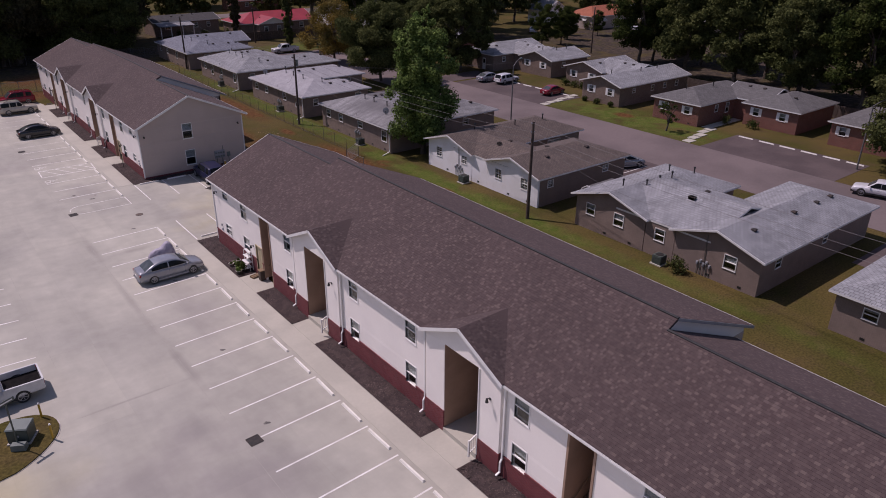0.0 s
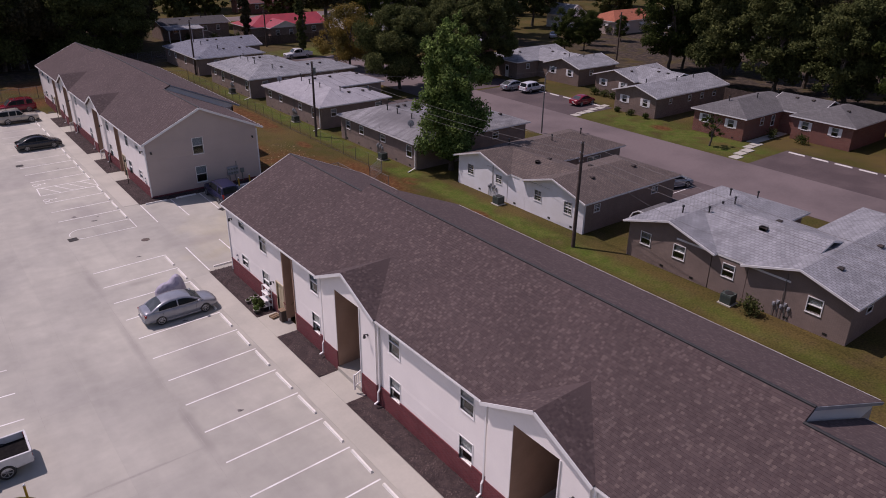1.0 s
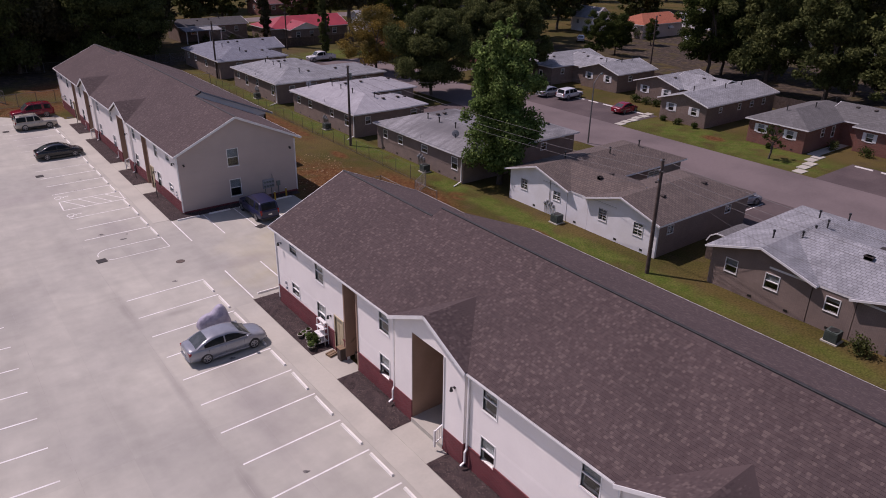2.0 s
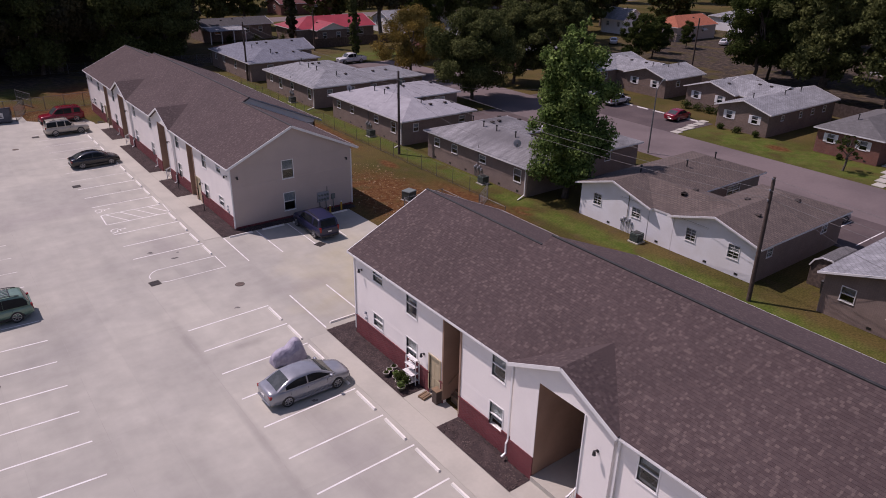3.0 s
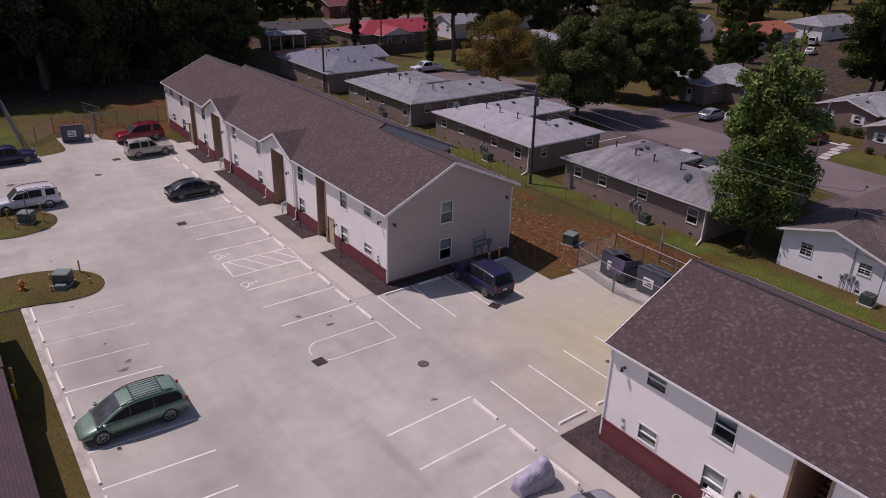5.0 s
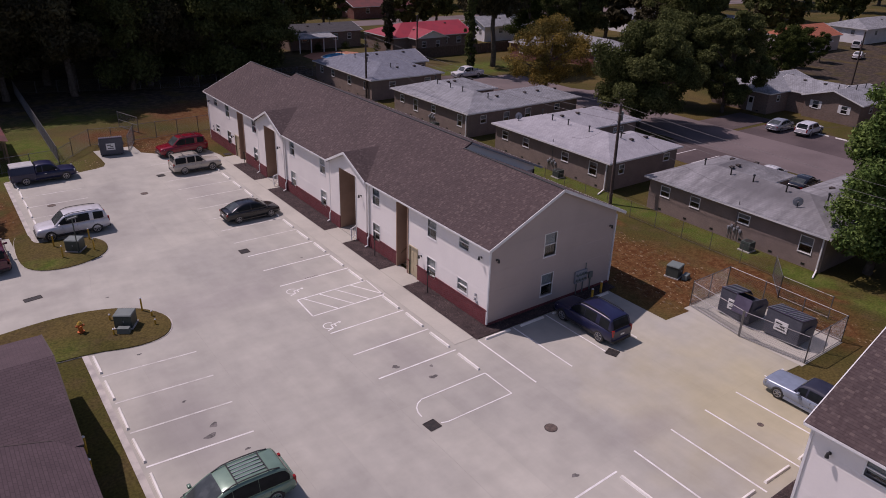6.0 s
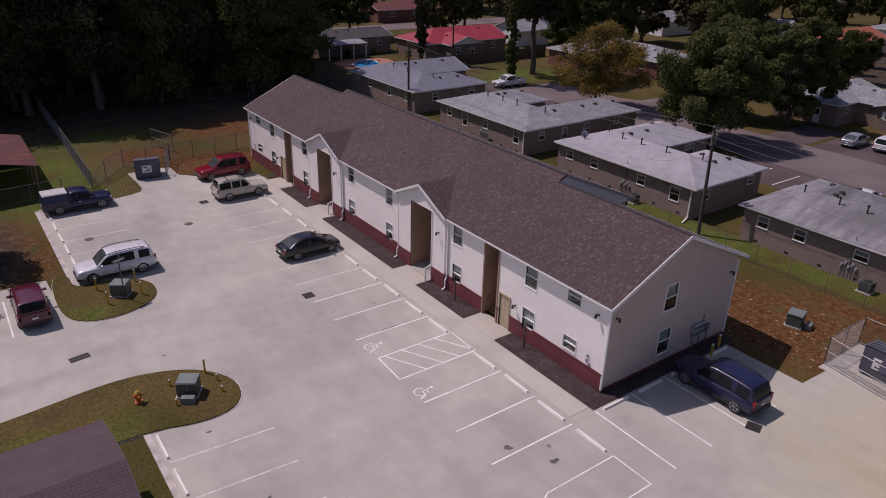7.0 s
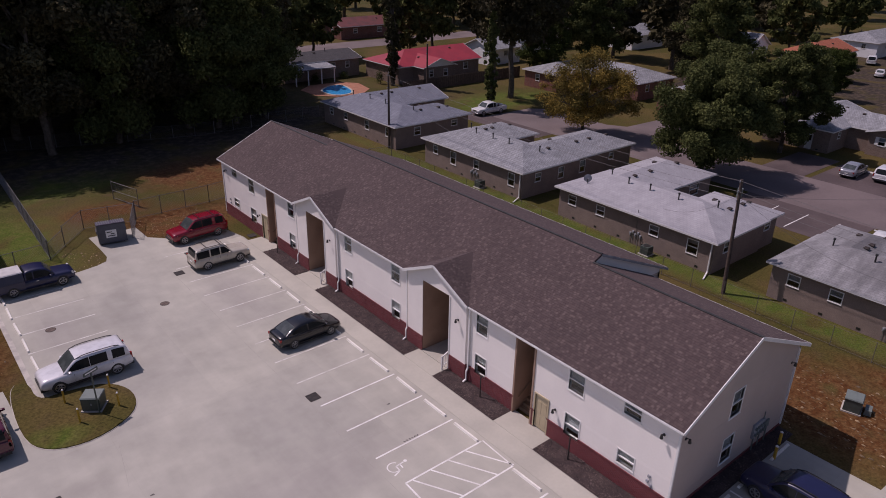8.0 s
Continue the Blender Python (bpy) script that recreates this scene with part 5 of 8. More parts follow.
def house(name, label, wings, wall_mat, roof_mat, wins, ez=2.9, pitch=0.32, gable_mat=None, shutters=None, doors=(), vents=8, seed=1, trim=None, side_mat=None, group="estate houses", pipes=True, category="house"):
    """A one-storey house of one to three wings. wings: x0, x1, y0, y1, ridge axis, hips. wins: face, wing, along, width, z0, z1."""
    rnd = random.Random(seed)
    cx, cy = wings[0][0], wings[0][2]
    H = thing(name, label, category, (cx, cy, 0), group=group)
    runs = [w[7] if len(w) > 7 else 0.0 for w in wings]
    wings = [(w[0] - cx, w[1] - cx, w[2] - cy, w[3] - cy, *w[4:7]) for w in wings]
    cuts = {}
    for face, wi, a, width, z0, z1 in [(f, i, p - (cy if f in 'we' else cx), w, u, v) for f, i, p, w, u, v in wins]:
        width, tall = 0.84 * width, 0.84 * (z1 - z0)
        cuts.setdefault((face, wi), []).append((a - width / 2, a + width / 2, ez - 0.55 - tall, ez - 0.55, True))
    for face, wi, a, width, z1 in [(f, i, p - (cy if f in 'we' else cx), w, v) for f, i, p, w, v in doors]:
        cuts.setdefault((face, wi), []).append((a - width / 2, a + width / 2, 0.1, z1, False))
    for i, (x0, x1, y0, y1, axis, h0, h1) in enumerate(wings):
        for face, ax, c, out, a0, a1 in (('w', 'x', x0, -1, y0, y1), ('e', 'x', x1, 1, y0, y1), ('s', 'y', y0, -1, x0 + 0.2, x1 - 0.2), ('n', 'y', y1, 1, x0 + 0.2, x1 - 0.2)):
            holes = [h[:4] for h in cuts.get((face, i), [])]
            bm = bmesh.new()
            wall(bm, ax, c, c - out * 0.2, a0, a1, 0.0, ez - 0.04, holes)
            part("wall", bm, wall_mat if face == 'w' else (side_mat or wall_mat), H)
            for h in cuts.get((face, i), []):
                if h[4]:
                    window(H, ax, c, out, *h[:4], blind=rnd.choice((0.3, 0.5, 0.6)), shutters=shutters if face == 'w' else None, grid=(wall_mat is WHITE_WALL))
                else:
                    bm = bmesh.new()
                    put(bm, ax, c - out * 0.03, c - out * 0.08, h[0], h[1], h[2], h[3])
                    d = part("door", bm, WHITE, H, "white entrance door")
                    bm = bmesh.new()
                    put(bm, ax, c - out * 0.005, c - out * 0.03, h[0] + 0.2, h[1] - 0.2, h[2] + 1.1, h[3] - 0.2)
                    part("door_glass", bm, CAR_GLASS, d)
        bm = bmesh.new()
        rn = runs[i]
        roof_mesh(bm, x0 - (rn if axis == 'x' else 0) + (0.36 if rn else 0), x1 + (rn if axis == 'x' else 0), y0 - (rn if axis == 'y' else 0), y1 + (rn if axis == 'y' else 0), ez, pitch, axis, h0, h1)
        part("roof", bm, [roof_mat, trim or WHITE, trim or WHITE], H)
        # wall triangles under the open gables
        for hip, end in ((h0, 0), (h1, 1)):
            if hip or rn:
                continue
            lo, hi, c = (y0, y1, (x0, x1)[end]) if axis == 'x' else (x0, x1, (y0, y1)[end])
            inner = c + (0.2 if end == 0 else -0.2)
            tri = [(lo, ez - 0.05), (hi, ez - 0.05), ((lo + hi) / 2, ez - 0.14 + pitch * ((hi - lo) / 2 + 0.4))]
            bm = bmesh.new()
            if axis == 'x':
                solid(bm, [(c, a, z) for a, z in tri], [(inner, a, z) for a, z in tri])
            else:
                solid(bm, [(a, c, z) for a, z in tri], [(a, inner, z) for a, z in tri])
            part("gable_wall", bm, gable_mat or (wall_mat if axis == 'x' and end == 0 else side_mat or wall_mat), H)
        # white boards along open gables
        ov = 0.4
        for hip, end in ((h0, 0), (h1, 1)):
            if hip or rn or (axis == 'x' and any(j != i and v[0] < (x0, x1)[end] < v[1] and v[2] <= (y0 + y1) / 2 <= v[3] for j, v in enumerate(wings))):
                continue
            bm = bmesh.new()
            if axis == 'x':
                xx, yc, half = (x0 - ov - 0.02, (y0 + y1) / 2, (y1 - y0) / 2 + ov) if end == 0 else (x1 + ov + 0.02, (y0 + y1) / 2, (y1 - y0) / 2 + ov)
                for s in (-1, 1):
                    beam(bm, (xx, yc + s * half, ez - 0.06), (xx, yc, ez + pitch * half - 0.06), 0.05, 0.14)
            else:
                yy, xc, half = (y0 - ov - 0.02, (x0 + x1) / 2, (x1 - x0) / 2 + ov) if end == 0 else (y1 + ov + 0.02, (x0 + x1) / 2, (x1 - x0) / 2 + ov)
                for s in (-1, 1):
                    beam(bm, (xc + s * half, yy, ez - 0.06), (xc, yy, ez + pitch * half - 0.06), 0.05, 0.14)
            part("rake_board", bm, trim or WHITE, H)
    if group == "estate houses":
        west = min(w[0] for w in wings)
        for w in wings:
            if w[0] < west + 0.3:
                for k in range(max(1, int((w[3] - w[2]) / 2.6))):
                    yv = w[2] + 1.3 + 2.6 * k
                    bm = bmesh.new()
                    box(bm, w[0] - 0.02, w[0] - 0.001, yv - 0.14, yv + 0.14, 0.18, 0.34)
                    part("foundation_vent", bm, BLACK_METAL, H, "small dark foundation vent")
    for k in range(vents):
        i = k % len(wings)
        w = wings[i]
        row = (k // len(wings) + 0.5 + rnd.uniform(-.16, .16)) / max(1, -(-(vents - i) // len(wings)))
        off = (0.18, 0.34, 0.22)[k % 3] * (-1 if k % 4 else 1)
        if w[4] == 'x':
            x, y = w[0] + 1.2 + (w[1] - w[0] - 2.4) * row, (w[2] + w[3]) / 2 + off * (w[3] - w[2]) / 2
        else:
            x, y = (w[0] + w[1]) / 2 + off * (w[1] - w[0]) / 2, w[2] + 1.2 + (w[3] - w[2] - 2.4) * row
        z = max(wing_z(v, x, y, ez, pitch) for v in wings if v[0] - .4 <= x <= v[1] + .4 and v[2] - .4 <= y <= v[3] + .4)
        bm = bmesh.new()
        if k % 3 == 0 and pipes:
            tube(bm, (x, y, z - 0.1), (x, y, z + 0.55), 0.06)
            tube(bm, (x, y, z + 0.5), (x, y, z + 0.62), 0.11, 0.09)
            part("vent_pipe", bm, BLACK_METAL, H, "dark roof vent pipe")
        else:
            box(bm, x - 0.16, x + 0.16, y - 0.16, y + 0.16, z - 0.12, z + 0.08)
            solid(bm, rect3(x - 0.21, x + 0.21, y - 0.21, y + 0.21, z + 0.08), rect3(x - 0.14, x + 0.14, y - 0.14, y + 0.14, z + 0.15))
            part("roof_vent", bm, IRON, H, "small dark roof vent")
    return H


def house_extras(x, y0, y1, seed, meters_at=None, spout=True):
    """Meters, pipes and a cooling unit along a west wall."""
    ym = y0 + (y1 - y0) * 0.42
    m = thing("meter_bank", "row of grey meters and conduits on the wall", "meters", (x, ym if meters_at is None else meters_at, 0), group="meter banks")
    for k in range(5):
        bm = bmesh.new()
        y, z = k * 0.34, 1.1 + 0.25 * (k % 2)
        box(bm, -0.12, -0.01, y - 0.12, y + 0.12, z - 0.16, z + 0.16)
        tube(bm, (-0.12, y, z + 0.02), (-0.2, y, z + 0.02), 0.08, n=10)
        part("meter", bm, STEEL_GREY, m)
        bm = bmesh.new()
        tube(bm, (-0.06, y, 0.05), (-0.06, y, z - 0.1), 0.025)
        part("conduit", bm, GREY_TOP, m)
    bm = bmesh.new()
    tube(bm, (-0.06, 0.7, 1.3), (-0.06, 0.7, 3.9), 0.035)
    part("service_mast", bm, GALV, m)
    m.scale = (0.8, 0.75, 0.85)
    a = thing("cooling_unit", "dark grey air-conditioning condenser on a slab by the wall", "air conditioner", (x - 0.85, ym - 1.3, 0), group="cooling units")
    bm = bmesh.new()
    box(bm, -0.5, 0.5, -0.5, 0.5, 0.0, 0.08)
    part("slab", bm, WALK, a)
    bm = bmesh.new()
    box(bm, -0.38, 0.38, -0.38, 0.38, 0.08, 0.78)
    casing = part("casing", bm, GREEN_BOX, a)
    for k in range(9):
        bm = bmesh.new()
        z0, z1 = 0.14 + 0.065 * k, 0.17 + 0.065 * k
        vs = [[bm.verts.new((sx * r, sy * r, z)) for sx, sy in ((-1, -1), (1, -1), (1, 1), (-1, 1))] for r, z in ((0.378, z0), (0.402, z0), (0.402, z1), (0.378, z1))]
        for p, q in zip(vs, vs[1:]):
            for t in range(4):
                bm.faces.new((p[t], p[(t + 1) % 4], q[(t + 1) % 4], q[t]))
        part("louvre", bm, GREEN_BOX, casing)
    bm = bmesh.new()
    tube(bm, (0, 0, 0.78), (0, 0, 0.81), 0.3, n=14)
    part("fan_grille", bm, BLACK_METAL, a)
    if not spout:
        return
    d = thing("downspout", "white downspout kicked out onto the grass", "downspout", (x - 0.1, y0 + 0.2, 0), group="downspouts")
    bm = bmesh.new()
    box(bm, -0.05, 0.05, -0.05, 0.05, 0.15, 2.8)
    beam(bm, (0, 0, 0.2), (-1.2, -0.4, 0.06), 0.1, 0.08)
    part("pipe", bm, WHITE, d)


LIGHT_LABEL = "one-storey brown house with a pale grey hipped roof"
# each: west bar, south wing, north wing
house("house", LIGHT_LABEL, [(43.2, 50.7, 84.7, 100.9, 'y', 1, 1), (47.0, 53.4, 84.85, 90.8, 'x', 0, 1), (47.0, 58.4, 94.3, 100.75, 'x', 0, 1)], BRICK_GREY, SHINGLE_BRIGHT,
      [('w', 0, 99.3, 1.0, 1.2, 2.2), ('w', 0, 96.0, 1.0, 1.2, 2.2), ('w', 0, 90.3, 1.0, 1.2, 2.2), ('w', 0, 86.6, 1.1, 0.9, 2.3), ('s', 0, 45.0, 0.8, 1.2, 2.2), ('s', 1, 51.8, 1.0, 1.2, 2.0), ('s', 2, 55.5, 1.8, 1.0, 2.2)], vents=13, seed=3)
house_extras(43.2, 84.7, 100.9, 1)
house("house", "one-storey brown house with a grey hipped roof", [(43.2, 51.0, 105.9, 121.5, 'y', 1, 1), (47.0, 61.0, 106.05, 112.6, 'x', 0, 1), (47.0, 55.0, 115.5, 121.35, 'x', 0, 1)], BRICK_GREY, SHINGLE_GREY,
      [('w', 0, 119.6, 0.9, 1.2, 2.2), ('w', 0, 116.5, 1.0, 0.7, 2.3), ('w', 0, 112.7, 0.9, 1.2, 2.2), ('w', 0, 107.4, 1.0, 0.8, 2.3), ('s', 0, 45.5, 0.9, 1.2, 2.2), ('s', 0, 49.0, 0.9, 0.8, 2.2), ('s', 1, 52.6, 1.0, 0.8, 2.3), ('s', 1, 57.5, 0.9, 1.2, 2.0)], vents=14, seed=5)
house_extras(43.2, 105.9, 121.5, 2)
house("house", "one-storey brown house with a blue-grey shingle roof", [(43.2, 51.0, 127.3, 144.0, 'y', 1, 1), (47.0, 55.0, 127.45, 133.8, 'x', 0, 1), (47.0, 58.5, 136.5, 143.85, 'x', 0, 0)], BRICK_GREY, SHINGLE_BLUE,
      [('w', 0, 142.0, 0.9, 1.2, 2.2), ('w', 0, 138.5, 0.9, 1.2, 2.2), ('w', 0, 133.5, 1.0, 0.9, 2.2), ('w', 0, 129.0, 0.9, 1.0, 2.2), ('s', 0, 46.5, 1.1, 1.1, 2.2), ('s', 1, 52.6, 1.1, 1.2, 2.0)], vents=12, seed=8)
house("house", "one-storey brown house with a stained grey hipped roof", [(43.4, 51.0, 64.4, 80.1, 'y', 1, 1), (47.0, 59.2, 64.55, 70.6, 'x', 0, 1), (47.0, 54.5, 73.6, 79.95, 'x', 0, 1)], BRICK_GREY, SHINGLE_PALE,
      [('w', 0, 78.4, 1.0, 1.2, 2.2), ('w', 0, 75.4, 1.0, 1.2, 2.2), ('w', 0, 70.9, 1.1, 1.3, 2.1), ('w', 0, 65.8, 1.1, 0.9, 2.3), ('s', 1, 54.5, 0.9, 1.2, 2.0)], vents=13, seed=13)
house_extras(43.4, 64.4, 80.1, 3)
house("house", "one-storey white-fronted house with an old brown shingle roof", [(44.6, 60.6, 51.7, 58.9, 'x', 0, 1), (44.6, 57.0, 42.3, 49.3, 'x', 0, 1), (44.62, 51.2, 49.35, 51.65, 'y', 0, 0, 2.6)], WHITE_WALL, SHINGLE_BROWN,
      [('w', 0, 57.0, 0.95, 1.1, 2.2), ('w', 0, 52.9, 0.95, 1.2, 2.1), ('w', 1, 47.7, 0.95, 1.1, 2.2), ('w', 1, 44.1, 1.0, 1.0, 2.2), ('s', 1, 46.2, 0.8, 1.4, 2.1), ('s', 1, 54.0, 0.9, 1.3, 2.0), ('s', 0, 56.5, 2.2, 1.0, 2.1)], vents=9, seed=21, pitch=0.3, side_mat=BRICK_GREY)
house_extras(44.6, 49.0, 59.0, 4, spout=False)
house("house", "one-storey brown house with a light grey gabled roof", [(44.6, 57.3, 30.4, 37.6, 'x', 0, 1), (44.6, 62.0, 20.6, 27.6, 'x', 0, 1), (44.62, 54.3, 27.65, 30.35, 'y', 0, 0, 2.6)], BRICK_GREY, SHINGLE_GREY,
      [('w', 0, 36.0, 1.0, 1.1, 2.2), ('w', 0, 33.0, 1.1, 1.0, 2.2), ('w', 2, 29.0, 1.0, 0.9, 2.0), ('w', 1, 22.9, 1.1, 1.0, 2.2), ('s', 1, 47.0, 0.9, 1.2, 2.0), ('s', 1, 54.0, 0.8, 1.3, 2.0)], vents=16, seed=34, pitch=0.3)
house_extras(44.6, 24.0, 37.0, 5, 24.4, False)
house("house", "one-storey brown house with a pale grey roof at the lot's edge", [(44.4, 53.0, -1.0, 15.4, 'y', 1, 1), (48.0, 60.0, 8.6, 15.25, 'x', 0, 1)], BRICK_GREY, SHINGLE_GREY,
      [('w', 0, 13.2, 1.0, 1.3, 2.1), ('w', 0, 8.0, 1.0, 1.2, 2.2), ('w', 0, 3.0, 1.0, 1.2, 2.2)], vents=5, seed=55)

# across the street
SH = WHITE
house("house", "brown brick house with white shutters and light grey gabled roof", [(82.4, 98.8, 63.4, 70.4, 'x', 0, 0), (89.0, 98.6, 72.4, 79.8, 'x', 0, 0), (90.0, 98.4, 68.0, 75.0, 'y', 0, 0)], BRICK_BROWN, SHINGLE_GREY,
      [('w', 0, 68.7, 0.9, 1.1, 2.2), ('w', 0, 65.2, 0.9, 1.1, 2.2), ('w', 1, 78.2, 0.9, 1.1, 2.2), ('w', 1, 74.4, 0.9, 1.1, 2.2), ('s', 0, 85.6, 0.7, 1.3, 2.0), ('s', 0, 90.0, 0.7, 1.2, 2.1), ('s', 0, 93.0, 0.8, 1.2, 2.1), ('s', 0, 96.0, 0.8, 1.2, 2.1)], shutters=SH, vents=9, seed=61, pitch=0.3)
house("house", "brown brick house with white shutters and weathered grey roof", [(90.0, 99.0, 84.2, 91.6, 'x', 0, 0), (86.0, 99.0, 94.5, 103.0, 'x', 1, 0), (91.0, 98.8, 89.0, 97.0, 'y', 0, 0)], BRICK_BROWN, SHINGLE_GREY,
      [('w', 0, 90.0, 0.9, 1.1, 2.2), ('w', 0, 86.2, 0.9, 1.1, 2.2), ('w', 1, 101.0, 0.9, 1.1, 2.2), ('s', 0, 93.0, 0.9, 1.2, 2.1), ('s', 1, 88.5, 0.8, 1.2, 2.1)], shutters=SH, vents=8, seed=62, pitch=0.3, doors=[('w', 1, 97.0, 0.9, 2.1)])
house("house", "red brick house with white shutters and dark grey hipped roof", [(82.0, 97.0, 50.2, 57.2, 'x', 1, 1), (88.5, 98.0, 40.4, 47.6, 'x', 1, 1), (90.4, 97.8, 46.0, 52.0, 'y', 0, 0)], BRICK_RED, SHINGLE_DARK,
      [('w', 0, 55.6, 0.9, 1.1, 2.2), ('w', 0, 52.0, 0.9, 1.1, 2.2), ('w', 1, 46.0, 0.9, 1.1, 2.2), ('w', 1, 42.4, 0.9, 1.1, 2.2), ('s', 0, 86.0, 0.8, 1.1, 2.1), ('s', 0, 88.6, 0.8, 0.6, 2.1)], shutters=SH, vents=7, seed=63, pitch=0.33)
house("house", "red brick house with white shutters and grey roof", [(87.8, 99.0, 27.5, 36.0, 'x', 1, 1), (82.5, 97.0, 17.0, 24.5, 'x', 1, 1)], BRICK_RED, SHINGLE_DARK,
      [('w', 0, 34.6, 0.9, 1.1, 2.2), ('w', 0, 31.0, 0.9, 1.1, 2.2), ('w', 1, 22.5, 0.9, 1.1, 2.2)], shutters=SH, vents=4, seed=64)

# further off to the north and east
house("house", "low brick house with a red metal roof and porch", [(66.5, 85.0, 158.5, 168.5, 'x', 1, 0), (69.8, 76.6, 155.6, 163.5, 'y', 0, 0)], BRICK_BROWN, METAL_RED,
      [('w', 0, 161.0, 1.0, 1.0, 2.2), ('s', 1, 71.4, 1.0, 0.9, 2.2), ('s', 1, 74.6, 1.0, 0.9, 2.3), ('s', 0, 78.5, 1.2, 0.9, 2.2), ('s', 0, 81.8, 1.2, 0.9, 2.2)], vents=3, seed=71, pitch=0.36, gable_mat=WHITE_WALL, ez=3.0, group="far houses")
house("house", "dark brick house with a grey roof and white porch", [(51.0, 66.0, 170.0, 178.0, 'x', 0, 0)], BRICK_BROWN, SHINGLE_NIGHT,
      [('s', 0, 60.5, 1.0, 1.0, 2.2), ('s', 0, 63.5, 0.9, 1.0, 2.2), ('s', 0, 54.0, 1.4, 0.9, 2.2)], vents=5, seed=72, pitch=0.25, ez=3.2, group="far houses")
house("house", "red brick house with a rusty red roof", [(86.0, 104.0, 208.0, 217.0, 'x', 0, 0)], BRICK_RED, METAL_OLD,
      [('s', 0, 90.0, 1.2, 1.0, 2.2), ('s', 0, 97.0, 1.6, 0.9, 2.2), ('w', 0, 212.0, 1.0, 1.0, 2.2)], vents=2, seed=73, ez=3.0, group="far houses")
house("house", "long brick house with a pale grey roof behind the trees", [(84.6, 99.0, 138.6, 146.0, 'x', 1, 0), (90.6, 100.2, 126.6, 145.9, 'y', 1, 1)], BRICK_RED, SHINGLE_GREY,
      [('w', 0, 143.0, 1.0, 1.0, 2.2), ('s', 0, 87.6, 1.0, 1.0, 2.2), ('s', 1, 93.0, 1.0, 1.0, 2.2), ('s', 1, 97.5, 1.0, 1.0, 2.2), ('w', 1, 130.0, 1.0, 1.0, 2.2)], vents=6, seed=74, group="far houses")
house("house", "small white house with a grey gabled roof", [(141.6, 149.0, 135.6, 142.4, 'y', 0, 0)], WHITE_WALL, SHINGLE_GREY, [('w', 0, 137.0, 0.9, 1.2, 2.4), ('w', 0, 140.4, 0.9, 1.2, 2.4), ('s', 0, 144.0, 0.9, 1.2, 2.4), ('s', 0, 147.4, 0.9, 1.2, 2.4)], ez=3.3, pitch=0.6, vents=1, seed=75, group="far houses")
bungalow = house("house", "yellow-brick bungalow with an orange-red roof and white awnings", [(143.0, 158.0, 121.0, 130.0, 'x', 1, 0)], SIDING_TAN, TERRACOTTA, [('w', 0, 123.5, 1.0, 1.1, 2.2), ('w', 0, 127.5, 1.0, 1.1, 2.2), ('s', 0, 147.0, 1.1, 1.1, 2.2), ('s', 0, 153.0, 1.1, 1.1, 2.2)], ez=3.2, pitch=0.4, vents=2, seed=76, group="far houses")
for face, at in (('w', 2.5), ('w', 6.5), ('s', 4.0), ('s', 10.0)):
    bm = bmesh.new()
    for k in range(5):
        z, d = 2.5 - 0.09 * k, 0.06 + 0.16 * k
        if face == 'w':
            box(bm, -d - 0.2, -d, at - 0.9, at + 0.9, z - 0.06, z)
        else:
            box(bm, at - 0.9, at + 0.9, -d - 0.2, -d, z - 0.06, z)
    part("awning", bm, WHITE, bungalow, "white slatted window awning")
house("house", "white bungalow with a grey roof far off", [(172.0, 190.0, 122.0, 132.0, 'x', 1, 0)], WHITE_WALL, SHINGLE_GREY, [('w', 0, 125.0, 1.0, 1.1, 2.2), ('s', 0, 177.0, 1.3, 1.1, 2.2), ('s', 0, 184.0, 1.3, 1.1, 2.2)], vents=2, seed=77, ez=3.4, group="far houses")
house("house", "white house with a grey gabled roof beyond the trees", [(92.5, 101.0, 163.5, 171.0, 'x', 0, 0)], WHITE_WALL, SHINGLE_GREY, [('w', 0, 165.0, 1.0, 1.1, 2.4), ('w', 0, 169.0, 1.0, 1.1, 2.4), ('s', 0, 97.0, 1.3, 1.1, 2.2)], vents=2, seed=78, ez=3.1, pitch=0.42, group="far houses")
house("house", "white cottage with a weathered roof behind trees", [(112.0, 124.0, 170.0, 178.0, 'x', 0, 0)], WHITE_WALL, SHINGLE_BROWN, [('w', 0, 172.0, 1.0, 1.1, 2.2), ('s', 0, 116.0, 1.3, 1.1, 2.2)], vents=2, seed=79, ez=3.4, pitch=0.5, group="far houses")
house("house", "white cottage with a grey roof in the distance", [(134.0, 146.0, 160.0, 168.0, 'x', 0, 0)], WHITE_WALL, SHINGLE_GREY, [('w', 0, 162.0, 1.0, 1.1, 2.2), ('s', 0, 140.0, 1.3, 1.1, 2.2)], vents=2, seed=80, ez=3.2, pitch=0.45, group="far houses")
house("house", "grey-roofed house with tan walls far off", [(150.0, 166.0, 92.0, 101.0, 'x', 0, 0)], SIDING_TAN, SHINGLE_GREY, [('w', 0, 95.0, 1.0, 1.1, 2.2), ('s', 0, 157.0, 1.3, 1.1, 2.2)], vents=2, seed=81, ez=3.2, pitch=0.4, group="far houses")
house("house", "grey-roofed white house far off among trees", [(140.0, 154.0, 68.0, 77.0, 'x', 0, 0)], WHITE_WALL, SHINGLE_GREY, [('w', 0, 71.0, 1.0, 1.1, 2.2), ('s', 0, 146.0, 1.3, 1.1, 2.2)], vents=2, seed=82, ez=3.2, pitch=0.4, group="far houses")
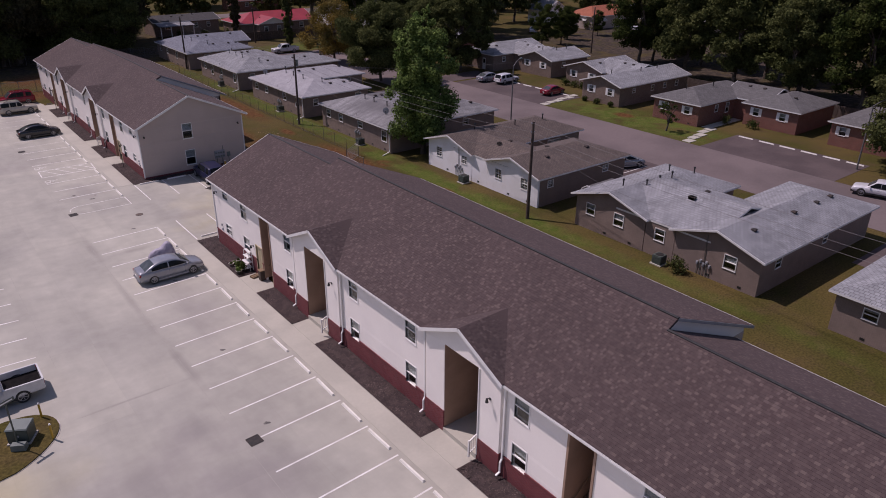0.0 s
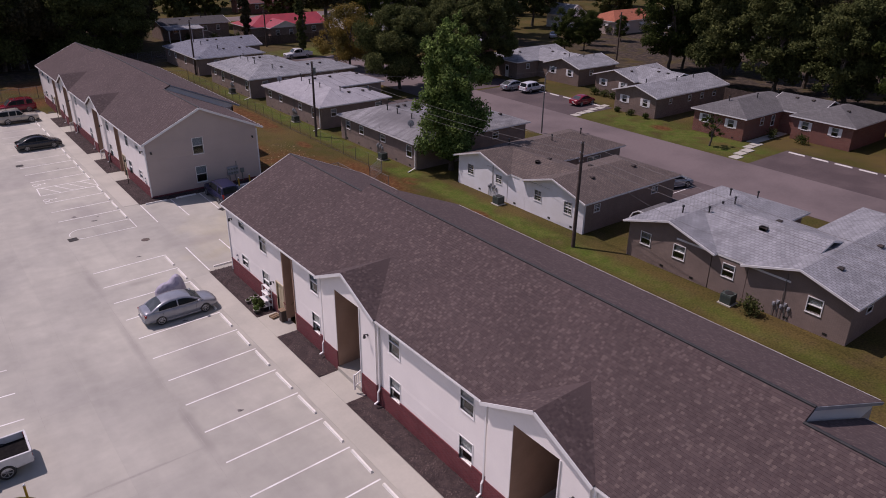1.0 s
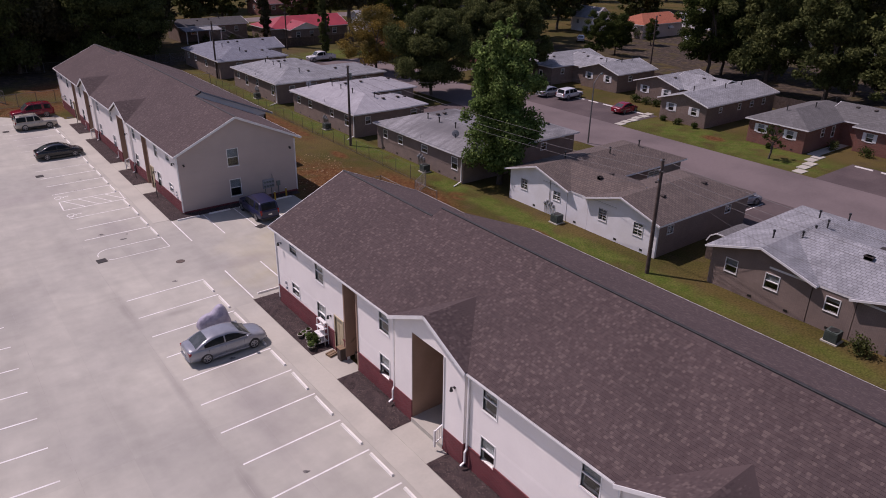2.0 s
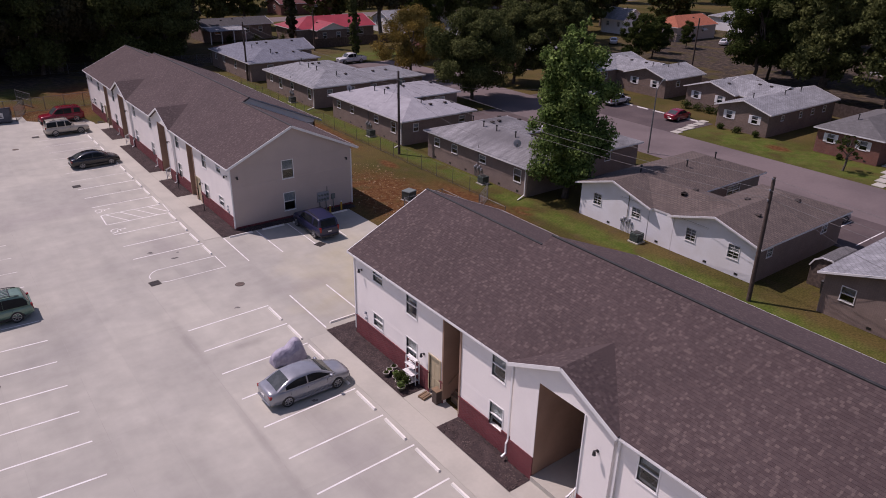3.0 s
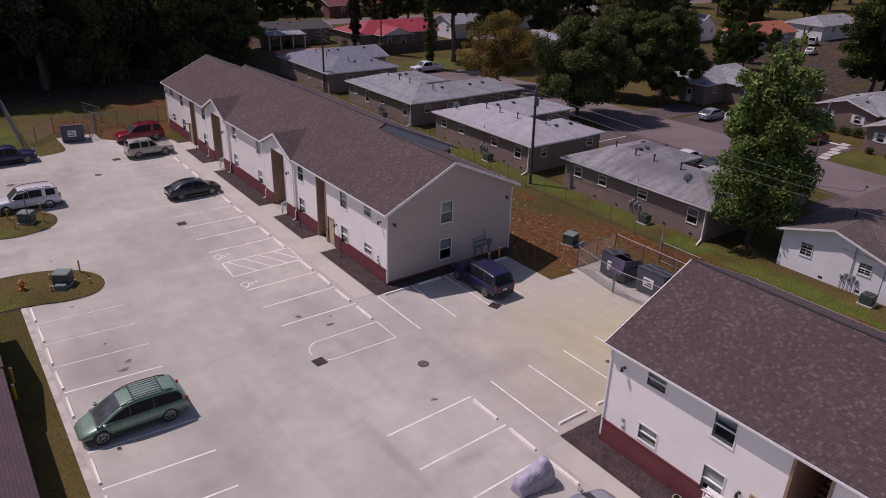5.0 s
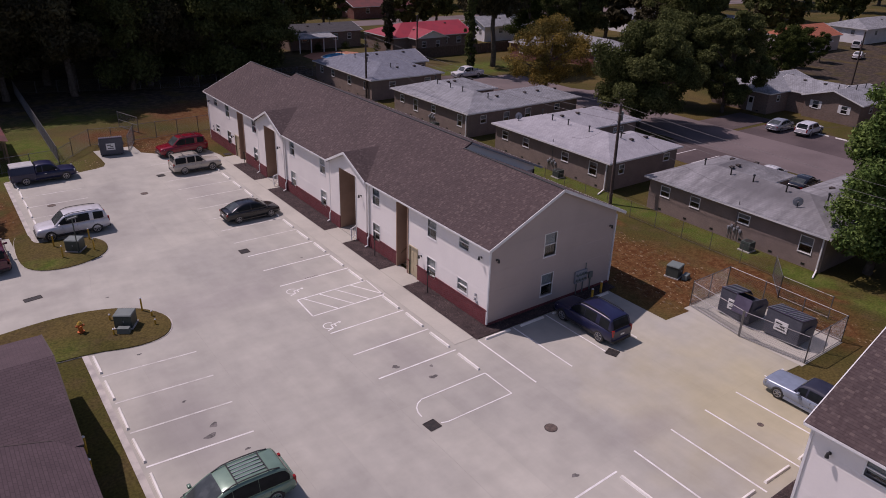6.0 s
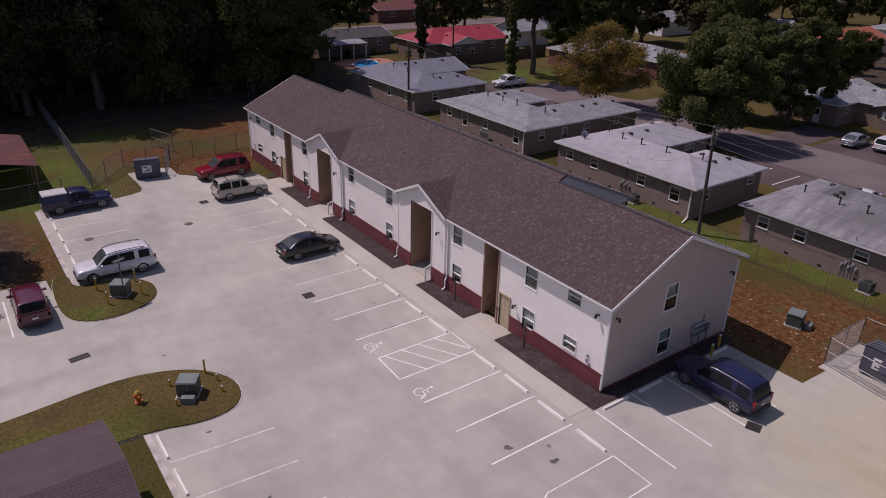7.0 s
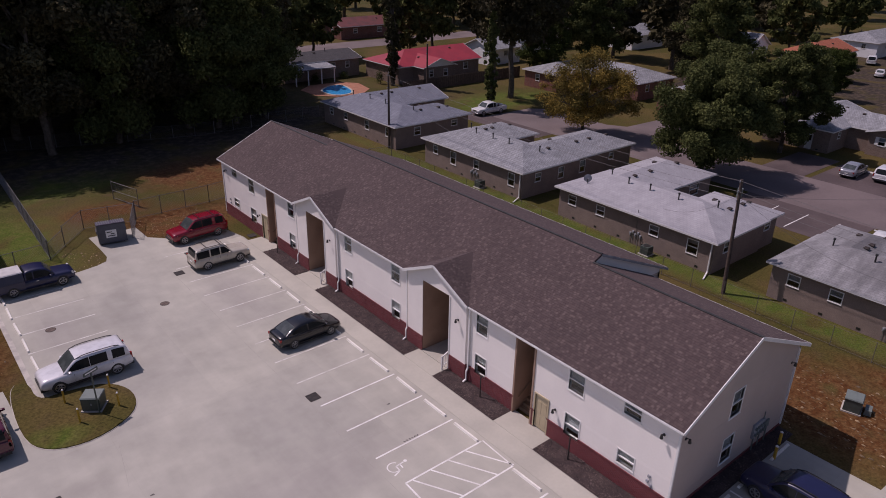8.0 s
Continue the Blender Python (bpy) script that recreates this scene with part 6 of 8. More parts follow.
house("house", "small red brick house with a grey roof behind the shade trees", [(88.4, 98.0, 114.0, 121.4, 'x', 0, 0)], BRICK_RED, SHINGLE_GREY, [('w', 0, 116.0, 1.0, 1.1, 2.2), ('w', 0, 119.2, 1.0, 1.1, 2.2), ('s', 0, 92.0, 1.0, 1.1, 2.2)], vents=3, seed=83, ez=2.8, pitch=0.34, group="far houses")
# porch of the dark brick house, pool and terrace
porch = thing("porch", "white-posted porch with a grey lean-to roof", "porch", (51.0, 166.4, 0))
bm = bmesh.new()
solid(bm, rect3(0, 8.0, 0.0, 3.7, 2.5), [(0, 0.0, 2.62), (8.0, 0.0, 2.62), (8.0, 3.7, 3.1), (0, 3.7, 3.1)])
part("porch_roof", bm, SHINGLE_GREY, porch)
for x in (0.3, 2.6, 5.2, 7.7):
    bm = bmesh.new()
    box(bm, x - 0.08, x + 0.08, 0.2, 0.36, 0, 2.5)
    part("post", bm, WHITE, porch)
slab("terrace", smooth_outline([(50.5, 156.5), (60.0, 156.0), (62.0, 166.0), (50.5, 166.3)], 1), -0.02, 0.06, TERRACE, "terracotta paved pool terrace", "terrace")
pool = thing("swimming_pool", "bright blue kidney-shaped swimming pool in a paved terrace", "pool", (55.2, 160.6, 0.06))
pts = smooth_outline([(-2.4, -3.6), (0.4, -3.9), (2.0, -2.2), (3.0, 1.6), (2.8, 3.6), (0.2, 3.2), (-2.8, 0.6)])
bm = bmesh.new()
solid(bm, [(x, y, 0) for x, y in pts], [(x, y, 0.03) for x, y in pts])
part("water", bm, POOL, pool, "bright blue water")
bm = bmesh.new()
for p, q in zip(pts, pts[1:] + pts[:1]):
    beam(bm, (*p, 0.04), (*q, 0.04), 0.3, 0.08)
part("coping", bm, WALK, pool)

# small building west of the lot
small = house("outbuilding", "low grey-walled building with a brown shingle roof west of the lot", [(-14.0, -4.6, 70.2, 79.2, 'x', 0, 0)], BRICK_GREY, SHINGLE_WEST, [], ez=3.1, pitch=0.3, vents=0, seed=90, trim=ROOF_PLAIN, gable_mat=SIDING_TAN, group="outbuildings", category="building")
house("outbuilding", "brown-roofed low building west of the lot's south end", [(-14.0, -4.6, 56.0, 70.0, 'y', 0, 0)], BRICK_GREY, SHINGLE_WEST_LOW, [], ez=3.0, pitch=0.3, vents=0, seed=91, trim=ROOF_PLAIN, gable_mat=SIDING_TAN, group="outbuildings", category="building")

# arched garden shed and a bin between two houses
gs = thing("garden_shed", "small brown metal garden shed with a dark arched roof", "shed", (48.0, 38.05, 0))
arch = [(0.0, 1.45), (0.25, 1.95), (0.7, 2.25), (1.35, 2.25), (1.8, 1.95), (2.05, 1.45)]
bm = bmesh.new()
face = [(0.0, 0.0)] + arch + [(2.05, 0.0)]
solid(bm, [(0.03, y, z) for y, z in face], [(3.4, y, z) for y, z in face])
part("walls", bm, RUST, gs, "brown sheet metal walls")
bm = bmesh.new()
skin = [(y + 0.06 * (y - 1.02), z + 0.03) for y, z in arch]
ring = skin + [(y, z + 0.002) for y, z in arch[::-1]]
loft(bm, [[(x, y, z) for y, z in ring] for x in (-0.06, 3.5)])
part("arched_roof", bm, SHINGLE_DARK, gs, "dark arched roof")
for (ya, za), (yb, zb_) in zip(skin, skin[1:]):
    bm = bmesh.new()
    beam(bm, (-0.07, ya, za), (-0.07, yb, zb_), 0.05, 0.09)
    part("edge_trim", bm, WHITE, gs, "pale edge trim")
bm = bmesh.new()
box(bm, 0.005, 0.03, 0.45, 1.6, 0.05, 1.75)
part("sliding_door", bm, RUST, gs)
tb = thing("trash_bin", "dark wheeled trash bin standing beside the shed", "bin", (47.4, 38.45, 0))
bm = bmesh.new()
solid(bm, rect3(-0.24, 0.24, -0.24, 0.24, 0.06), rect3(-0.31, 0.31, -0.31, 0.31, 1.0))
part("body", bm, DARK, tb)
bm = bmesh.new()
solid(bm, rect3(-0.33, 0.34, -0.33, 0.33, 1.0), rect3(-0.26, 0.28, -0.27, 0.27, 1.09))
part("lid", bm, DARK, tb)
for sy in (-0.2, 0.2):
    bm = bmesh.new()
    tube(bm, (0.2, sy - 0.03, 0.1), (0.2, sy + 0.03, 0.1), 0.1, n=12)
    part("wheel", bm, DARK, tb)

# open shed with a maroon metal roof
shed = thing("open_shed", "open-sided shed with a weathered maroon metal roof", "shed", (-9.0, 119.0, 0))
for k in range(24):
    y = k * 0.46
    bm = bmesh.new()
    solid(bm, [(0, y, 4.3), (8.0, y, 2.75), (8.0, y + 0.45, 2.75), (0, y + 0.45, 4.3)], [(0, y + 0.1, 4.36), (8.0, y + 0.1, 2.81), (8.0, y + 0.35, 2.81), (0, y + 0.35, 4.36)])
    part("roof_sheet", bm, METAL_OLD, shed)
for x, y, z in ((7.7, 0.2, 2.8), (7.7, 3.7, 2.8), (7.7, 7.3, 2.8), (7.7, 10.8, 2.8), (0.2, 0.2, 4.25), (0.2, 10.8, 4.25)):
    bm = bmesh.new()
    box(bm, x - 0.08, x + 0.08, y - 0.08, y + 0.08, 0, z - 0.05)
    part("post", bm, WOOD, shed)
bm = bmesh.new()
box(bm, 0.0, 0.15, 0.0, 11.0, 0, 4.25)
part("back_wall", bm, WOOD_POLE, shed)
bm = bmesh.new()
box(bm, 0.2, 7.6, 10.9, 11.0, 0, 2.7)
part("end_wall", bm, WOOD_POLE, shed)


# ---- vehicles ----
def spline(pts, n):
    """Smooth curve through rows of numbers, n steps between two rows."""
    out = []
    for i in range(len(pts) - 1):
        p0, p1, p2, p3 = pts[max(i - 1, 0)], pts[i], pts[i + 1], pts[min(i + 2, len(pts) - 1)]
        for k in range(n):
            t = k / n
            out.append([0.5 * (2 * b + (c - a) * t + (2 * a - 5 * b + 4 * c - d) * t * t + (3 * b - a - 3 * c + d) * t ** 3) for a, b, c, d in zip(p0, p1, p2, p3)])
    return out + [list(pts[-1])]


def car(label, L, W, H, style, body_mat, at, turn, rails=False, cap=None, category="car", rim_mat=None, roof_mat=None, rail_mat=None):
    """A parked car facing +x before it is turned. style: sedan, old, suv, boxy, van or pickup."""
    C = thing("minivan" if style == "van" else "pickup_truck" if style == "pickup" else "car", label, category, (at[0], at[1], at[2] if len(at) > 2 else 0.03), turn, group="parked vehicles")
    h = W / 2
    low = style in ("sedan", "old")
    zb = 0.22 if low else 0.32
    belt = H * {"sedan": 0.645, "old": 0.62, "suv": 0.60, "boxy": 0.60, "van": 0.57, "pickup": 0.60}[style]
    wr = 0.33 if low else 0.385
    f, r = L / 2, -L / 2
    # stations: x, width, underside, top
    if style == "sedan":
        st = [(r, .70, zb + .2, belt - .16), (r + .1, .88, zb + .08, belt - .01), (r + .5, .96, zb + .02, belt + .045), (r + 1.2, 1, zb, belt + .03), (0, 1, zb, belt), (f - 1.25, .99, zb, belt - .03), (f - .75, .96, zb + .01, belt - .10), (f - .3, .88, zb + .04, belt - .2), (f - .08, .74, zb + .1, belt - .32), (f, .6, zb + .16, belt - .42)]
        g = [(r + .42, belt + .03), (r + .95, H - .2), (r + 1.55, H - .035), (-.15, H), (.35, H - .05), (f - 1.55, H - .23), (f - .95, belt - .05)]
    elif style == "old":
        st = [(r, .84, zb + .14, belt - .1), (r + .06, .92, zb + .08, belt), (r + .9, .98, zb, belt + .01), (0, 1, zb, belt), (f - 1.5, 1, zb, belt - .03), (f - .3, .95, zb + .03, belt - .1), (f - .05, .9, zb + .08, belt - .14), (f, .84, zb + .14, belt - .24)]
        g = [(r + 1.0, belt), (r + 1.3, H - .14), (r + 1.6, H - .02), (-.1, H), (.2, H - .03), (.5, H - .14), (f - 1.6, belt - .03)]
    elif style == "suv":
        st = [(r, .78, zb + .16, belt - .1), (r + .08, .92, zb + .06, belt - .01), (r + .7, 1, zb, belt), (0, 1, zb, belt), (f - 1.35, 1, zb, belt - .02), (f - .8, .97, zb + .01, belt - .06), (f - .25, .92, zb + .05, belt - .12), (f - .06, .84, zb + .1, belt - .22), (f, .76, zb + .16, belt - .36)]
        g = [(r + .1, belt), (r + .26, H - .28), (r + .5, H - .06), (-.4, H), (.2, H - .03), (f - 1.88, H - .15), (f - 1.22, belt - .04)]
    elif style == "boxy":
        st = [(r, .9, zb + .1, belt - .06), (r + .06, .96, zb + .04, belt), (r + .7, 1, zb, belt), (0, 1, zb, belt), (f - 1.45, .99, zb, belt - .03), (f - .4, .93, zb + .03, belt - .1), (f - .06, .88, zb + .1, belt - .16), (f, .82, zb + .16, belt - .3)]
        g = [(r + .07, belt), (r + .16, H - .24), (r + .34, H - .04), (-.4, H), (.1, H - .03), (f - 1.98, H - .14), (f - 1.42, belt - .04)]
    elif style == "van":
        st = [(r, .8, zb + .14, belt - .08), (r + .08, .93, zb + .05, belt), (r + .8, 1, zb, belt), (0, 1, zb, belt), (f - 1.3, .99, zb, belt - .03), (f - .8, .95, zb + .01, belt - .13), (f - .25, .84, zb + .05, belt - .3), (f - .06, .7, zb + .1, belt - .42), (f, .58, zb + .16, belt - .5)]
        g = [(r + .08, belt), (r + .3, H - .3), (r + .58, H - .07), (-.6, H), (.1, H - .04), (f - 1.75, H - .22), (f - .75, belt - .1)]
    else:
        st = [(r, .93, zb + .15, .62), (r + .05, .97, zb + .1, .64), (r + 1.9, 1, zb, .66), (r + 1.96, 1, zb, belt), (0, 1, zb, belt), (f - 1.4, 1, zb, belt - .02), (f - .4, .95, zb + .04, belt - .08), (f - .06, .88, zb + .1, belt - .14), (f, .82, zb + .16, belt - .28)]
        g = [(r + 1.98, belt), (r + 2.02, H - .25), (r + 2.16, H - .05), (r + 2.7, H), (.5, H - .04), (f - 1.75, H - .2), (f - 1.3, belt - .03)]
    rings = []
    for x, w, z0, z1 in (st if style == "pickup" else spline(st, 3)):
        w *= h
        m = z1 - z0
        half = [(w * .86, z0), (w * .96, z0 + .1 * m), (w, z0 + .42 * m), (w * .99, z0 + .66 * m), (w * .96, z0 + .86 * m), (w * .90, z0 + .97 * m), (w * .76, z1 + .012), (w * .38, z1 + .035)]
        rings.append([(x, y, z) for y, z in half] + [(x, -y, z) for y, z in half[::-1]])
    bm = bmesh.new()
    loft(bm, rings)
    body = part("body", bm, body_mat, C, smooth=True)
    # cabin: one shell over which the panes lie
    wb, wt = h * .92, h * (.70 if low else .78)
    curve = spline(g, 4)

    def roof_at(x):
        for a, b in zip(curve, curve[1:]):
            if a[0] <= x <= b[0]:
                return a[1] + (b[1] - a[1]) * (x - a[0]) / max(1e-6, b[0] - a[0])
        return belt - .05

    def side(x, z):
        """Half width of the cabin at a height."""
        k = max(0.0, min(1.0, (z - belt) / (H - belt)))
        end = 1 - .10 * max(0.0, (x - g[-3][0]) / (g[-1][0] - g[-3][0])) ** 2 - .06 * max(0.0, (g[1][0] - x) / (g[1][0] - g[0][0]))
        return (wb + (wt - wb) * k ** 1.25) * end

    def top(x, y):
        z = roof_at(x)
        w = side(x, z)
        return z + .045 * max(0, (z - belt) / (H - belt)) * (1 - (y / w) ** 2) - .012
    bm = bmesh.new()
    rings = []
    for x, z in curve:
        e = max(.015, min(.07, (z - belt) * .3))
        hs = [(side(x, belt), belt - .07)] + [(side(x, belt + (z - e - belt) * v), belt + (z - e - belt) * v) for v in (.25, .5, .75, 1)]
        w = side(x, z)
        hs += [(w * .97, z - e * .35)] + [(w * v, top(x, w * v)) for v in (.88, .6, .3)]
        rings.append([(x, y, zz) for y, zz in hs] + [(x, -y, zz) for y, zz in hs[::-1]])
    loft(bm, rings)
    shell = part("cabin", bm, roof_mat or body_mat, C, "dark vinyl-covered cabin roof" if roof_mat else "", smooth=True)
    # side panes between the pillars
    x0, x1 = g[0][0], g[-1][0]
    gaps = {"sedan": (x0 + .5, -.28, -.2, x1 - .32), "old": (x0 + .34, .0, .09, x1 - .22), "suv": (x0 + .30, r + 1.10, r + 1.38, -.18, -.15, x1 - .3), "boxy": (x0 + .16, r + 1.22, r + 1.33, -.22, -.12, x1 - .2),
            "van": (x0 + .2, r + 1.58, r + 1.595, .19, .205, x1 - .36), "pickup": (x0 + .14, x0 + .55, x0 + .63, x1 - .25)}[style]
    for s in (-1, 1):
        for a, b in zip(gaps[::2], gaps[1::2]):
            lo, hi = [], []
            for i in range(9):
                x = a + (b - a) * i / 8
                zl, zh = belt + .035, min(roof_at(x) - .11, H - .12)
                if zh < zl + .02:
                    zh = zl + .02
                lo.append((x, s * (side(x, zl) + .006), zl))
                hi.append((x, s * (side(x, zh) + .006), zh))
            bm = bmesh.new()
            mid = [(p[0], s * (side(p[0], (p[2] + q[2]) / 2) + .008), (p[2] + q[2]) / 2) for p, q in zip(lo, hi)]
            rows = [[bm.verts.new(p) for p in row] for row in (lo, mid, hi)]
            for ra, rb in zip(rows, rows[1:]):
                for i in range(8):
                    bm.faces.new((ra[i], ra[i + 1], rb[i + 1], rb[i]))
            part("side_window", bm, CAR_GLASS, shell, smooth=True)
    # windscreen and rear window, bent with the shell
    for nm, xa, xb in (("windscreen", g[-1][0] - .08, g[-2][0] * .7 + g[-3][0] * .3), ("rear_window", g[0][0] + (.06 if low else .02), (g[1][0] * .55 + g[2][0] * .45) if low else g[1][0] + .1)):
        bm = bmesh.new()
        rows = []
        for i in range(7):
            x = xa + (xb - xa) * i / 6
            w = side(x, roof_at(x)) * (.86 if nm == "windscreen" else .8)
            d = .012 if nm == "windscreen" else .01
            rows.append([bm.verts.new((x + (d if nm == "windscreen" else -d), w * v, top(x, w * v) + .008)) for v in (-1, -.6, -.2, .2, .6, 1)])
        for ra, rb in zip(rows, rows[1:]):
            for i in range(5):
                bm.faces.new((ra[i], ra[i + 1], rb[i + 1], rb[i]))
        part(nm, bm, SCREEN_GLASS if low or nm == "windscreen" else CAR_GLASS, shell, smooth=True)
    for s in (-1, 1):
        bm = bmesh.new()
        xm = g[-1][0] - .42
        lo, hi = sorted((s * h * .93, s * (h + .17)))
        box(bm, xm, xm + .16, lo, hi, belt + .0, belt + .13)
        bmesh.ops.bevel(bm, geom=bm.edges[:], offset=.03, segments=1, affect='EDGES')
        part("mirror", bm, body_mat, C, smooth=True)
        bm = bmesh.new()
        box(bm, r + 1.2, f - 1.25, min(s * h * .9, s * h * .995), max(s * h * .9, s * h * .995), zb - .03, zb + .09)
        part("side_skirt", bm, DARK if not low else body_mat, C)
        # door seams and handles
        for xd in ((x1 - .55, -.25, r + 1.15) if style != "pickup" else (x1 - .3, x0 + .6)):
            bm = bmesh.new()
            box(bm, xd - .008, xd + .008, min(s * h * .97, s * (h * .992)), max(s * h * .97, s * (h * .992)), zb + .16, belt - .12)
            part("door_seam", bm, DARK, body)
        for xd in ((.0, -.95) if style not in ("pickup", "old") else (x0 + .8,)):
            bm = bmesh.new()
            box(bm, xd - .1, xd + .08, min(s * h * .95, s * (h * .992)), max(s * h * .95, s * (h * .992)), belt - .17, belt - .135)
            part("door_handle", bm, CHROME if style in ("old", "pickup") else body_mat, body)
        # lamps
        fx, fw, _, fz = st[-2][0], st[-2][1] * h, 0, st[-2][3]
        bm = bmesh.new()
        lo, hi = s * fw * .52, s * fw * 1.1
        back = f - (.38 if style in ("sedan", "suv", "van") else .1)
        q = [(f - .02, lo, fz - .17), (back, hi, fz - .13), (back, hi, fz + .02), (f - .05, lo, fz - .03)]
        p = [(x - .12, y * .9, z) for x, y, z in q]
        solid(bm, p if s > 0 else p[::-1], q if s > 0 else q[::-1])
        part("headlight", bm, LAMP_CLEAR, C, "clear headlight")
        bm = bmesh.new()
        rw = st[1][1] * h
        if low:
            lo, hi = sorted((s * rw * .55, s * rw * 1.0))
            box(bm, r + .02, r + .16, lo, hi, belt - .24, belt - .08)
        else:
            lo, hi = sorted((s * rw * .8, s * rw * .965))
            box(bm, r + .0, r + .12, lo, hi, belt - .32, belt + (.06 if style != "pickup" else -.04))
        part("tail_light", bm, LAMP_RED, C, "red tail light")
        if rails:
            bm = bmesh.new()
            xs = [r + .62 + (.55 - r - .62) * i / 6 for i in range(7)]
            pts = [(x, s * side(x, H) * .9, roof_at(x) + (.065 if 0 < i < 6 else .02)) for i, x in enumerate(xs)]
            loft(bm, [[(x, y - .02, z - .018), (x, y + .02, z - .018), (x, y + .02, z + .018), (x, y - .02, z + .018)] for x, y, z in pts])
            part("roof_rail", bm, rail_mat or BLACK_METAL, C)
            if s > 0 and rails == "bars":
                for xc in (r + 1.1, -.05):
                    bm = bmesh.new()
                    w = side(xc, H) * .9
                    beam(bm, (xc, -w, roof_at(xc) + .075), (xc, w, roof_at(xc) + .075), .05, .03)
                    part("cross_bar", bm, rail_mat or BLACK_METAL, C)
                if style == "van":
                    for k in range(5):
                        bm = bmesh.new()
                        yb = side(-.5, H) * (-.56 + .28 * k)
                        box(bm, r + 1.1, -.05, yb - .018, yb + .018, H + .022, H + .05)
                        part("roof_strip", bm, RIM, C, "thin roof rack strip")
    for nm, bx0, bx1, z0, z1 in (("front_bumper", f - .22, f + .03, zb + .03, zb + .2), ("rear_bumper", r - .04, r + .2, zb + .07, zb + .26)):
        bm = bmesh.new()
        k = st[-2][1] if nm == "front_bumper" else st[1][1]
        box(bm, bx0, bx1, -h * k * .93, h * k * .93, z0, z1)
        bmesh.ops.bevel(bm, geom=bm.edges[:], offset=.06, segments=2, affect='EDGES')
        part(nm, bm, CHROME if style in ("pickup", "old") else body_mat, C, smooth=True)
    bm = bmesh.new()
    box(bm, f - .08, f + .008, -h * .4, h * .4, st[-1][3] - .1, st[-1][3] + .05)
    part("grille", bm, DARK, C)
    bm = bmesh.new()
    box(bm, r - .02, r + .06, -.16, .16, belt - .36, belt - .25)
    part("plate", bm, WHITE, C)
    if style in ("suv", "boxy"):
        for s in (-1, 1):
            bm = bmesh.new()
            lo, hi = sorted((s * (h * .84), s * (h * .985)))
            box(bm, r + 1.36, f - 1.30, lo, hi, zb - .04, zb + .13)
            part("sill_trim", bm, DARK, C, "black plastic sill trim")
        for nm, bx0, bx1 in (("front_bumper_trim", f - .34, f + .035), ("rear_bumper_trim", r - .045, r + .34)):
            bm = bmesh.new()
            box(bm, bx0, bx1, -h * .80, h * .80, zb - .02, zb + .16)
            part(nm, bm, DARK, C, "black plastic lower bumper")
    # wheels
    for x in (f - .92, r + (.98 if style != "pickup" else 1.15)):
        for s in (-1, 1):
            bm = bmesh.new()
            n = 18
            prof = [(-.11, wr * .62), (-.11, wr * .93), (-.07, wr), (.07, wr), (.11, wr * .93), (.11, wr * .68), (.06, wr * .66)]
            loft(bm, [[(x + q * math.cos(2 * math.pi * i / n), s * (h - .10 + o), wr + q * math.sin(2 * math.pi * i / n)) for i in range(n)] for o, q in prof])
            tyre = part("wheel", bm, DARK, C, "black tyre with alloy rim")
            bm = bmesh.new()
            lo, hi = sorted((s * (h - .03), s * (h + .004)))
            rings = []
            for i in range(n + 1):
                ca, sa = math.cos(2 * math.pi * i / n), math.sin(2 * math.pi * i / n)
                rings.append([(x + q * ca, y, wr + q * sa) for q, y in ((wr * .70, lo), (wr * .70, hi), (wr * .60, hi), (wr * .60, lo))])
            loft(bm, rings)
            for i in range(6):
                a = math.pi * i / 3 + .3
                ca, sa = math.cos(a), math.sin(a)
                beam(bm, (x, (lo + hi) / 2, wr), (x + wr * .64 * ca, (lo + hi) / 2, wr + wr * .64 * sa), .055, .03)
            part("rim", bm, rim_mat or RIM, tyre, "spoked alloy rim")
            # wheel arch
            bm = bmesh.new()
            lo, hi = sorted((s * (h - .16), s * (h - .022)))
            rings = []
            lip = .03 if not low else .022
            for i in range(13):
                ca, sa = math.cos(math.pi * i / 12), math.sin(math.pi * i / 12)
                rings.append([(x + q * ca, y, wr + q * sa) for q, y in ((wr + lip, lo), (wr + lip, hi), (wr - .01, hi), (wr - .01, lo))])
            loft(bm, rings)
            part("wheel_arch", bm, DARK, C)
    if style == "pickup":
        zt = belt + .02
        for s in (-1, 1):
            bm = bmesh.new()
            box(bm, r + .02, r + 1.98, min(s * h * .88, s * h * .985), max(s * h * .88, s * h * .985), .56, zt)
            part("bed_side", bm, body_mat, C)
        bm = bmesh.new()
        box(bm, r - .005, r + .09, -h * .875, h * .875, .56, zt)
        part("tailgate", bm, body_mat, C)
        bm = bmesh.new()
        box(bm, r + .1, r + 1.95, -h * .875, h * .875, .69, .72)
        part("bed_liner", bm, LINER, C, "black bed liner")
        if cap:
            bm = bmesh.new()
            solid(bm, rect3(r + .02, r + 1.97, -h * .96, h * .96, zt), rect3(r + .16, r + 1.95, -h * .80, h * .80, H - .03))
            cp = part("bed_cap", bm, body_mat, C)
            bm = bmesh.new()
            solid(bm, rect3(r + .1, r + 1.97, -h * .82, h * .82, H - .035), rect3(r + .16, r + 1.95, -h * .76, h * .76, H + .03))
            part("cap_roof", bm, cap, cp, "white bed cap roof")
    return C


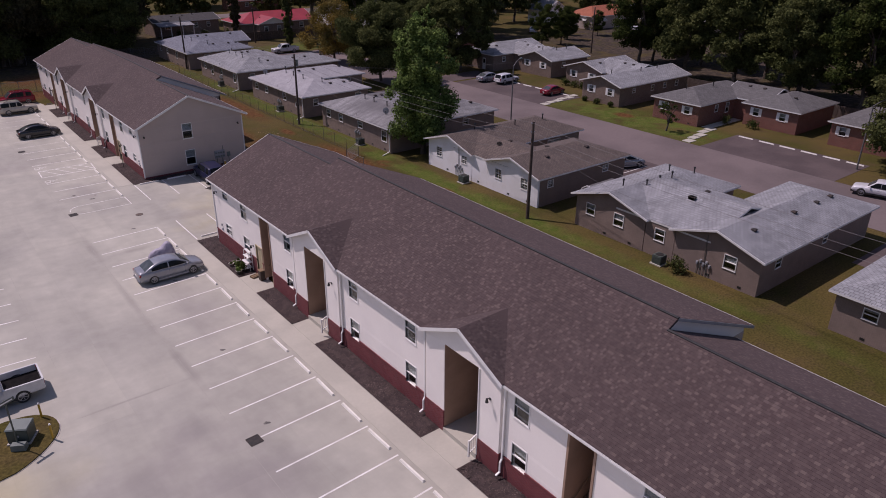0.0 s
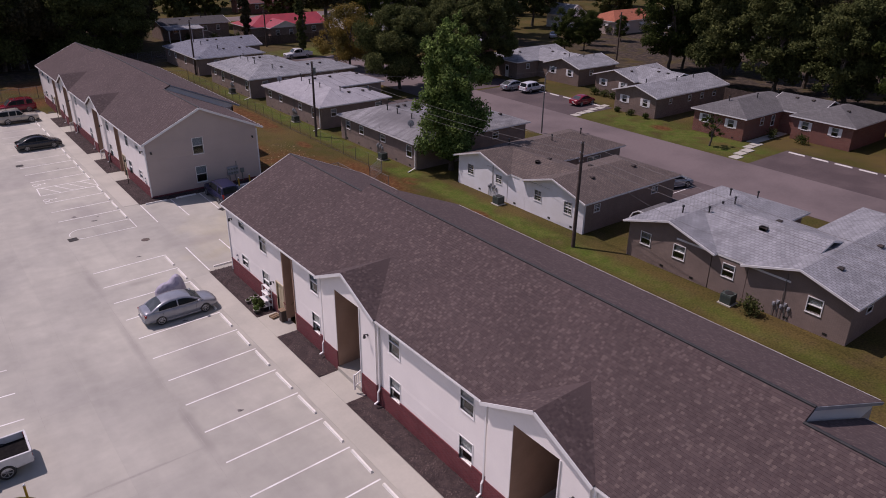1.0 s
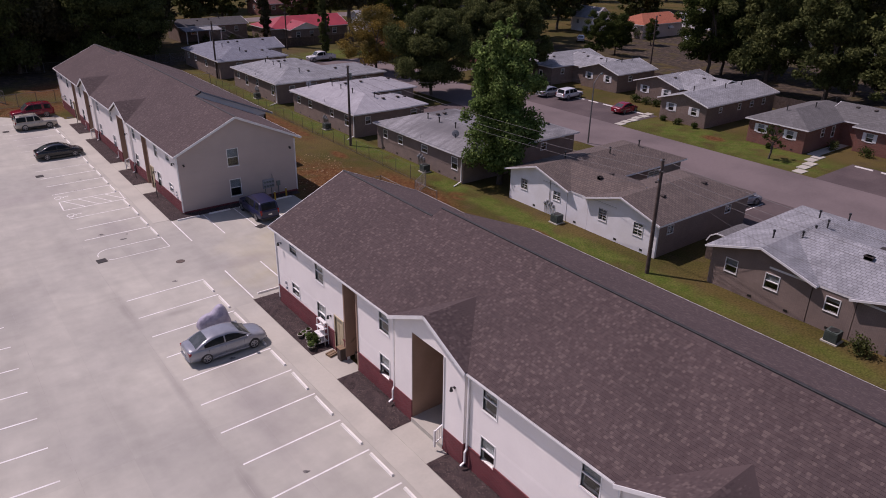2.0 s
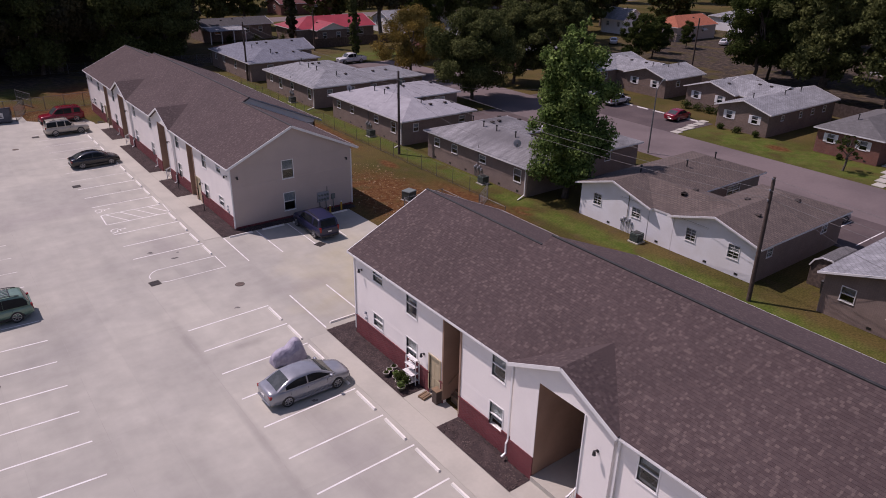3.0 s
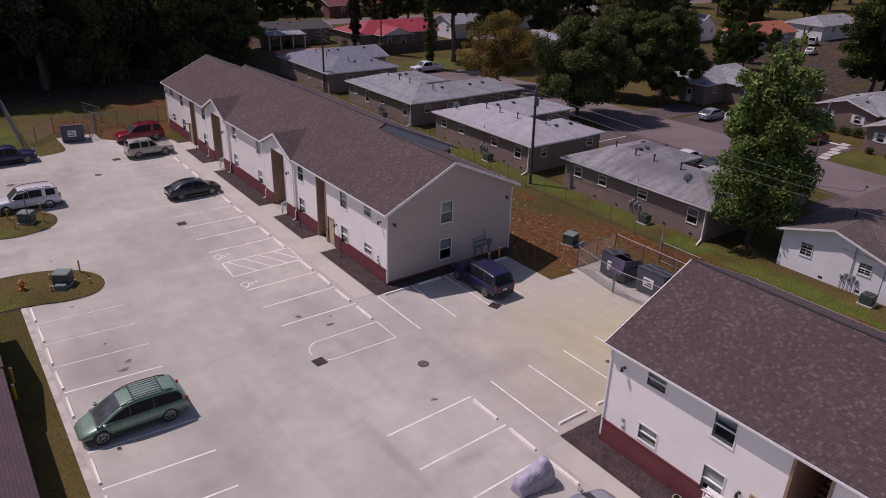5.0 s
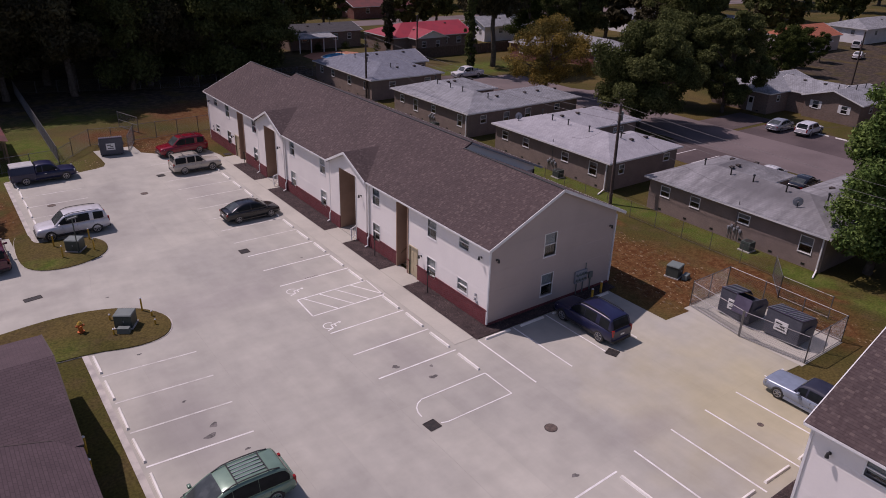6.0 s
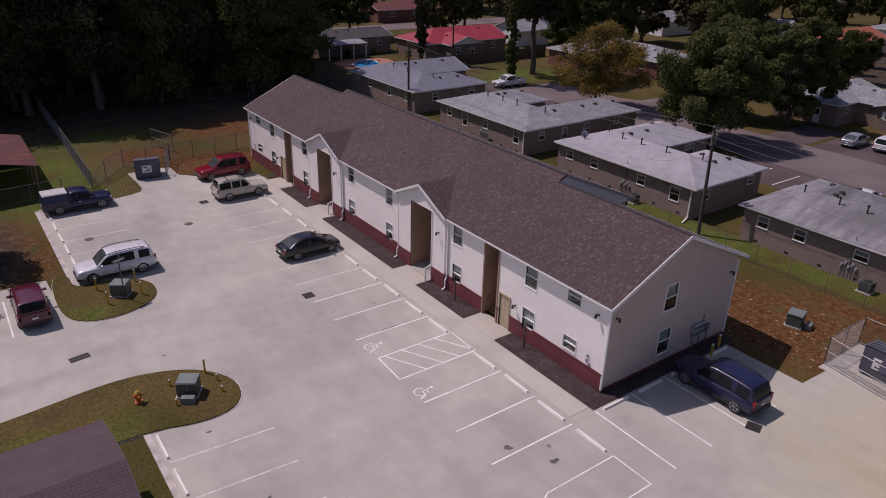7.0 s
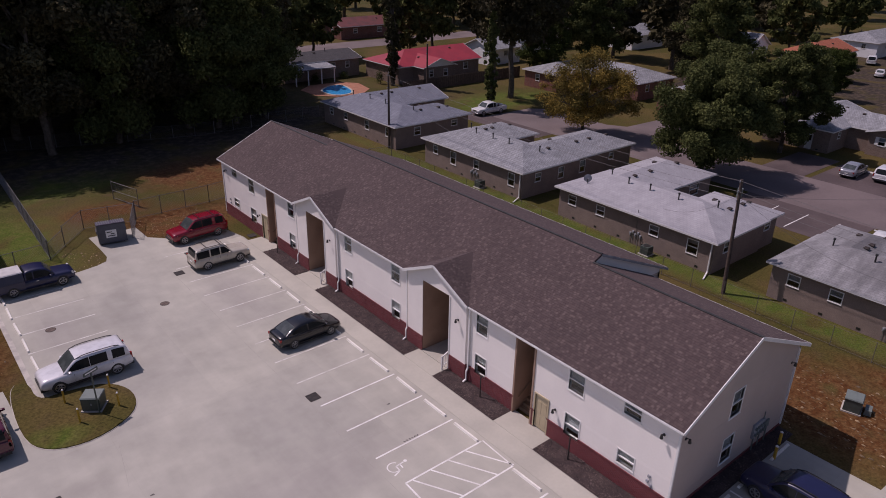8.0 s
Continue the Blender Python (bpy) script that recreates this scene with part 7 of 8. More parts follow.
SILVER_BLUE = paint("silver-blue car paint", (0.32, 0.33, 0.36), metal=0.3)
BLACK_P = paint("black car paint", (0.010, 0.010, 0.012))
BEIGE_P = paint("pewter beige car paint", (0.50, 0.455, 0.385), metal=0.1)
RED_P = paint("red car paint", (0.24, 0.008, 0.022))
SILVER_P = paint("silver car paint", (0.74, 0.73, 0.75), metal=0.1)
NAVY_P = paint("navy car paint", (0.012, 0.014, 0.055), rough=0.35, coat=0.25)
MAROON_P = paint("maroon car paint", (0.10, 0.010, 0.028))
GREEN_P = paint("green metallic car paint", (0.185, 0.290, 0.215), metal=0.2)
WHITE_P = paint("white car paint", (0.70, 0.69, 0.68))
BLUE_P = paint("pale blue car paint", (0.25, 0.29, 0.37), metal=0.1)
VINYL = mat("dark blue vinyl", (0.016, 0.018, 0.04), (0.022, 0.025, 0.05), rough=0.6, scale=2, fine=20, amount=0.1, bump=0.2)

car("silver-blue sedan parked nose to the sidewalk", 4.75, 1.8, 1.50, "sedan", SILVER_BLUE, (13.06, 49.15), 0)
car("black sedan parked nose to the sidewalk", 4.62, 1.82, 1.47, "sedan", BLACK_P, (13.15, 96.1), 1)
car("pewter beige boxy off-road wagon with roof rails", 4.55, 1.85, 1.76, "boxy", BEIGE_P, (13.3, 110.2), 0, rails="bars")
car("red sport utility wagon with dark windows", 4.9, 1.92, 1.84, "suv", RED_P, (13.9, 116.2), 180 + 3, rails="bars")
car("silver crossover wagon with roof rails", 5.05, 1.98, 1.8, "suv", SILVER_P, (0.6, 100.15), 180, rails=True)
car("navy pickup truck with a white bed cap", 5.3, 1.9, 1.72, "pickup", NAVY_P, (0.8, 114.3), 0, cap=WHITE_P, category="pickup truck")
car("maroon sport utility wagon facing away", 4.7, 1.85, 1.75, "boxy", MAROON_P, (-5.0, 97.2), 90)
car("green metallic minivan with roof rack", 4.95, 1.93, 1.70, "van", GREEN_P, (0.36, 66.45), 180, rails="bars", category="minivan")
car("navy blue sport utility wagon by the end wall", 4.9, 1.88, 1.78, "suv", NAVY_P, (23.67, 68.37), 90, rails=True)
car("pale blue old sedan with a dark vinyl roof", 4.7, 1.8, 1.4, "old", BLUE_P, (27.4, 56.35), 90, roof_mat=VINYL)
car("white pickup truck with an open dark bed", 5.4, 1.95, 1.78, "pickup", WHITE_P, (0.0, 39.5), 180, category="pickup truck")
car("red coupe in a dark parking bay", 4.4, 1.78, 1.38, "sedan", RED_P, (81.2, 75.3), 3)
car("silver wagon in a parking bay", 4.6, 1.8, 1.6, "suv", SILVER_P, (81.2, 85.8), 3)
car("dull silver sedan in a parking bay", 4.7, 1.8, 1.42, "sedan", SILVER_BLUE, (80.0, 88.9), 3)
car("blue-grey sedan beside the white-fronted house", 4.6, 1.78, 1.42, "sedan", SILVER_BLUE, (61.1, 45.4), -20)
car("silver wagon at the street's edge", 4.6, 1.8, 1.62, "suv", SILVER_P, (73.4, 24.3), 105)
car("white pickup truck on the estate lot", 5.4, 1.95, 1.78, "pickup", WHITE_P, (65.3, 134.4), 178, category="pickup truck")
car("dark sedan parked behind a house", 4.6, 1.78, 1.42, "sedan", BLACK_P, (60.3, 75.0), 5)
car("white sedan parked behind a house", 4.6, 1.78, 1.42, "sedan", WHITE_P, (60.3, 78.4), 5)
car("white van on a far drive", 5.0, 1.95, 1.9, "van", WHITE_P, (163.6, 119.6), 20, category="minivan")
car("white sedan on the grass by a far house", 4.6, 1.78, 1.42, "sedan", WHITE_P, (149.4, 112.4), 15)
car("pale sedan beside the bungalow", 4.6, 1.78, 1.42, "sedan", SILVER_P, (127.8, 126.4), 40)


# ---- trees ----
def leaves_mesh(name, blobs, count, size, material, seed, flat=0.3):
    """Many small bent leaf sprays filling a set of blobs, denser towards their skins."""
    r = np.random.default_rng(seed)
    blobs = np.array(blobs, float)
    vol = blobs[:, 3] * blobs[:, 4] * blobs[:, 5]
    pick = r.choice(len(blobs), count, p=vol ** 0.75 / (vol ** 0.75).sum())
    d = r.normal(size=(count, 3))
    d /= np.linalg.norm(d, axis=1)[:, None]
    rad = r.uniform(0.1, 1.55, count) ** 0.75
    b = blobs[pick]
    c = b[:, :3] + d * rad[:, None] * b[:, 3:6]
    n = d + r.normal(scale=0.75, size=(count, 3)) + np.array([0, 0, flat])
    n /= np.linalg.norm(n, axis=1)[:, None]
    u = np.cross(n, r.normal(size=(count, 3)))
    u /= np.linalg.norm(u, axis=1)[:, None]
    v = np.cross(n, u)
    s = size * r.uniform(0.55, 1.35, count)[:, None]
    u, v = u * s, v * s * 0.55
    droop = -n * s * 0.25
    verts = np.stack([c - u + droop, c - v, c + u + droop, c + v], axis=1).reshape(-1, 3)
    me = bpy.data.meshes.new(name)
    me.from_pydata(verts.tolist(), [], np.arange(count * 4).reshape(-1, 4).tolist())
    me.materials.append(material)
    return me


def limb(bm, p, q, r0, r1, rnd, bend=0.12, n=4):
    p, q = Vector(p), Vector(q)
    last, lr = p, r0
    ln = (q - p).length
    for i in range(1, n + 1):
        t = i / n
        pt = p.lerp(q, t) + Vector((rnd.uniform(-1, 1), rnd.uniform(-1, 1), rnd.uniform(-.5, .5))) * bend * ln * (0 if i == n else 0.5)
        rr = r0 + (r1 - r0) * t
        tube(bm, last, pt, lr, rr, n=7)
        last, lr = pt, rr


def tree(label, h, trunk_h, crown_r, kind, material, count, size, seed, at=(0, 0, 0)):
    """A tree: tapered trunk with limbs, and a crown of leaf sprays in uneven clumps."""
    rnd = random.Random(seed)
    T = thing("tree", label, "tree", at, group="trees")
    bm = bmesh.new()
    tr = 0.018 * h + 0.06
    limb(bm, (0, 0, -0.1), (rnd.uniform(-.3, .3), rnd.uniform(-.3, .3), trunk_h), tr, tr * 0.7, rnd, 0.04)
    blobs = []
    if kind == "column":
        n = 44
        for i in range(n):
            t = i / (n - 1)
            z = trunk_h * 0.55 + (h - trunk_h * 0.55) * t
            prof = crown_r * np.interp(t, (0, .1, .28, .6, .82, .94, 1), (.42, .8, 1, .84, .62, .4, .2))
            for k in range(4 if t < 0.85 else 2):
                a = rnd.uniform(0, 6.3)
                off = prof * rnd.uniform(0.15, 1.0) * (1 + .2 * math.sin(2 * a + 5 * t))
                rb = max(0.22, prof * rnd.uniform(0.12, 0.3))
                blobs.append((off * math.cos(a), off * math.sin(a), z + rnd.uniform(-.4, .4), rb, rb, rb * rnd.uniform(0.8, 1.3)))
        limb(bm, (0, 0, trunk_h * 0.8), (0.1, 0, h * 0.95), tr * 0.75, 0.03, rnd, 0.05)
    else:
        n = {"round": 90, "wide": 120, "thin": 13, "wood": 50}[kind]
        top = h - trunk_h
        for i in range(n):
            z = trunk_h + top * rnd.uniform(0.02, 0.93)
            t = (z - trunk_h) / top
            prof = crown_r * (math.sin(math.pi * (0.16 + 0.80 * t)) ** 0.6)
            a = rnd.uniform(0, 6.3)
            off = prof * rnd.uniform(0.1, 1.0) ** 0.7 * (1 + .22 * math.sin(2 * a + seed) + .16 * math.sin(3 * a + 7 * t + seed))
            z += 0.09 * top * t * math.sin(2 * a + 1.7 * seed)
            rb = crown_r * (rnd.uniform(0.13, 0.3) if kind in ("wood", "thin") else rnd.uniform(0.09, 0.21))
            blobs.append((off * math.cos(a), off * math.sin(a), z, rb * rnd.uniform(.9, 1.25), rb * rnd.uniform(.9, 1.25), rb * rnd.uniform(.65, .95)))
        limb(bm, (0, 0, trunk_h * 0.9), (rnd.uniform(-1, 1), rnd.uniform(-1, 1), trunk_h + top * 0.7), tr * 0.7, 0.05, rnd, 0.1)
    for b in rnd.sample(blobs, min(len(blobs), 11)):
        z0 = max(trunk_h * 0.7, min(b[2] - 0.8, trunk_h + (b[2] - trunk_h) * 0.5))
        limb(bm, (0, 0, z0), b[:3], tr * 0.32, 0.03, rnd, 0.12)
    part("trunk", bm, BARK, T, "rough brown trunk and limbs")
    me = leaves_mesh("crown", blobs, count, size, material, seed)
    ob = new("crown", me)
    ob.parent = T
    return T


def plant(proto, x, y, turn, s):
    t = copy_thing(proto, pose(x, y, 0, 0, 0, turn))
    t.scale = (s, s, s)
    return t


tree("tall slender bright green poplar by the houses", 15.7, 2.8, 3.6, "column", LEAF_BRIGHT, 52000, 0.16, 101, (46.4, 62.4, 0))
tree("broad dark green shade tree beside the street", 12.0, 2.3, 5.6, "wide", LEAF_DARK, 76000, 0.165, 102, (65.2, 99.2, 0))
tree("tall dark green shade tree on the far verge", 14.0, 2.0, 4.3, "wide", LEAF_DARK, 70000, 0.165, 103, (81.6, 98.4, 0))
tree("dark green shade tree beside the brick house", 12.6, 1.8, 4.8, "wide", LEAF_DARK, 60000, 0.165, 110, (78.4, 105.0, 0))
tree("yellowing shade tree with thinning leaves", 11.6, 2.0, 5.6, "round", LEAF_GOLD, 34000, 0.13, 104, (67.4, 118.4, 0))
tree("dense dark tree beside the parking bay", 10.5, 1.6, 5.0, "round", LEAF_DARK, 26000, 0.18, 109, (84.6, 26.6, 0))
tree("small bare-stemmed lawn tree with few leaves", 4.0, 1.4, 1.1, "thin", LEAF_MID, 500, 0.14, 105, (77.2, 51.5, 0))
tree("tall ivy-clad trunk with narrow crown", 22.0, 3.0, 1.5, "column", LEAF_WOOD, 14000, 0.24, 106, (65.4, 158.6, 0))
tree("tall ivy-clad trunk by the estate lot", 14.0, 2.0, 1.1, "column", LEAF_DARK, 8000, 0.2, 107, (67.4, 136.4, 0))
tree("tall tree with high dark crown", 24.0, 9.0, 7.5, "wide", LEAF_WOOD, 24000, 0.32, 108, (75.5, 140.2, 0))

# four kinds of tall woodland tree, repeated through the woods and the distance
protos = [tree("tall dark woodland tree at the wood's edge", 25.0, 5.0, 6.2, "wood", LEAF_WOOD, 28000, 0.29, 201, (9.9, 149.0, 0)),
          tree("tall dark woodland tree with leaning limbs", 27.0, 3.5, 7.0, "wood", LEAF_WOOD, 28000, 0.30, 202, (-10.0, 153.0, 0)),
          tree("dense dark green woodland tree", 22.0, 2.5, 6.5, "wood", LEAF_DARK, 28000, 0.28, 203, (22.0, 158.0, 0)),
          tree("mid green tree with an uneven crown", 16.0, 3.0, 5.2, "round", LEAF_MID, 18000, 0.24, 204, (113.6, 84.0, 0)),
          tree("dark green roadside tree", 19.0, 4.0, 6.0, "wide", LEAF_DARK, 24000, 0.26, 205, (108.0, 70.0, 0))]
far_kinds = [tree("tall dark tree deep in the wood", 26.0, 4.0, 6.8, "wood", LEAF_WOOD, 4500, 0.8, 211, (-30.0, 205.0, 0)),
             tree("distant dark green tree", 20.0, 3.5, 6.2, "wide", LEAF_DARK, 5000, 0.7, 212, (150.0, 205.0, 0))]
rnd = random.Random(77)
# the wood north and west of the lot
for i in range(10):
    for j in range(6):
        x = -46 + 9.4 * i + rnd.uniform(-3, 3)
        y = 152 + 8.2 * j + rnd.uniform(-3, 3)
        if x > 37:
            continue
        plant(protos[rnd.choice((0, 1, 1, 2))] if j < 1 else far_kinds[0], x, y, rnd.uniform(0, 360), rnd.uniform(0.85, 1.2))
for x, y, k, s in ((37.5, 150.5, 2, 0.75), (41.0, 158.0, 1, 0.72), (43.5, 167.0, 2, 0.7), (38.0, 165.0, 1, 0.9), (33.0, 150.0, 2, 0.85), (27.0, 151.5, 0, 0.9), (17.5, 149.5, 2, 0.85), (2.0, 150.0, 1, 0.95), (-6.0, 147.0, 2, 0.9), (-16, 150, 1, 0.95), (-26, 149, 2, 1.0), (-36, 146, 1, 1.0), (-44, 138, 2, 0.9)):
    plant(protos[k], x, y, rnd.uniform(0, 360), s)
# The first two stand out of view, added to shade the ground west of the lot.
for x, y, s in ((-10.8, 111.6, 0.85), (-13.0, 106.0, 0.8), (131.0, 119.5, 0.36), (126.0, 113.5, 0.42), (119.0, 109.0, 0.5), (137.0, 114.0, 0.34), (112.0, 108.0, 0.55)):
    plant(protos[3], x, y, rnd.uniform(0, 360), s)
# belt behind the houses across the street and on into the distance
for x, y, k, s in ((106, 60, 4, 1.0), (104, 50, 4, 0.85), (112, 52, 1, 0.8), (105, 40, 3, 1.0), (112, 38, 4, 1.0), (104, 30, 4, 0.9), (114, 26, 2, 0.9), (120, 62, 2, 0.9), (122, 76, 4, 1.0), (118, 84, 3, 0.7), (126, 45, 1, 0.85), (134, 56, 2, 0.9), (138, 40, 4, 1.1), (148, 52, 1, 0.9), (96, 20, 4, 0.9), (92, 12, 3, 1.0), (108, 14, 1, 0.8),
                   (127, 86, 0, 0.85), (104, 122, 4, 1.05), (112, 130, 1, 0.85), (120, 140, 0, 0.95), (104, 148, 4, 1.0), (98, 152, 2, 0.7), (90, 147, 3, 0.8), (122, 156, 0, 0.9), (138, 144, 4, 0.9), (150, 150, 1, 0.8), (160, 136, 4, 0.8), (172, 96, 4, 1.0), (160, 84, 1, 0.8), (172, 70, 2, 0.9), (182, 108, 3, 1.0), (195, 118, 4, 1.0),
                   (84, 178, 3, 0.8), (68, 190, 2, 0.85), (46, 172, 1, 0.8), (60, 188, 4, 0.8), (96, 186, 4, 0.9), (108, 184, 1, 0.8), (122, 186, 2, 0.85), (136, 178, 4, 0.9), (150, 172, 0, 0.9), (166, 164, 2, 0.9), (180, 150, 1, 0.9), (196, 140, 4, 1.0), (80, 222, 4, 0.9), (110, 222, 2, 0.9), (70, 226, 1, 0.8), (126, 214, 4, 1.0), (144, 208, 2, 1.0), (162, 196, 1, 1.0), (180, 184, 4, 1.0), (60, 212, 3, 1.0), (198, 168, 2, 1.0)):
    plant(protos[k] if x < 118 and y < 160 else far_kinds[0 if k in (0, 1) else 1], x, y, rnd.uniform(0, 360), s)
for i in range(44):
    a = radians(8 + 76 * i / 43)
    d = 250 + 40 * (i % 3) + rnd.uniform(-12, 12)
    plant(far_kinds[rnd.choice((0, 1))], d * math.sin(a), d * math.cos(a), rnd.uniform(0, 360), rnd.uniform(1.0, 1.4))


def shrub(x, y, r, h, material, seed, label, count=500, size=0.09):
    rs = random.Random(seed)
    blobs = [(rs.uniform(-.4, .4) * r, rs.uniform(-.4, .4) * r, h * rs.uniform(.35, .7), r * .6, r * .6, h * .38) for _ in range(6)]
    S = thing("shrub", label, "shrub", (x, y, 0), group="shrubs")
    bm = bmesh.new()
    for b in blobs:
        limb(bm, (0, 0, 0), b[:3], 0.03, 0.01, rs, 0.1, 2)
    part("stem", bm, BARK, S)
    ob = new("foliage", leaves_mesh("foliage", blobs, count, size, material, seed))
    ob.parent = S
    return S


for i, (x, y, r, h) in enumerate(((43.6, 26.4, 0.8, 1.4), (88.0, 73.4, 0.8, 1.1), (87.9, 75.0, 0.9, 1.1), (87.9, 76.8, 0.9, 1.1), (87.8, 78.8, 0.9, 1.2), (81.7, 64.4, 0.5, 0.7), (81.6, 66.8, 0.55, 0.8), (81.7, 69.2, 0.5, 0.7), (87.2, 45.4, 0.9, 1.2), (86.5, 49.0, 0.7, 1.2), (81.2, 53.8, 0.4, 0.6), (135, 125, 1.4, 2.0), (143, 122, 1.6, 2.2), (128, 120, 1.5, 2.0), (56, 168.5, 1.0, 1.6), (62, 168.8, 1.1, 1.5), (64.5, 161, 1.0, 2.2))):
    shrub(x, y, r, h, LEAF_MID if i % 3 else LEAF_DARK, 300 + i, "clipped green shrub beside a house", 500 if x < 100 else 300, 0.1 if x < 100 else 0.2)


# ---- poles, wires, fences ----
def utility_pole(x, y, h, lean, label, gear=True):
    p = thing("utility_pole", label, "utility pole", (x, y, 0), group="utility poles")
    bm = bmesh.new()
    tube(bm, (0, 0, -0.2), (lean[0], lean[1], h), 0.16, 0.11, n=12)
    part("shaft", bm, WOOD_POLE, p)
    if gear:
        bm = bmesh.new()
        tube(bm, (lean[0] + 0.3, lean[1] + 0.1, h - 1.5), (lean[0] + 0.3, lean[1] + 0.1, h - 0.75), 0.2, n=12)
        part("transformer_can", bm, GREY_TOP, p, "grey transformer can")
    for dz in (0.15, 0.9, 1.6):
        bm = bmesh.new()
        tube(bm, (lean[0] - 0.2, lean[1], h - dz), (lean[0] + 0.2, lean[1], h - dz), 0.03, n=6)
        tube(bm, (lean[0] - 0.2, lean[1], h - dz), (lean[0] - 0.2, lean[1], h - dz + 0.12), 0.045, n=8)
        part("insulator", bm, STEEL_GREY, p)
    return p


POLES = [(42.1, 41.0, 8.7, (0.35, 0.3)), (41.1, 82.3, 8.9, (0.3, 0.5)), (43.0, 128.4, 9.0, (0.0, 0.0)), (40.5, -2.0, 9.0, (0, 0))]
for i, (x, y, h, ln) in enumerate(POLES):
    utility_pole(x, y, h, ln, "dark wooden utility pole standing in the grass", gear=(i == 1))
utility_pole(115.6, 97.4, 9.0, (0, 0), "dark wooden utility pole behind the far houses", False)
utility_pole(66.0, 150.0, 8.0, (0, 0), "slim wooden pole near the estate lot", False)


WIRE = mat("weathered cable", (0.10, 0.095, 0.095), (0.14, 0.13, 0.13), rough=0.6, scale=3, fine=12, amount=0.1)


def wire(p, q, sag, r=0.011):
    bm = bmesh.new()
    n = 14
    p, q = Vector(p), Vector(q)
    u = (q - p).cross(Vector((0, 0, 1))).normalized() * r
    v = Vector((0, 0, r))
    pts = [p.lerp(q, i / n) - Vector((0, 0, sag * 4 * (i / n) * (1 - i / n))) for i in range(n + 1)]
    loft(bm, [[c + u, c + v, c - u, c - v] for c in pts])
    return single("overhead_wire", bm, WIRE, "thin grey overhead wire strung between poles", "wire", group="overhead wires")


tops = [(x + ln[0], y + ln[1], h) for x, y, h, ln in POLES]
for a, b in ((3, 0), (0, 1), (1, 2)):
    for dz, dx in ((0.05, -0.2), (0.85, -0.2), (1.55, 0.15)):
        wire((tops[a][0] + dx, tops[a][1], tops[a][2] - dz), (tops[b][0] + dx, tops[b][1], tops[b][2] - dz), 0.8)
for a, q in ((1, (43.6, 90.0, 3.9)), (1, (44.0, 72.5, 3.9)), (0, (45.0, 53.5, 3.9)), (0, (45.0, 30.5, 3.9)), (1, (66.0, 68.0, 7.5)), (2, (43.6, 113.0, 3.9))):
    wire((tops[a][0], tops[a][1], tops[a][2] - 1.2), q, 0.7, 0.01)


def street_lamp(x, y, h, turn):
    p = thing("street_lamp", "slim grey street lamp with a curved arm", "street lamp", (x, y, 0), turn, group="street lamps")
    bm = bmesh.new()
    tube(bm, (0, 0, 0), (0, 0, h), 0.1, 0.06, n=10)
    part("pole", bm, GALV, p)
    bm = bmesh.new()
    last = Vector((0, 0, h - 0.05))
    for i in range(1, 7):
        t = i / 6
        q = Vector((1.9 * t, 0, h - 0.05 + 0.75 * math.sin(t * 1.5)))
        tube(bm, last, q, 0.04, n=8)
        last = q
    part("arm", bm, GALV, p)
    bm = bmesh.new()
    solid(bm, rect3(1.8, 2.4, -0.13, 0.13, h + 0.62), rect3(1.85, 2.35, -0.08, 0.08, h + 0.76))
    part("lamp_head", bm, GREY_TOP, p)


street_lamp(64.8, 67.3, 7.2, 20)
street_lamp(80.6, 29.4, 7.0, -30)


OLD_WIRE = mat("dull weathered fence wire", (0.13, 0.115, 0.10), (0.18, 0.16, 0.145), rough=0.7, scale=3, fine=14, amount=0.15)


def chain_link(pts, h, label, step=0.16, rail_r=0.024, post_r=0.035, wire_r=0.0045, mid_rail=False, post_every=2.6, metal=None):
    """Chain-link fence along a line: posts, top rail, and a mesh of crossing wires."""
    metal = metal or GALV
    f = thing("chain_link_fence", label, "fence", (*pts[0], 0), group="chain-link fences")
    o = Vector((*pts[0], 0))
    bmw = bmesh.new()
    for p, q in zip(pts, pts[1:]):
        p, q = Vector((*p, 0)) - o, Vector((*q, 0)) - o
        ln = (q - p).length
        u = (q - p) / ln
        n = max(1, round(ln / post_every))
        for i in range(n + 1):
            c = p + u * ln * i / n
            bm = bmesh.new()
            tube(bm, c + Vector((0, 0, 0)), c + Vector((0, 0, h + 0.06)), post_r, n=8)
            part("post", bm, metal, f)
        for z in (h, 0.12) + ((h / 2,) if mid_rail else ()):
            bm = bmesh.new()
            tube(bm, p + Vector((0, 0, z)), q + Vector((0, 0, z)), rail_r, n=6)
            part("rail", bm, metal, f)
        side = Vector((-u.y, u.x, 0)) * wire_r
        a = -h
        while a < ln:
            for s in (1, -1):
                t0, t1 = max(a, 0), min(a + h, ln)
                if t1 - t0 > 0.03:
                    z0, z1 = ((t0 - a), (t1 - a)) if s == 1 else (h - (t0 - a), h - (t1 - a))
                    A, Bq = p + u * t0 + Vector((0, 0, z0)), p + u * t1 + Vector((0, 0, z1))
                    w = Vector((0, 0, wire_r))
                    for k in (side, w):
                        bmw.faces.new([bmw.verts.new(m) for m in (A - k, Bq - k, Bq + k, A + k)])
            a += step
    tagged(part("wire_mesh", bmw, metal, f, "galvanised wire mesh"), kind="stuff")
    return f


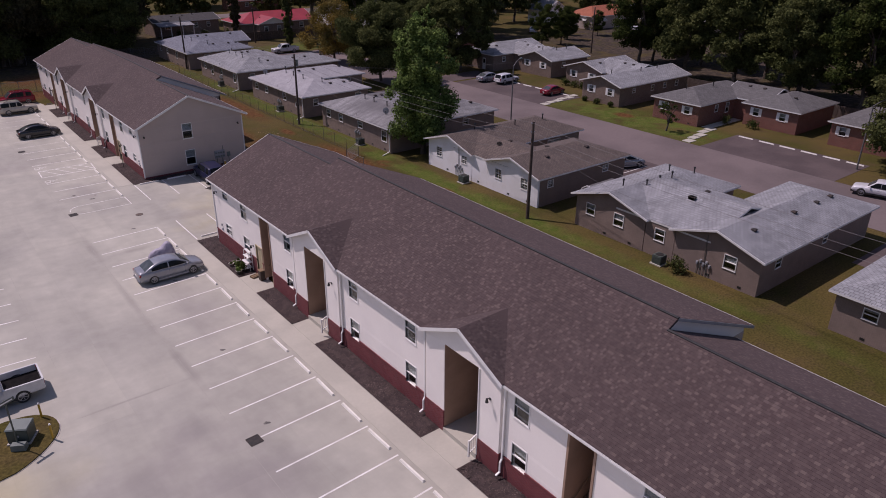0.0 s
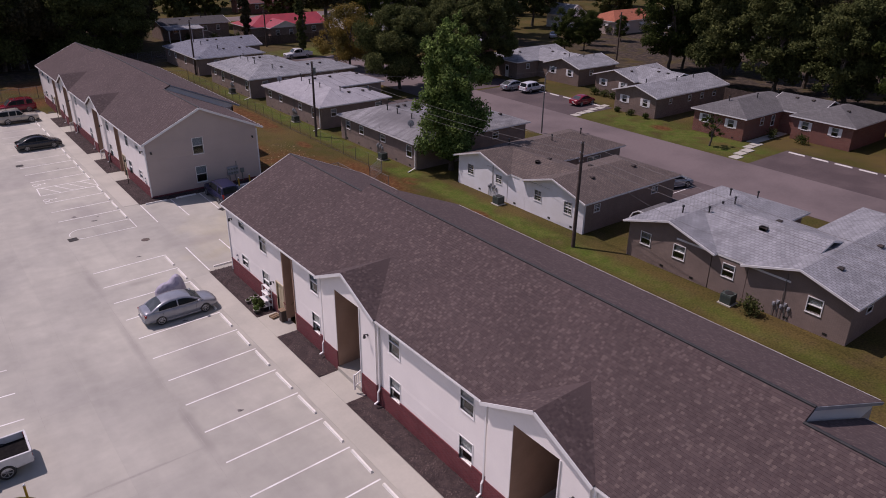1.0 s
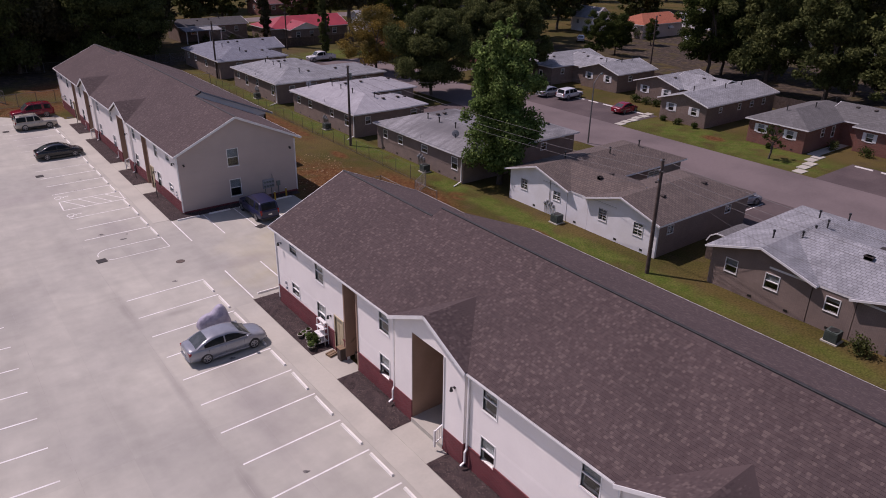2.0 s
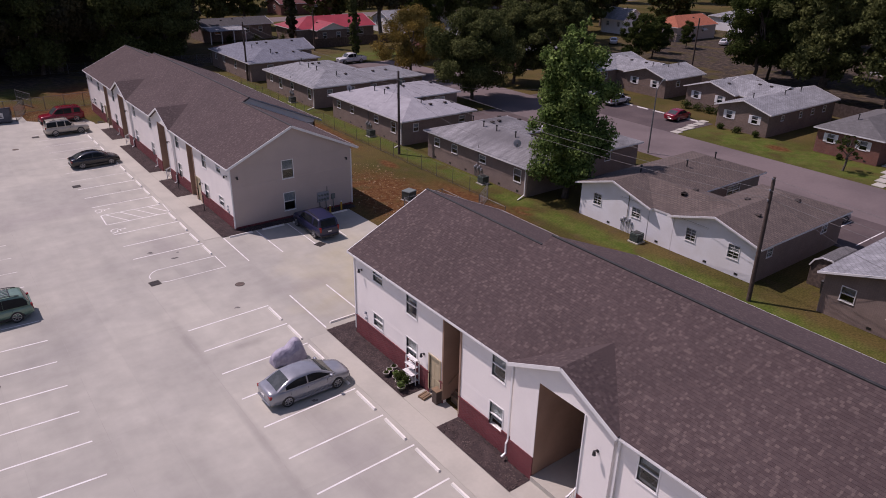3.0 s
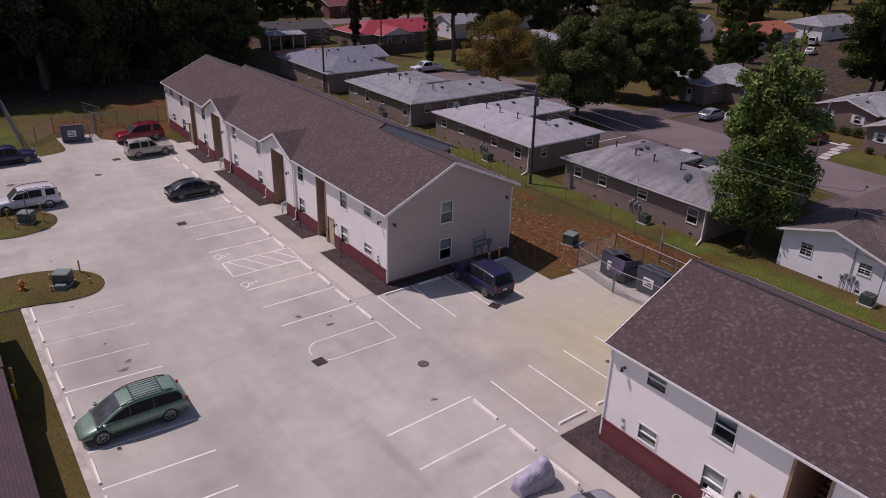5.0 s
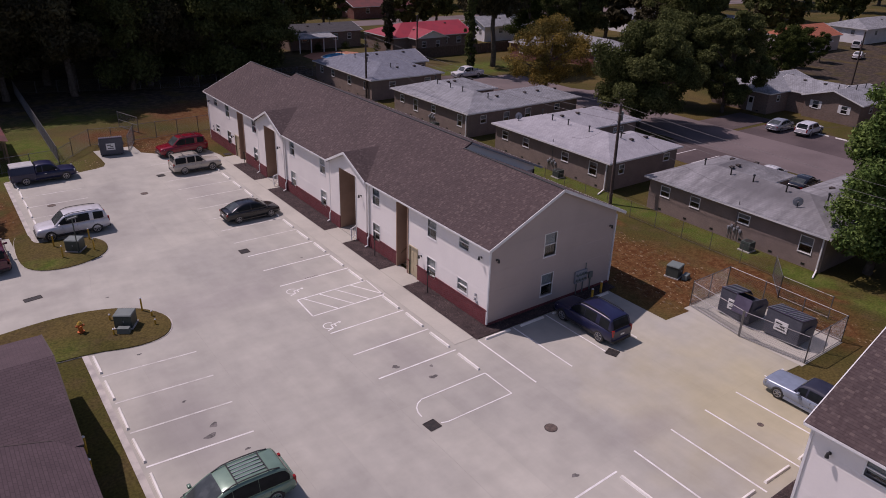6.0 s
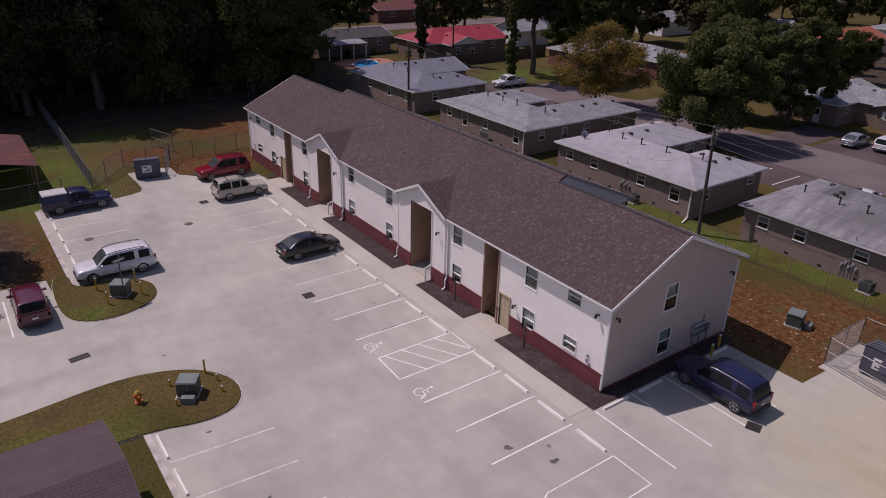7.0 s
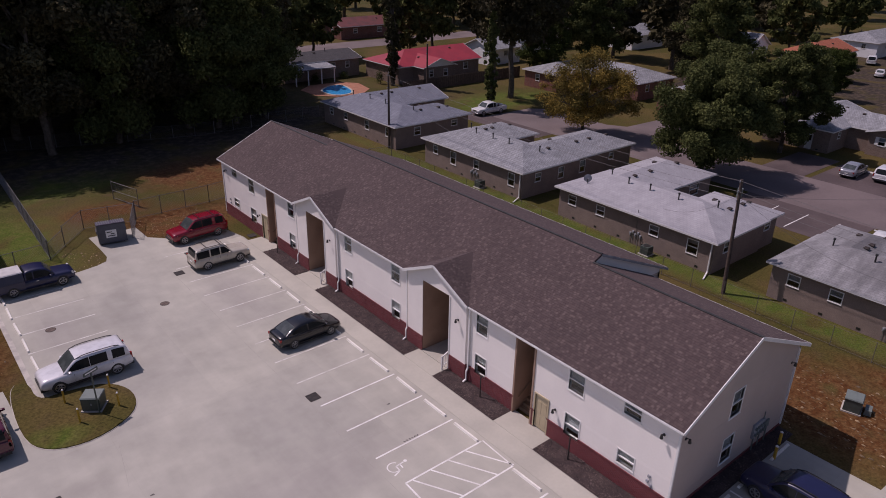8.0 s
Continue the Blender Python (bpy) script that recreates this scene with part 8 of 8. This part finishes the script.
chain_link([(40.0, 66.0), (40.2, 124.0)], 1.5, "long chain-link fence behind the houses", step=0.2, rail_r=0.008, post_r=0.022, wire_r=0.003, metal=OLD_WIRE)
chain_link([(37.3, 60.6), (37.3, 64.0), (40.0, 66.0)], 1.6, "chain-link fence along the grass strip", step=0.17, rail_r=0.018)
chain_link([(31.0, 58.7), (35.2, 58.7), (35.2, 66.6), (31.2, 66.6)], 1.8, "chain-link enclosure round two dumpsters", step=0.14)
chain_link([(31.2, 66.6), (30.5, 62.6)], 1.75, "chain-link gate of the dumpster enclosure, half open", step=0.14, mid_rail=True, post_every=5)
chain_link([(30.45, 62.5), (31.0, 58.7)], 1.75, "chain-link gate leaf of the dumpster enclosure", step=0.14, mid_rail=True, post_every=5)
chain_link([(2.8, 118.6), (3.4, 154.0)], 1.8, "chain-link fence running to the wood", step=0.15)
chain_link([(4.4, 120.8), (6.6, 123.6), (10.8, 122.8), (9.4, 119.2)], 1.8, "chain-link enclosure behind the north dumpster", step=0.15)
chain_link([(11.0, 123.3), (18.0, 123.5), (32.0, 125.5), (40.2, 124.0)], 1.8, "chain-link fence north of the block", step=0.16)
chain_link([(-12.0, 117.0), (2.8, 118.6), (4.4, 120.8)], 1.5, "chain-link fence beside the open shed", step=0.16)
chain_link([(12.2, 126.2), (11.0, 130.0)], 1.8, "chain-link gate leaf standing open", step=0.16, mid_rail=True, post_every=5)
chain_link([(3.4, 154.0), (26.0, 147.0), (44.0, 147.0)], 1.6, "chain-link fence along the wood", step=0.2, rail_r=0.01)


# ---- lot furniture ----
def dumpster(x, y, turn, label, open_half=False):
    d = thing("dumpster", label, "dumpster", (x, y, 0.03), turn, group="dumpsters")
    bm = bmesh.new()
    side = [(-0.8, 0.12), (0.75, 0.12), (0.9, 0.95), (0.55, 1.35), (-0.8, 1.6)]
    # hollow body: walls and floor
    for y0, y1 in ((-0.95, -0.91), (0.91, 0.95)):
        solid(bm, [(a, y0, z) for a, z in side], [(a, y1, z) for a, z in side])
    box(bm, -0.8, -0.76, -0.91, 0.91, 0.12, 1.58)
    solid(bm, [(0.72, -0.91, 0.12), (0.76, -0.91, 0.12), (0.9, -0.91, 0.95), (0.86, -0.91, 0.95)], [(0.72, 0.91, 0.12), (0.76, 0.91, 0.12), (0.9, 0.91, 0.95), (0.86, 0.91, 0.95)])
    box(bm, -0.78, 0.75, -0.93, 0.93, 0.12, 0.16)
    part("body", bm, DUMPSTER, d, "slate blue steel body")
    for s in (-1, 1):
        if open_half and s == -1:
            bm = bmesh.new()
            solid(bm, [(-0.83, -0.93, 1.6), (-0.80, -0.93, 1.6), (-0.80, 0.0, 1.6), (-0.83, 0.0, 1.6)], [(-1.13, -0.93, 0.7), (-1.10, -0.93, 0.7), (-1.10, 0.0, 0.7), (-1.13, 0.0, 0.7)])
            part("lid", bm, LID, d, "plastic lid hanging open")
            continue
        bm = bmesh.new()
        y0, y1 = (0.01, 0.96) if s == 1 else (-0.96, -0.01)
        q = [(-0.82, y0, 1.62), (-0.82, y1, 1.62), (0.56, y1, 1.37), (0.56, y0, 1.37)]
        solid(bm, q, [(a, b, z + 0.03) for a, b, z in q])
        q = [(0.56, y0, 1.37), (0.56, y1, 1.37), (0.93, y1, 0.97), (0.93, y0, 0.97)]
        solid(bm, q, [(a + 0.02, b, z + 0.03) for a, b, z in q])
        lid = part("lid", bm, LID, d, "purple-grey ribbed plastic lid")
        for k in range(6):
            bm = bmesh.new()
            yy = y0 + 0.08 + k * 0.15
            beam(bm, (-0.8, yy, 1.665), (0.55, yy, 1.42), 0.035, 0.035)
            part("rib", bm, GREY_TOP, lid)
    bm = bmesh.new()
    box(bm, -0.835, -0.803, -0.3, 0.42, 0.55, 1.15)
    sg = part("sign", bm, WHITE, d, "white notice panel with dark marks")
    bm = bmesh.new()
    for k, (a, b) in enumerate(((-0.2, 0.3), (-0.15, 0.1), (0.0, 0.35))):
        box(bm, -0.842, -0.836, a, b, 0.66 + 0.15 * k, 0.73 + 0.15 * k)
    part("sign_mark", bm, BLACK_METAL, sg)
    for yy in (-1.02, 0.96):
        bm = bmesh.new()
        box(bm, -0.4, 0.4, yy, yy + 0.06, 0.8, 0.98)
        part("fork_pocket", bm, DUMPSTER, d)
    for a in (-0.6, 0.55):
        for b in (-0.75, 0.75):
            bm = bmesh.new()
            tube(bm, (a, b - 0.04, 0.07), (a, b + 0.04, 0.07), 0.07, n=10)
            part("caster", bm, DARK, d)
    d.scale = (1.15, 1.15, 1.12)
    return d


dumpster(32.9, 64.0, 0, "slate blue dumpster with one lid open", True)
dumpster(33.0, 60.9, 0, "slate blue dumpster with closed ribbed lids")
dumpster(7.9, 119.8, 80, "grey-blue dumpster on a concrete pad by a fence")


def utility_box(x, y, turn, small=True):
    u = thing("utility_box", "grey-green enamelled transformer box on a concrete base", "utility box", (x, y, 0.09 if x < 20 else 0.0), turn, group="utility boxes")
    bm = bmesh.new()
    box(bm, -0.56, 0.56, -0.52, 0.52, 0.0, 0.08)
    part("base", bm, KERB, u)
    bm = bmesh.new()
    solid(bm, rect3(-0.5, 0.5, -0.44, 0.44, 0.08), rect3(-0.5, 0.5, -0.44, 0.44, 0.86))
    part("cabinet", bm, GREEN_BOX, u)
    bm = bmesh.new()
    solid(bm, rect3(-0.53, 0.53, -0.49, 0.47, 0.86), rect3(-0.50, 0.50, -0.44, 0.44, 0.92))
    part("lid", bm, GREY_TOP, u)
    for s in (-1, 1):
        bm = bmesh.new()
        box(bm, s * 0.245 - 0.22, s * 0.245 + 0.22, -0.465, -0.442, 0.14, 0.8)
        part("door", bm, GREEN_BOX, u)
    bm = bmesh.new()
    box(bm, 0.02, 0.08, -0.49, -0.466, 0.45, 0.57)
    part("latch", bm, STEEL_GREY, u)
    if small:
        bm = bmesh.new()
        solid(bm, rect3(-0.2, 0.5, -1.0, -0.62, 0.0), rect3(-0.18, 0.48, -0.98, -0.64, 0.34))
        part("pedestal", bm, GREY_TOP, u, "low grey pedestal box")
    return u


utility_box(0.4, 83.7, -32)
utility_box(0.1, 96.6, -35, False)
utility_box(34.0, 70.0, 15)
utility_box(0.9, 35.2, -30)


def bollard(x, y, h=0.85, r=0.055, z=0.1):
    b = thing("bollard", "yellow steel bollard with a pale cap", "bollard", (x, y, z), group="bollards")
    bm = bmesh.new()
    tube(bm, (0, 0, -0.1), (0, 0, h), r, n=10)
    part("post", bm, YELLOW, b)
    bm = bmesh.new()
    tube(bm, (0, 0, h), (0, 0, h + 0.06), r * 1.1, r * 0.6, n=10)
    part("cap", bm, WHITE, b)


for x, y, h in ((1.64, 85.0, 0.85), (-0.25, 84.85, 0.35), (1.95, 84.0, 0.33), (-0.45, 83.0, 0.35), (1.85, 82.9, 0.3)):
    bollard(x, y, h)
for x, y in ((-1.1, 98.0), (-0.9, 95.7), (1.2, 95.9), (1.3, 98.0), (-0.2, 36.9), (2.0, 36.5), (2.1, 34.3)):
    bollard(x, y)
for x, y in ((26.3, 70.7), (27.6, 71.1)):
    bollard(x, y, 0.8, 0.08, 0.03)
for x, y in ((-3.9, 73.3), (-4.0, 71.6)):
    bollard(x, y, 0.9, 0.08, 0.0)

hy = thing("fire_hydrant", "orange fire hydrant on the grass island", "hydrant", (-1.95, 84.3, 0.1))
bm = bmesh.new()
tube(bm, (0, 0, 0), (0, 0, 0.06), 0.2, n=14)
tube(bm, (0, 0, 0.06), (0, 0, 0.55), 0.13, 0.12, n=14)
part("barrel", bm, HYDRANT, hy)
bm = bmesh.new()
tube(bm, (0, 0, 0.55), (0, 0, 0.68), 0.16, 0.08, n=14)
tube(bm, (0, 0, 0.68), (0, 0, 0.74), 0.03, n=6)
part("bonnet", bm, YELLOW, hy, "pale yellow bonnet")
for d in ((0.24, 0, 0), (-0.24, 0, 0), (0, -0.26, 0)):
    bm = bmesh.new()
    tube(bm, (0, 0, 0.42), (d[0], d[1], 0.42), 0.07, n=10)
    part("nozzle", bm, HYDRANT, hy)


def sign_post(x, y, label):
    s = thing("sign_post", label, "street sign", (x, y, 0.1), 25, group="street signs")
    bm = bmesh.new()
    box(bm, -0.03, 0.03, -0.03, 0.03, -0.1, 2.6)
    part("post", bm, GREEN_BOX, s)
    bm = bmesh.new()
    box(bm, -0.45, 0.45, -0.012, 0.012, 2.6, 2.82)
    p = part("blade", bm, GREEN_BOX, s, "green sign blade")
    bm = bmesh.new()
    box(bm, -0.35, 0.35, -0.02, -0.0125, 2.68, 2.75)
    part("bar", bm, WHITE, p)


sign_post(0.15, 95.9, "green blade sign on a square post")
sign_post(0.6, 34.6, "green blade sign on a square post")

# motorcycle under a cover
mc = thing("covered_motorcycle", "motorcycle under a silver-grey fabric cover", "motorcycle", (13.55, 52.2, 0.03), -2)
bm = bmesh.new()
prof = spline([(-1.0, 0.24, 0.5), (-0.86, 0.33, 0.76), (-0.45, 0.38, 0.90), (-0.05, 0.42, 1.02), (0.22, 0.46, 1.24), (0.46, 0.50, 1.38), (0.66, 0.44, 1.24), (0.84, 0.32, 0.88), (0.93, 0.21, 0.55)], 2)
n = 15
rings = []
for x, w, z in prof:
    ring = []
    for i in range(n):
        v = 2 * i / (n - 1) - 1
        low = abs(v) ** 2.4
        fold = 0.09 * low * abs(math.sin(3.6 * x + 1.4 * math.copysign(1, v))) + 0.07 * abs(math.sin(4.3 * x + 3.1 * v)) - 0.045
        yy = math.copysign(1, v) * (w * min(1.0, abs(v) * 1.35) ** 0.8 + fold) if v else 0.0
        ring.append((x * (1 + 0.03 * low) + 0.03 * math.sin(5 * v), yy, 0.05 + (z - 0.05) * (1 - low) + 0.02 * math.sin(9 * x) * (1 - low)))
    rings.append(ring)
loft(bm, rings)
part("cover", bm, COVER, mc, "wrinkled silver-grey cover")
for x in (-0.68, 0.64):
    bm = bmesh.new()
    tube(bm, (x, -0.06, 0.3), (x, 0.06, 0.3), 0.3, n=16)
    part("wheel", bm, DARK, mc)

# pots, rack and plants by the end entrance of the near block
def pot_plant(x, y, r, h, seed):
    p = thing("potted_plant", "round planter with leafy green plant on mulch", "potted plant", (x, y, 0.11), group="potted plants")
    bm = bmesh.new()
    tube(bm, (0, 0, 0), (0, 0, r * 1.2), r * 0.75, r, n=14)
    part("pot", bm, RUST if seed % 2 else IRON, p)
    bm = bmesh.new()
    rings = []
    for i in range(15):
        ca, sa = math.cos(2 * math.pi * i / 14), math.sin(2 * math.pi * i / 14)
        rings.append([(q * ca, q * sa, z) for q, z in ((r * 1.08, r * 1.1), (r * 1.08, r * 1.25), (r * 0.9, r * 1.25), (r * 0.9, r * 1.1))])
    loft(bm, rings)
    part("rim", bm, KERB, p, "pale rolled pot rim")
    ob = new("foliage", leaves_mesh("foliage", [(0, 0, r * 1.1 + h * .3, r * (0.6 + 0.7 * h), r * (0.6 + 0.7 * h), h * .45 + 0.02)], 60 + int(400 * h), 0.06, LEAF_MID if seed % 3 else LEAF_BRIGHT, 500 + seed))
    ob.parent = p


for i, (x, y, r, h) in enumerate(((17.12, 46.05, 0.22, 0.4), (17.32, 46.55, 0.22, 0.5), (17.55, 46.25, 0.2, 0.55), (17.42, 47.0, 0.2, 0.4), (17.7, 46.85, 0.2, 0.35), (17.2, 47.65, 0.18, 0.06), (17.52, 47.8, 0.18, 0.06), (17.88, 47.9, 0.18, 0.08), (17.68, 47.4, 0.17, 0.06))):
    pot_plant(x, y, r, h, i)
rack = thing("plant_rack", "white slatted shelf rack with a few pots", "shelf", (18.0, 46.42, 0.1), 0)
for k in range(4):
    bm = bmesh.new()
    for j in range(5):
        box(bm, -0.40 + 0.13 * k, 0.2, -0.42 + 0.17 * j, -0.265 + 0.17 * j, 0.22 + 0.42 * k, 0.25 + 0.42 * k)
    part("shelf", bm, WHITE, rack, "white slatted shelf")
for x in (-0.02, 0.22):
    for y in (-0.45, 0.44):
        bm = bmesh.new()
        box(bm, x - 0.02, x + 0.02, y - 0.02, y + 0.02, 0, 1.5)
        part("upright", bm, WHITE, rack)
crate = thing("wooden_crate", "low wooden crate on the entrance walk", "crate", (17.85, 44.9, 0.062), 10)
for k in range(4):
    bm = bmesh.new()
    box(bm, -0.3, 0.3, -0.22 + 0.12 * k, -0.13 + 0.12 * k, 0.0, 0.12 + 0.02 * (k % 2))
    part("slat", bm, WOOD, crate)
cab = thing("storage_box", "small brown wooden box standing beside the stair opening", "box", (18.08, 44.15, 0.062))
bm = bmesh.new()
box(bm, -0.18, 0.18, -0.2, 0.2, 0.0, 0.78)
bmesh.ops.bevel(bm, geom=bm.edges[:], offset=0.02, segments=1, affect='EDGES')
part("carcass", bm, WOOD_POLE, cab)
bm = bmesh.new()
box(bm, -0.21, 0.2, -0.23, 0.23, 0.78, 0.82)
part("top_board", bm, WOOD, cab)
# row of black seals on a bay, rubbish specks
for k in range(6):
    blotch("oil_stain", 12.0 + 0.17 * k, 83.65, 0.06, 0.05, OIL, "small dark oil stain on the concrete", 400 + k)


# poles of light bollards in the beds
for y in (77.3, 84.0, 108.8):
    g = thing("garden_light", "thin dark garden stake light in the mulch", "garden light", (17.7, y, 0.1), group="garden lights")
    bm = bmesh.new()
    tube(bm, (0, 0, 0), (0, 0, 1.3), 0.035, n=8)
    part("stake", bm, BLACK_METAL, g)
    bm = bmesh.new()
    tube(bm, (0, 0, 1.3), (0, 0, 1.42), 0.06, 0.04, n=8)
    part("cap", bm, BLACK_METAL, g)

# timber fence behind the north houses
fence = thing("wooden_fence", "dark wooden privacy fence behind a garden", "fence", (63.0, 152.5, 0))
for k in range(60):
    bm = bmesh.new()
    box(bm, 0.45 * k, 0.45 * k + 0.42, 0, 0.04, 0, 1.8 + 0.03 * (k % 3))
    part("board", bm, WOOD_POLE, fence)
fence = thing("wooden_fence", "dark wooden privacy fence behind the far houses", "fence", (101.5, 26.0, 0), 90)
for k in range(150):
    bm = bmesh.new()
    box(bm, 0.45 * k, 0.45 * k + 0.42, 0, 0.04, 0, 1.8 + 0.03 * (k % 3))
    part("board", bm, WOOD_POLE, fence)
# satellite dishes on the estate roofs
for x, y, z in ((44.6, 98.9, 3.5), (45.2, 68.0, 3.6)):
    s = thing("satellite_dish", "small grey satellite dish on a roof edge", "satellite dish", (x, y, z), 40, group="satellite dishes")
    bm = bmesh.new()
    n = 14
    rings = [[(0.06 * q * q - 0.1, 0.38 * q * math.cos(2 * math.pi * i / n), 0.45 + 0.38 * q * math.sin(2 * math.pi * i / n)) for i in range(n)] for q in (0.15, 0.55, 1.0)]
    loft(bm, rings, caps=False)
    part("dish", bm, STEEL_GREY, s)
    bm = bmesh.new()
    tube(bm, (-0.1, 0, -0.3), (-0.1, 0, 0.45), 0.03)
    tube(bm, (-0.1, 0, 0.1), (0.35, 0, 0.35), 0.02)
    part("mast", bm, BLACK_METAL, s)


# loose pale stones and clods on the bare earth
def loose_stones(name, label, areas, seed, material):
    """Small angular stones strewn over the bare places."""
    rs = random.Random(seed)
    bm = bmesh.new()
    for x0, x1, y0, y1, n in areas:
        for _ in range(n):
            x, y = rs.uniform(x0, x1), rs.uniform(y0, y1)
            s, a = rs.uniform(0.03, 0.08) * rs.choice((1, 1, 1, 1.7)), rs.uniform(0, 6.3)
            low = [(x + s * rs.uniform(.4, .8) * math.cos(a + k * 1.257), y + s * rs.uniform(.9, 1.9) * math.sin(a + k * 1.257), -0.02) for k in range(5)]
            solid(bm, low, [(x + (p - x) * .6, y + (q - y) * .6, s * rs.uniform(.2, .45)) for p, q, _ in low])
    return single(name, bm, material, label, "clods", kind="stuff")


STONE = mat("pale straw and clods", (0.19, 0.125, 0.07), (0.31, 0.22, 0.125), rough=0.95, island=0.5)
loose_stones("loose_straw", "pale straw and clods strewn over bare orange earth", ((29.5, 37.0, 66.8, 82.0, 620), (35.8, 38.5, 57.0, 63.0, 60)), 5, STONE)
loose_stones("loose_rubble", "pale rubble by the fence north of the lot", ((10.8, 16.5, 117.8, 122.8, 220), (3.6, 6.2, 115.6, 119.0, 60), (9.0, 32.0, 126.0, 136.0, 90), (-7.5, -2.6, 101.8, 114.0, 60)), 6, STONE)
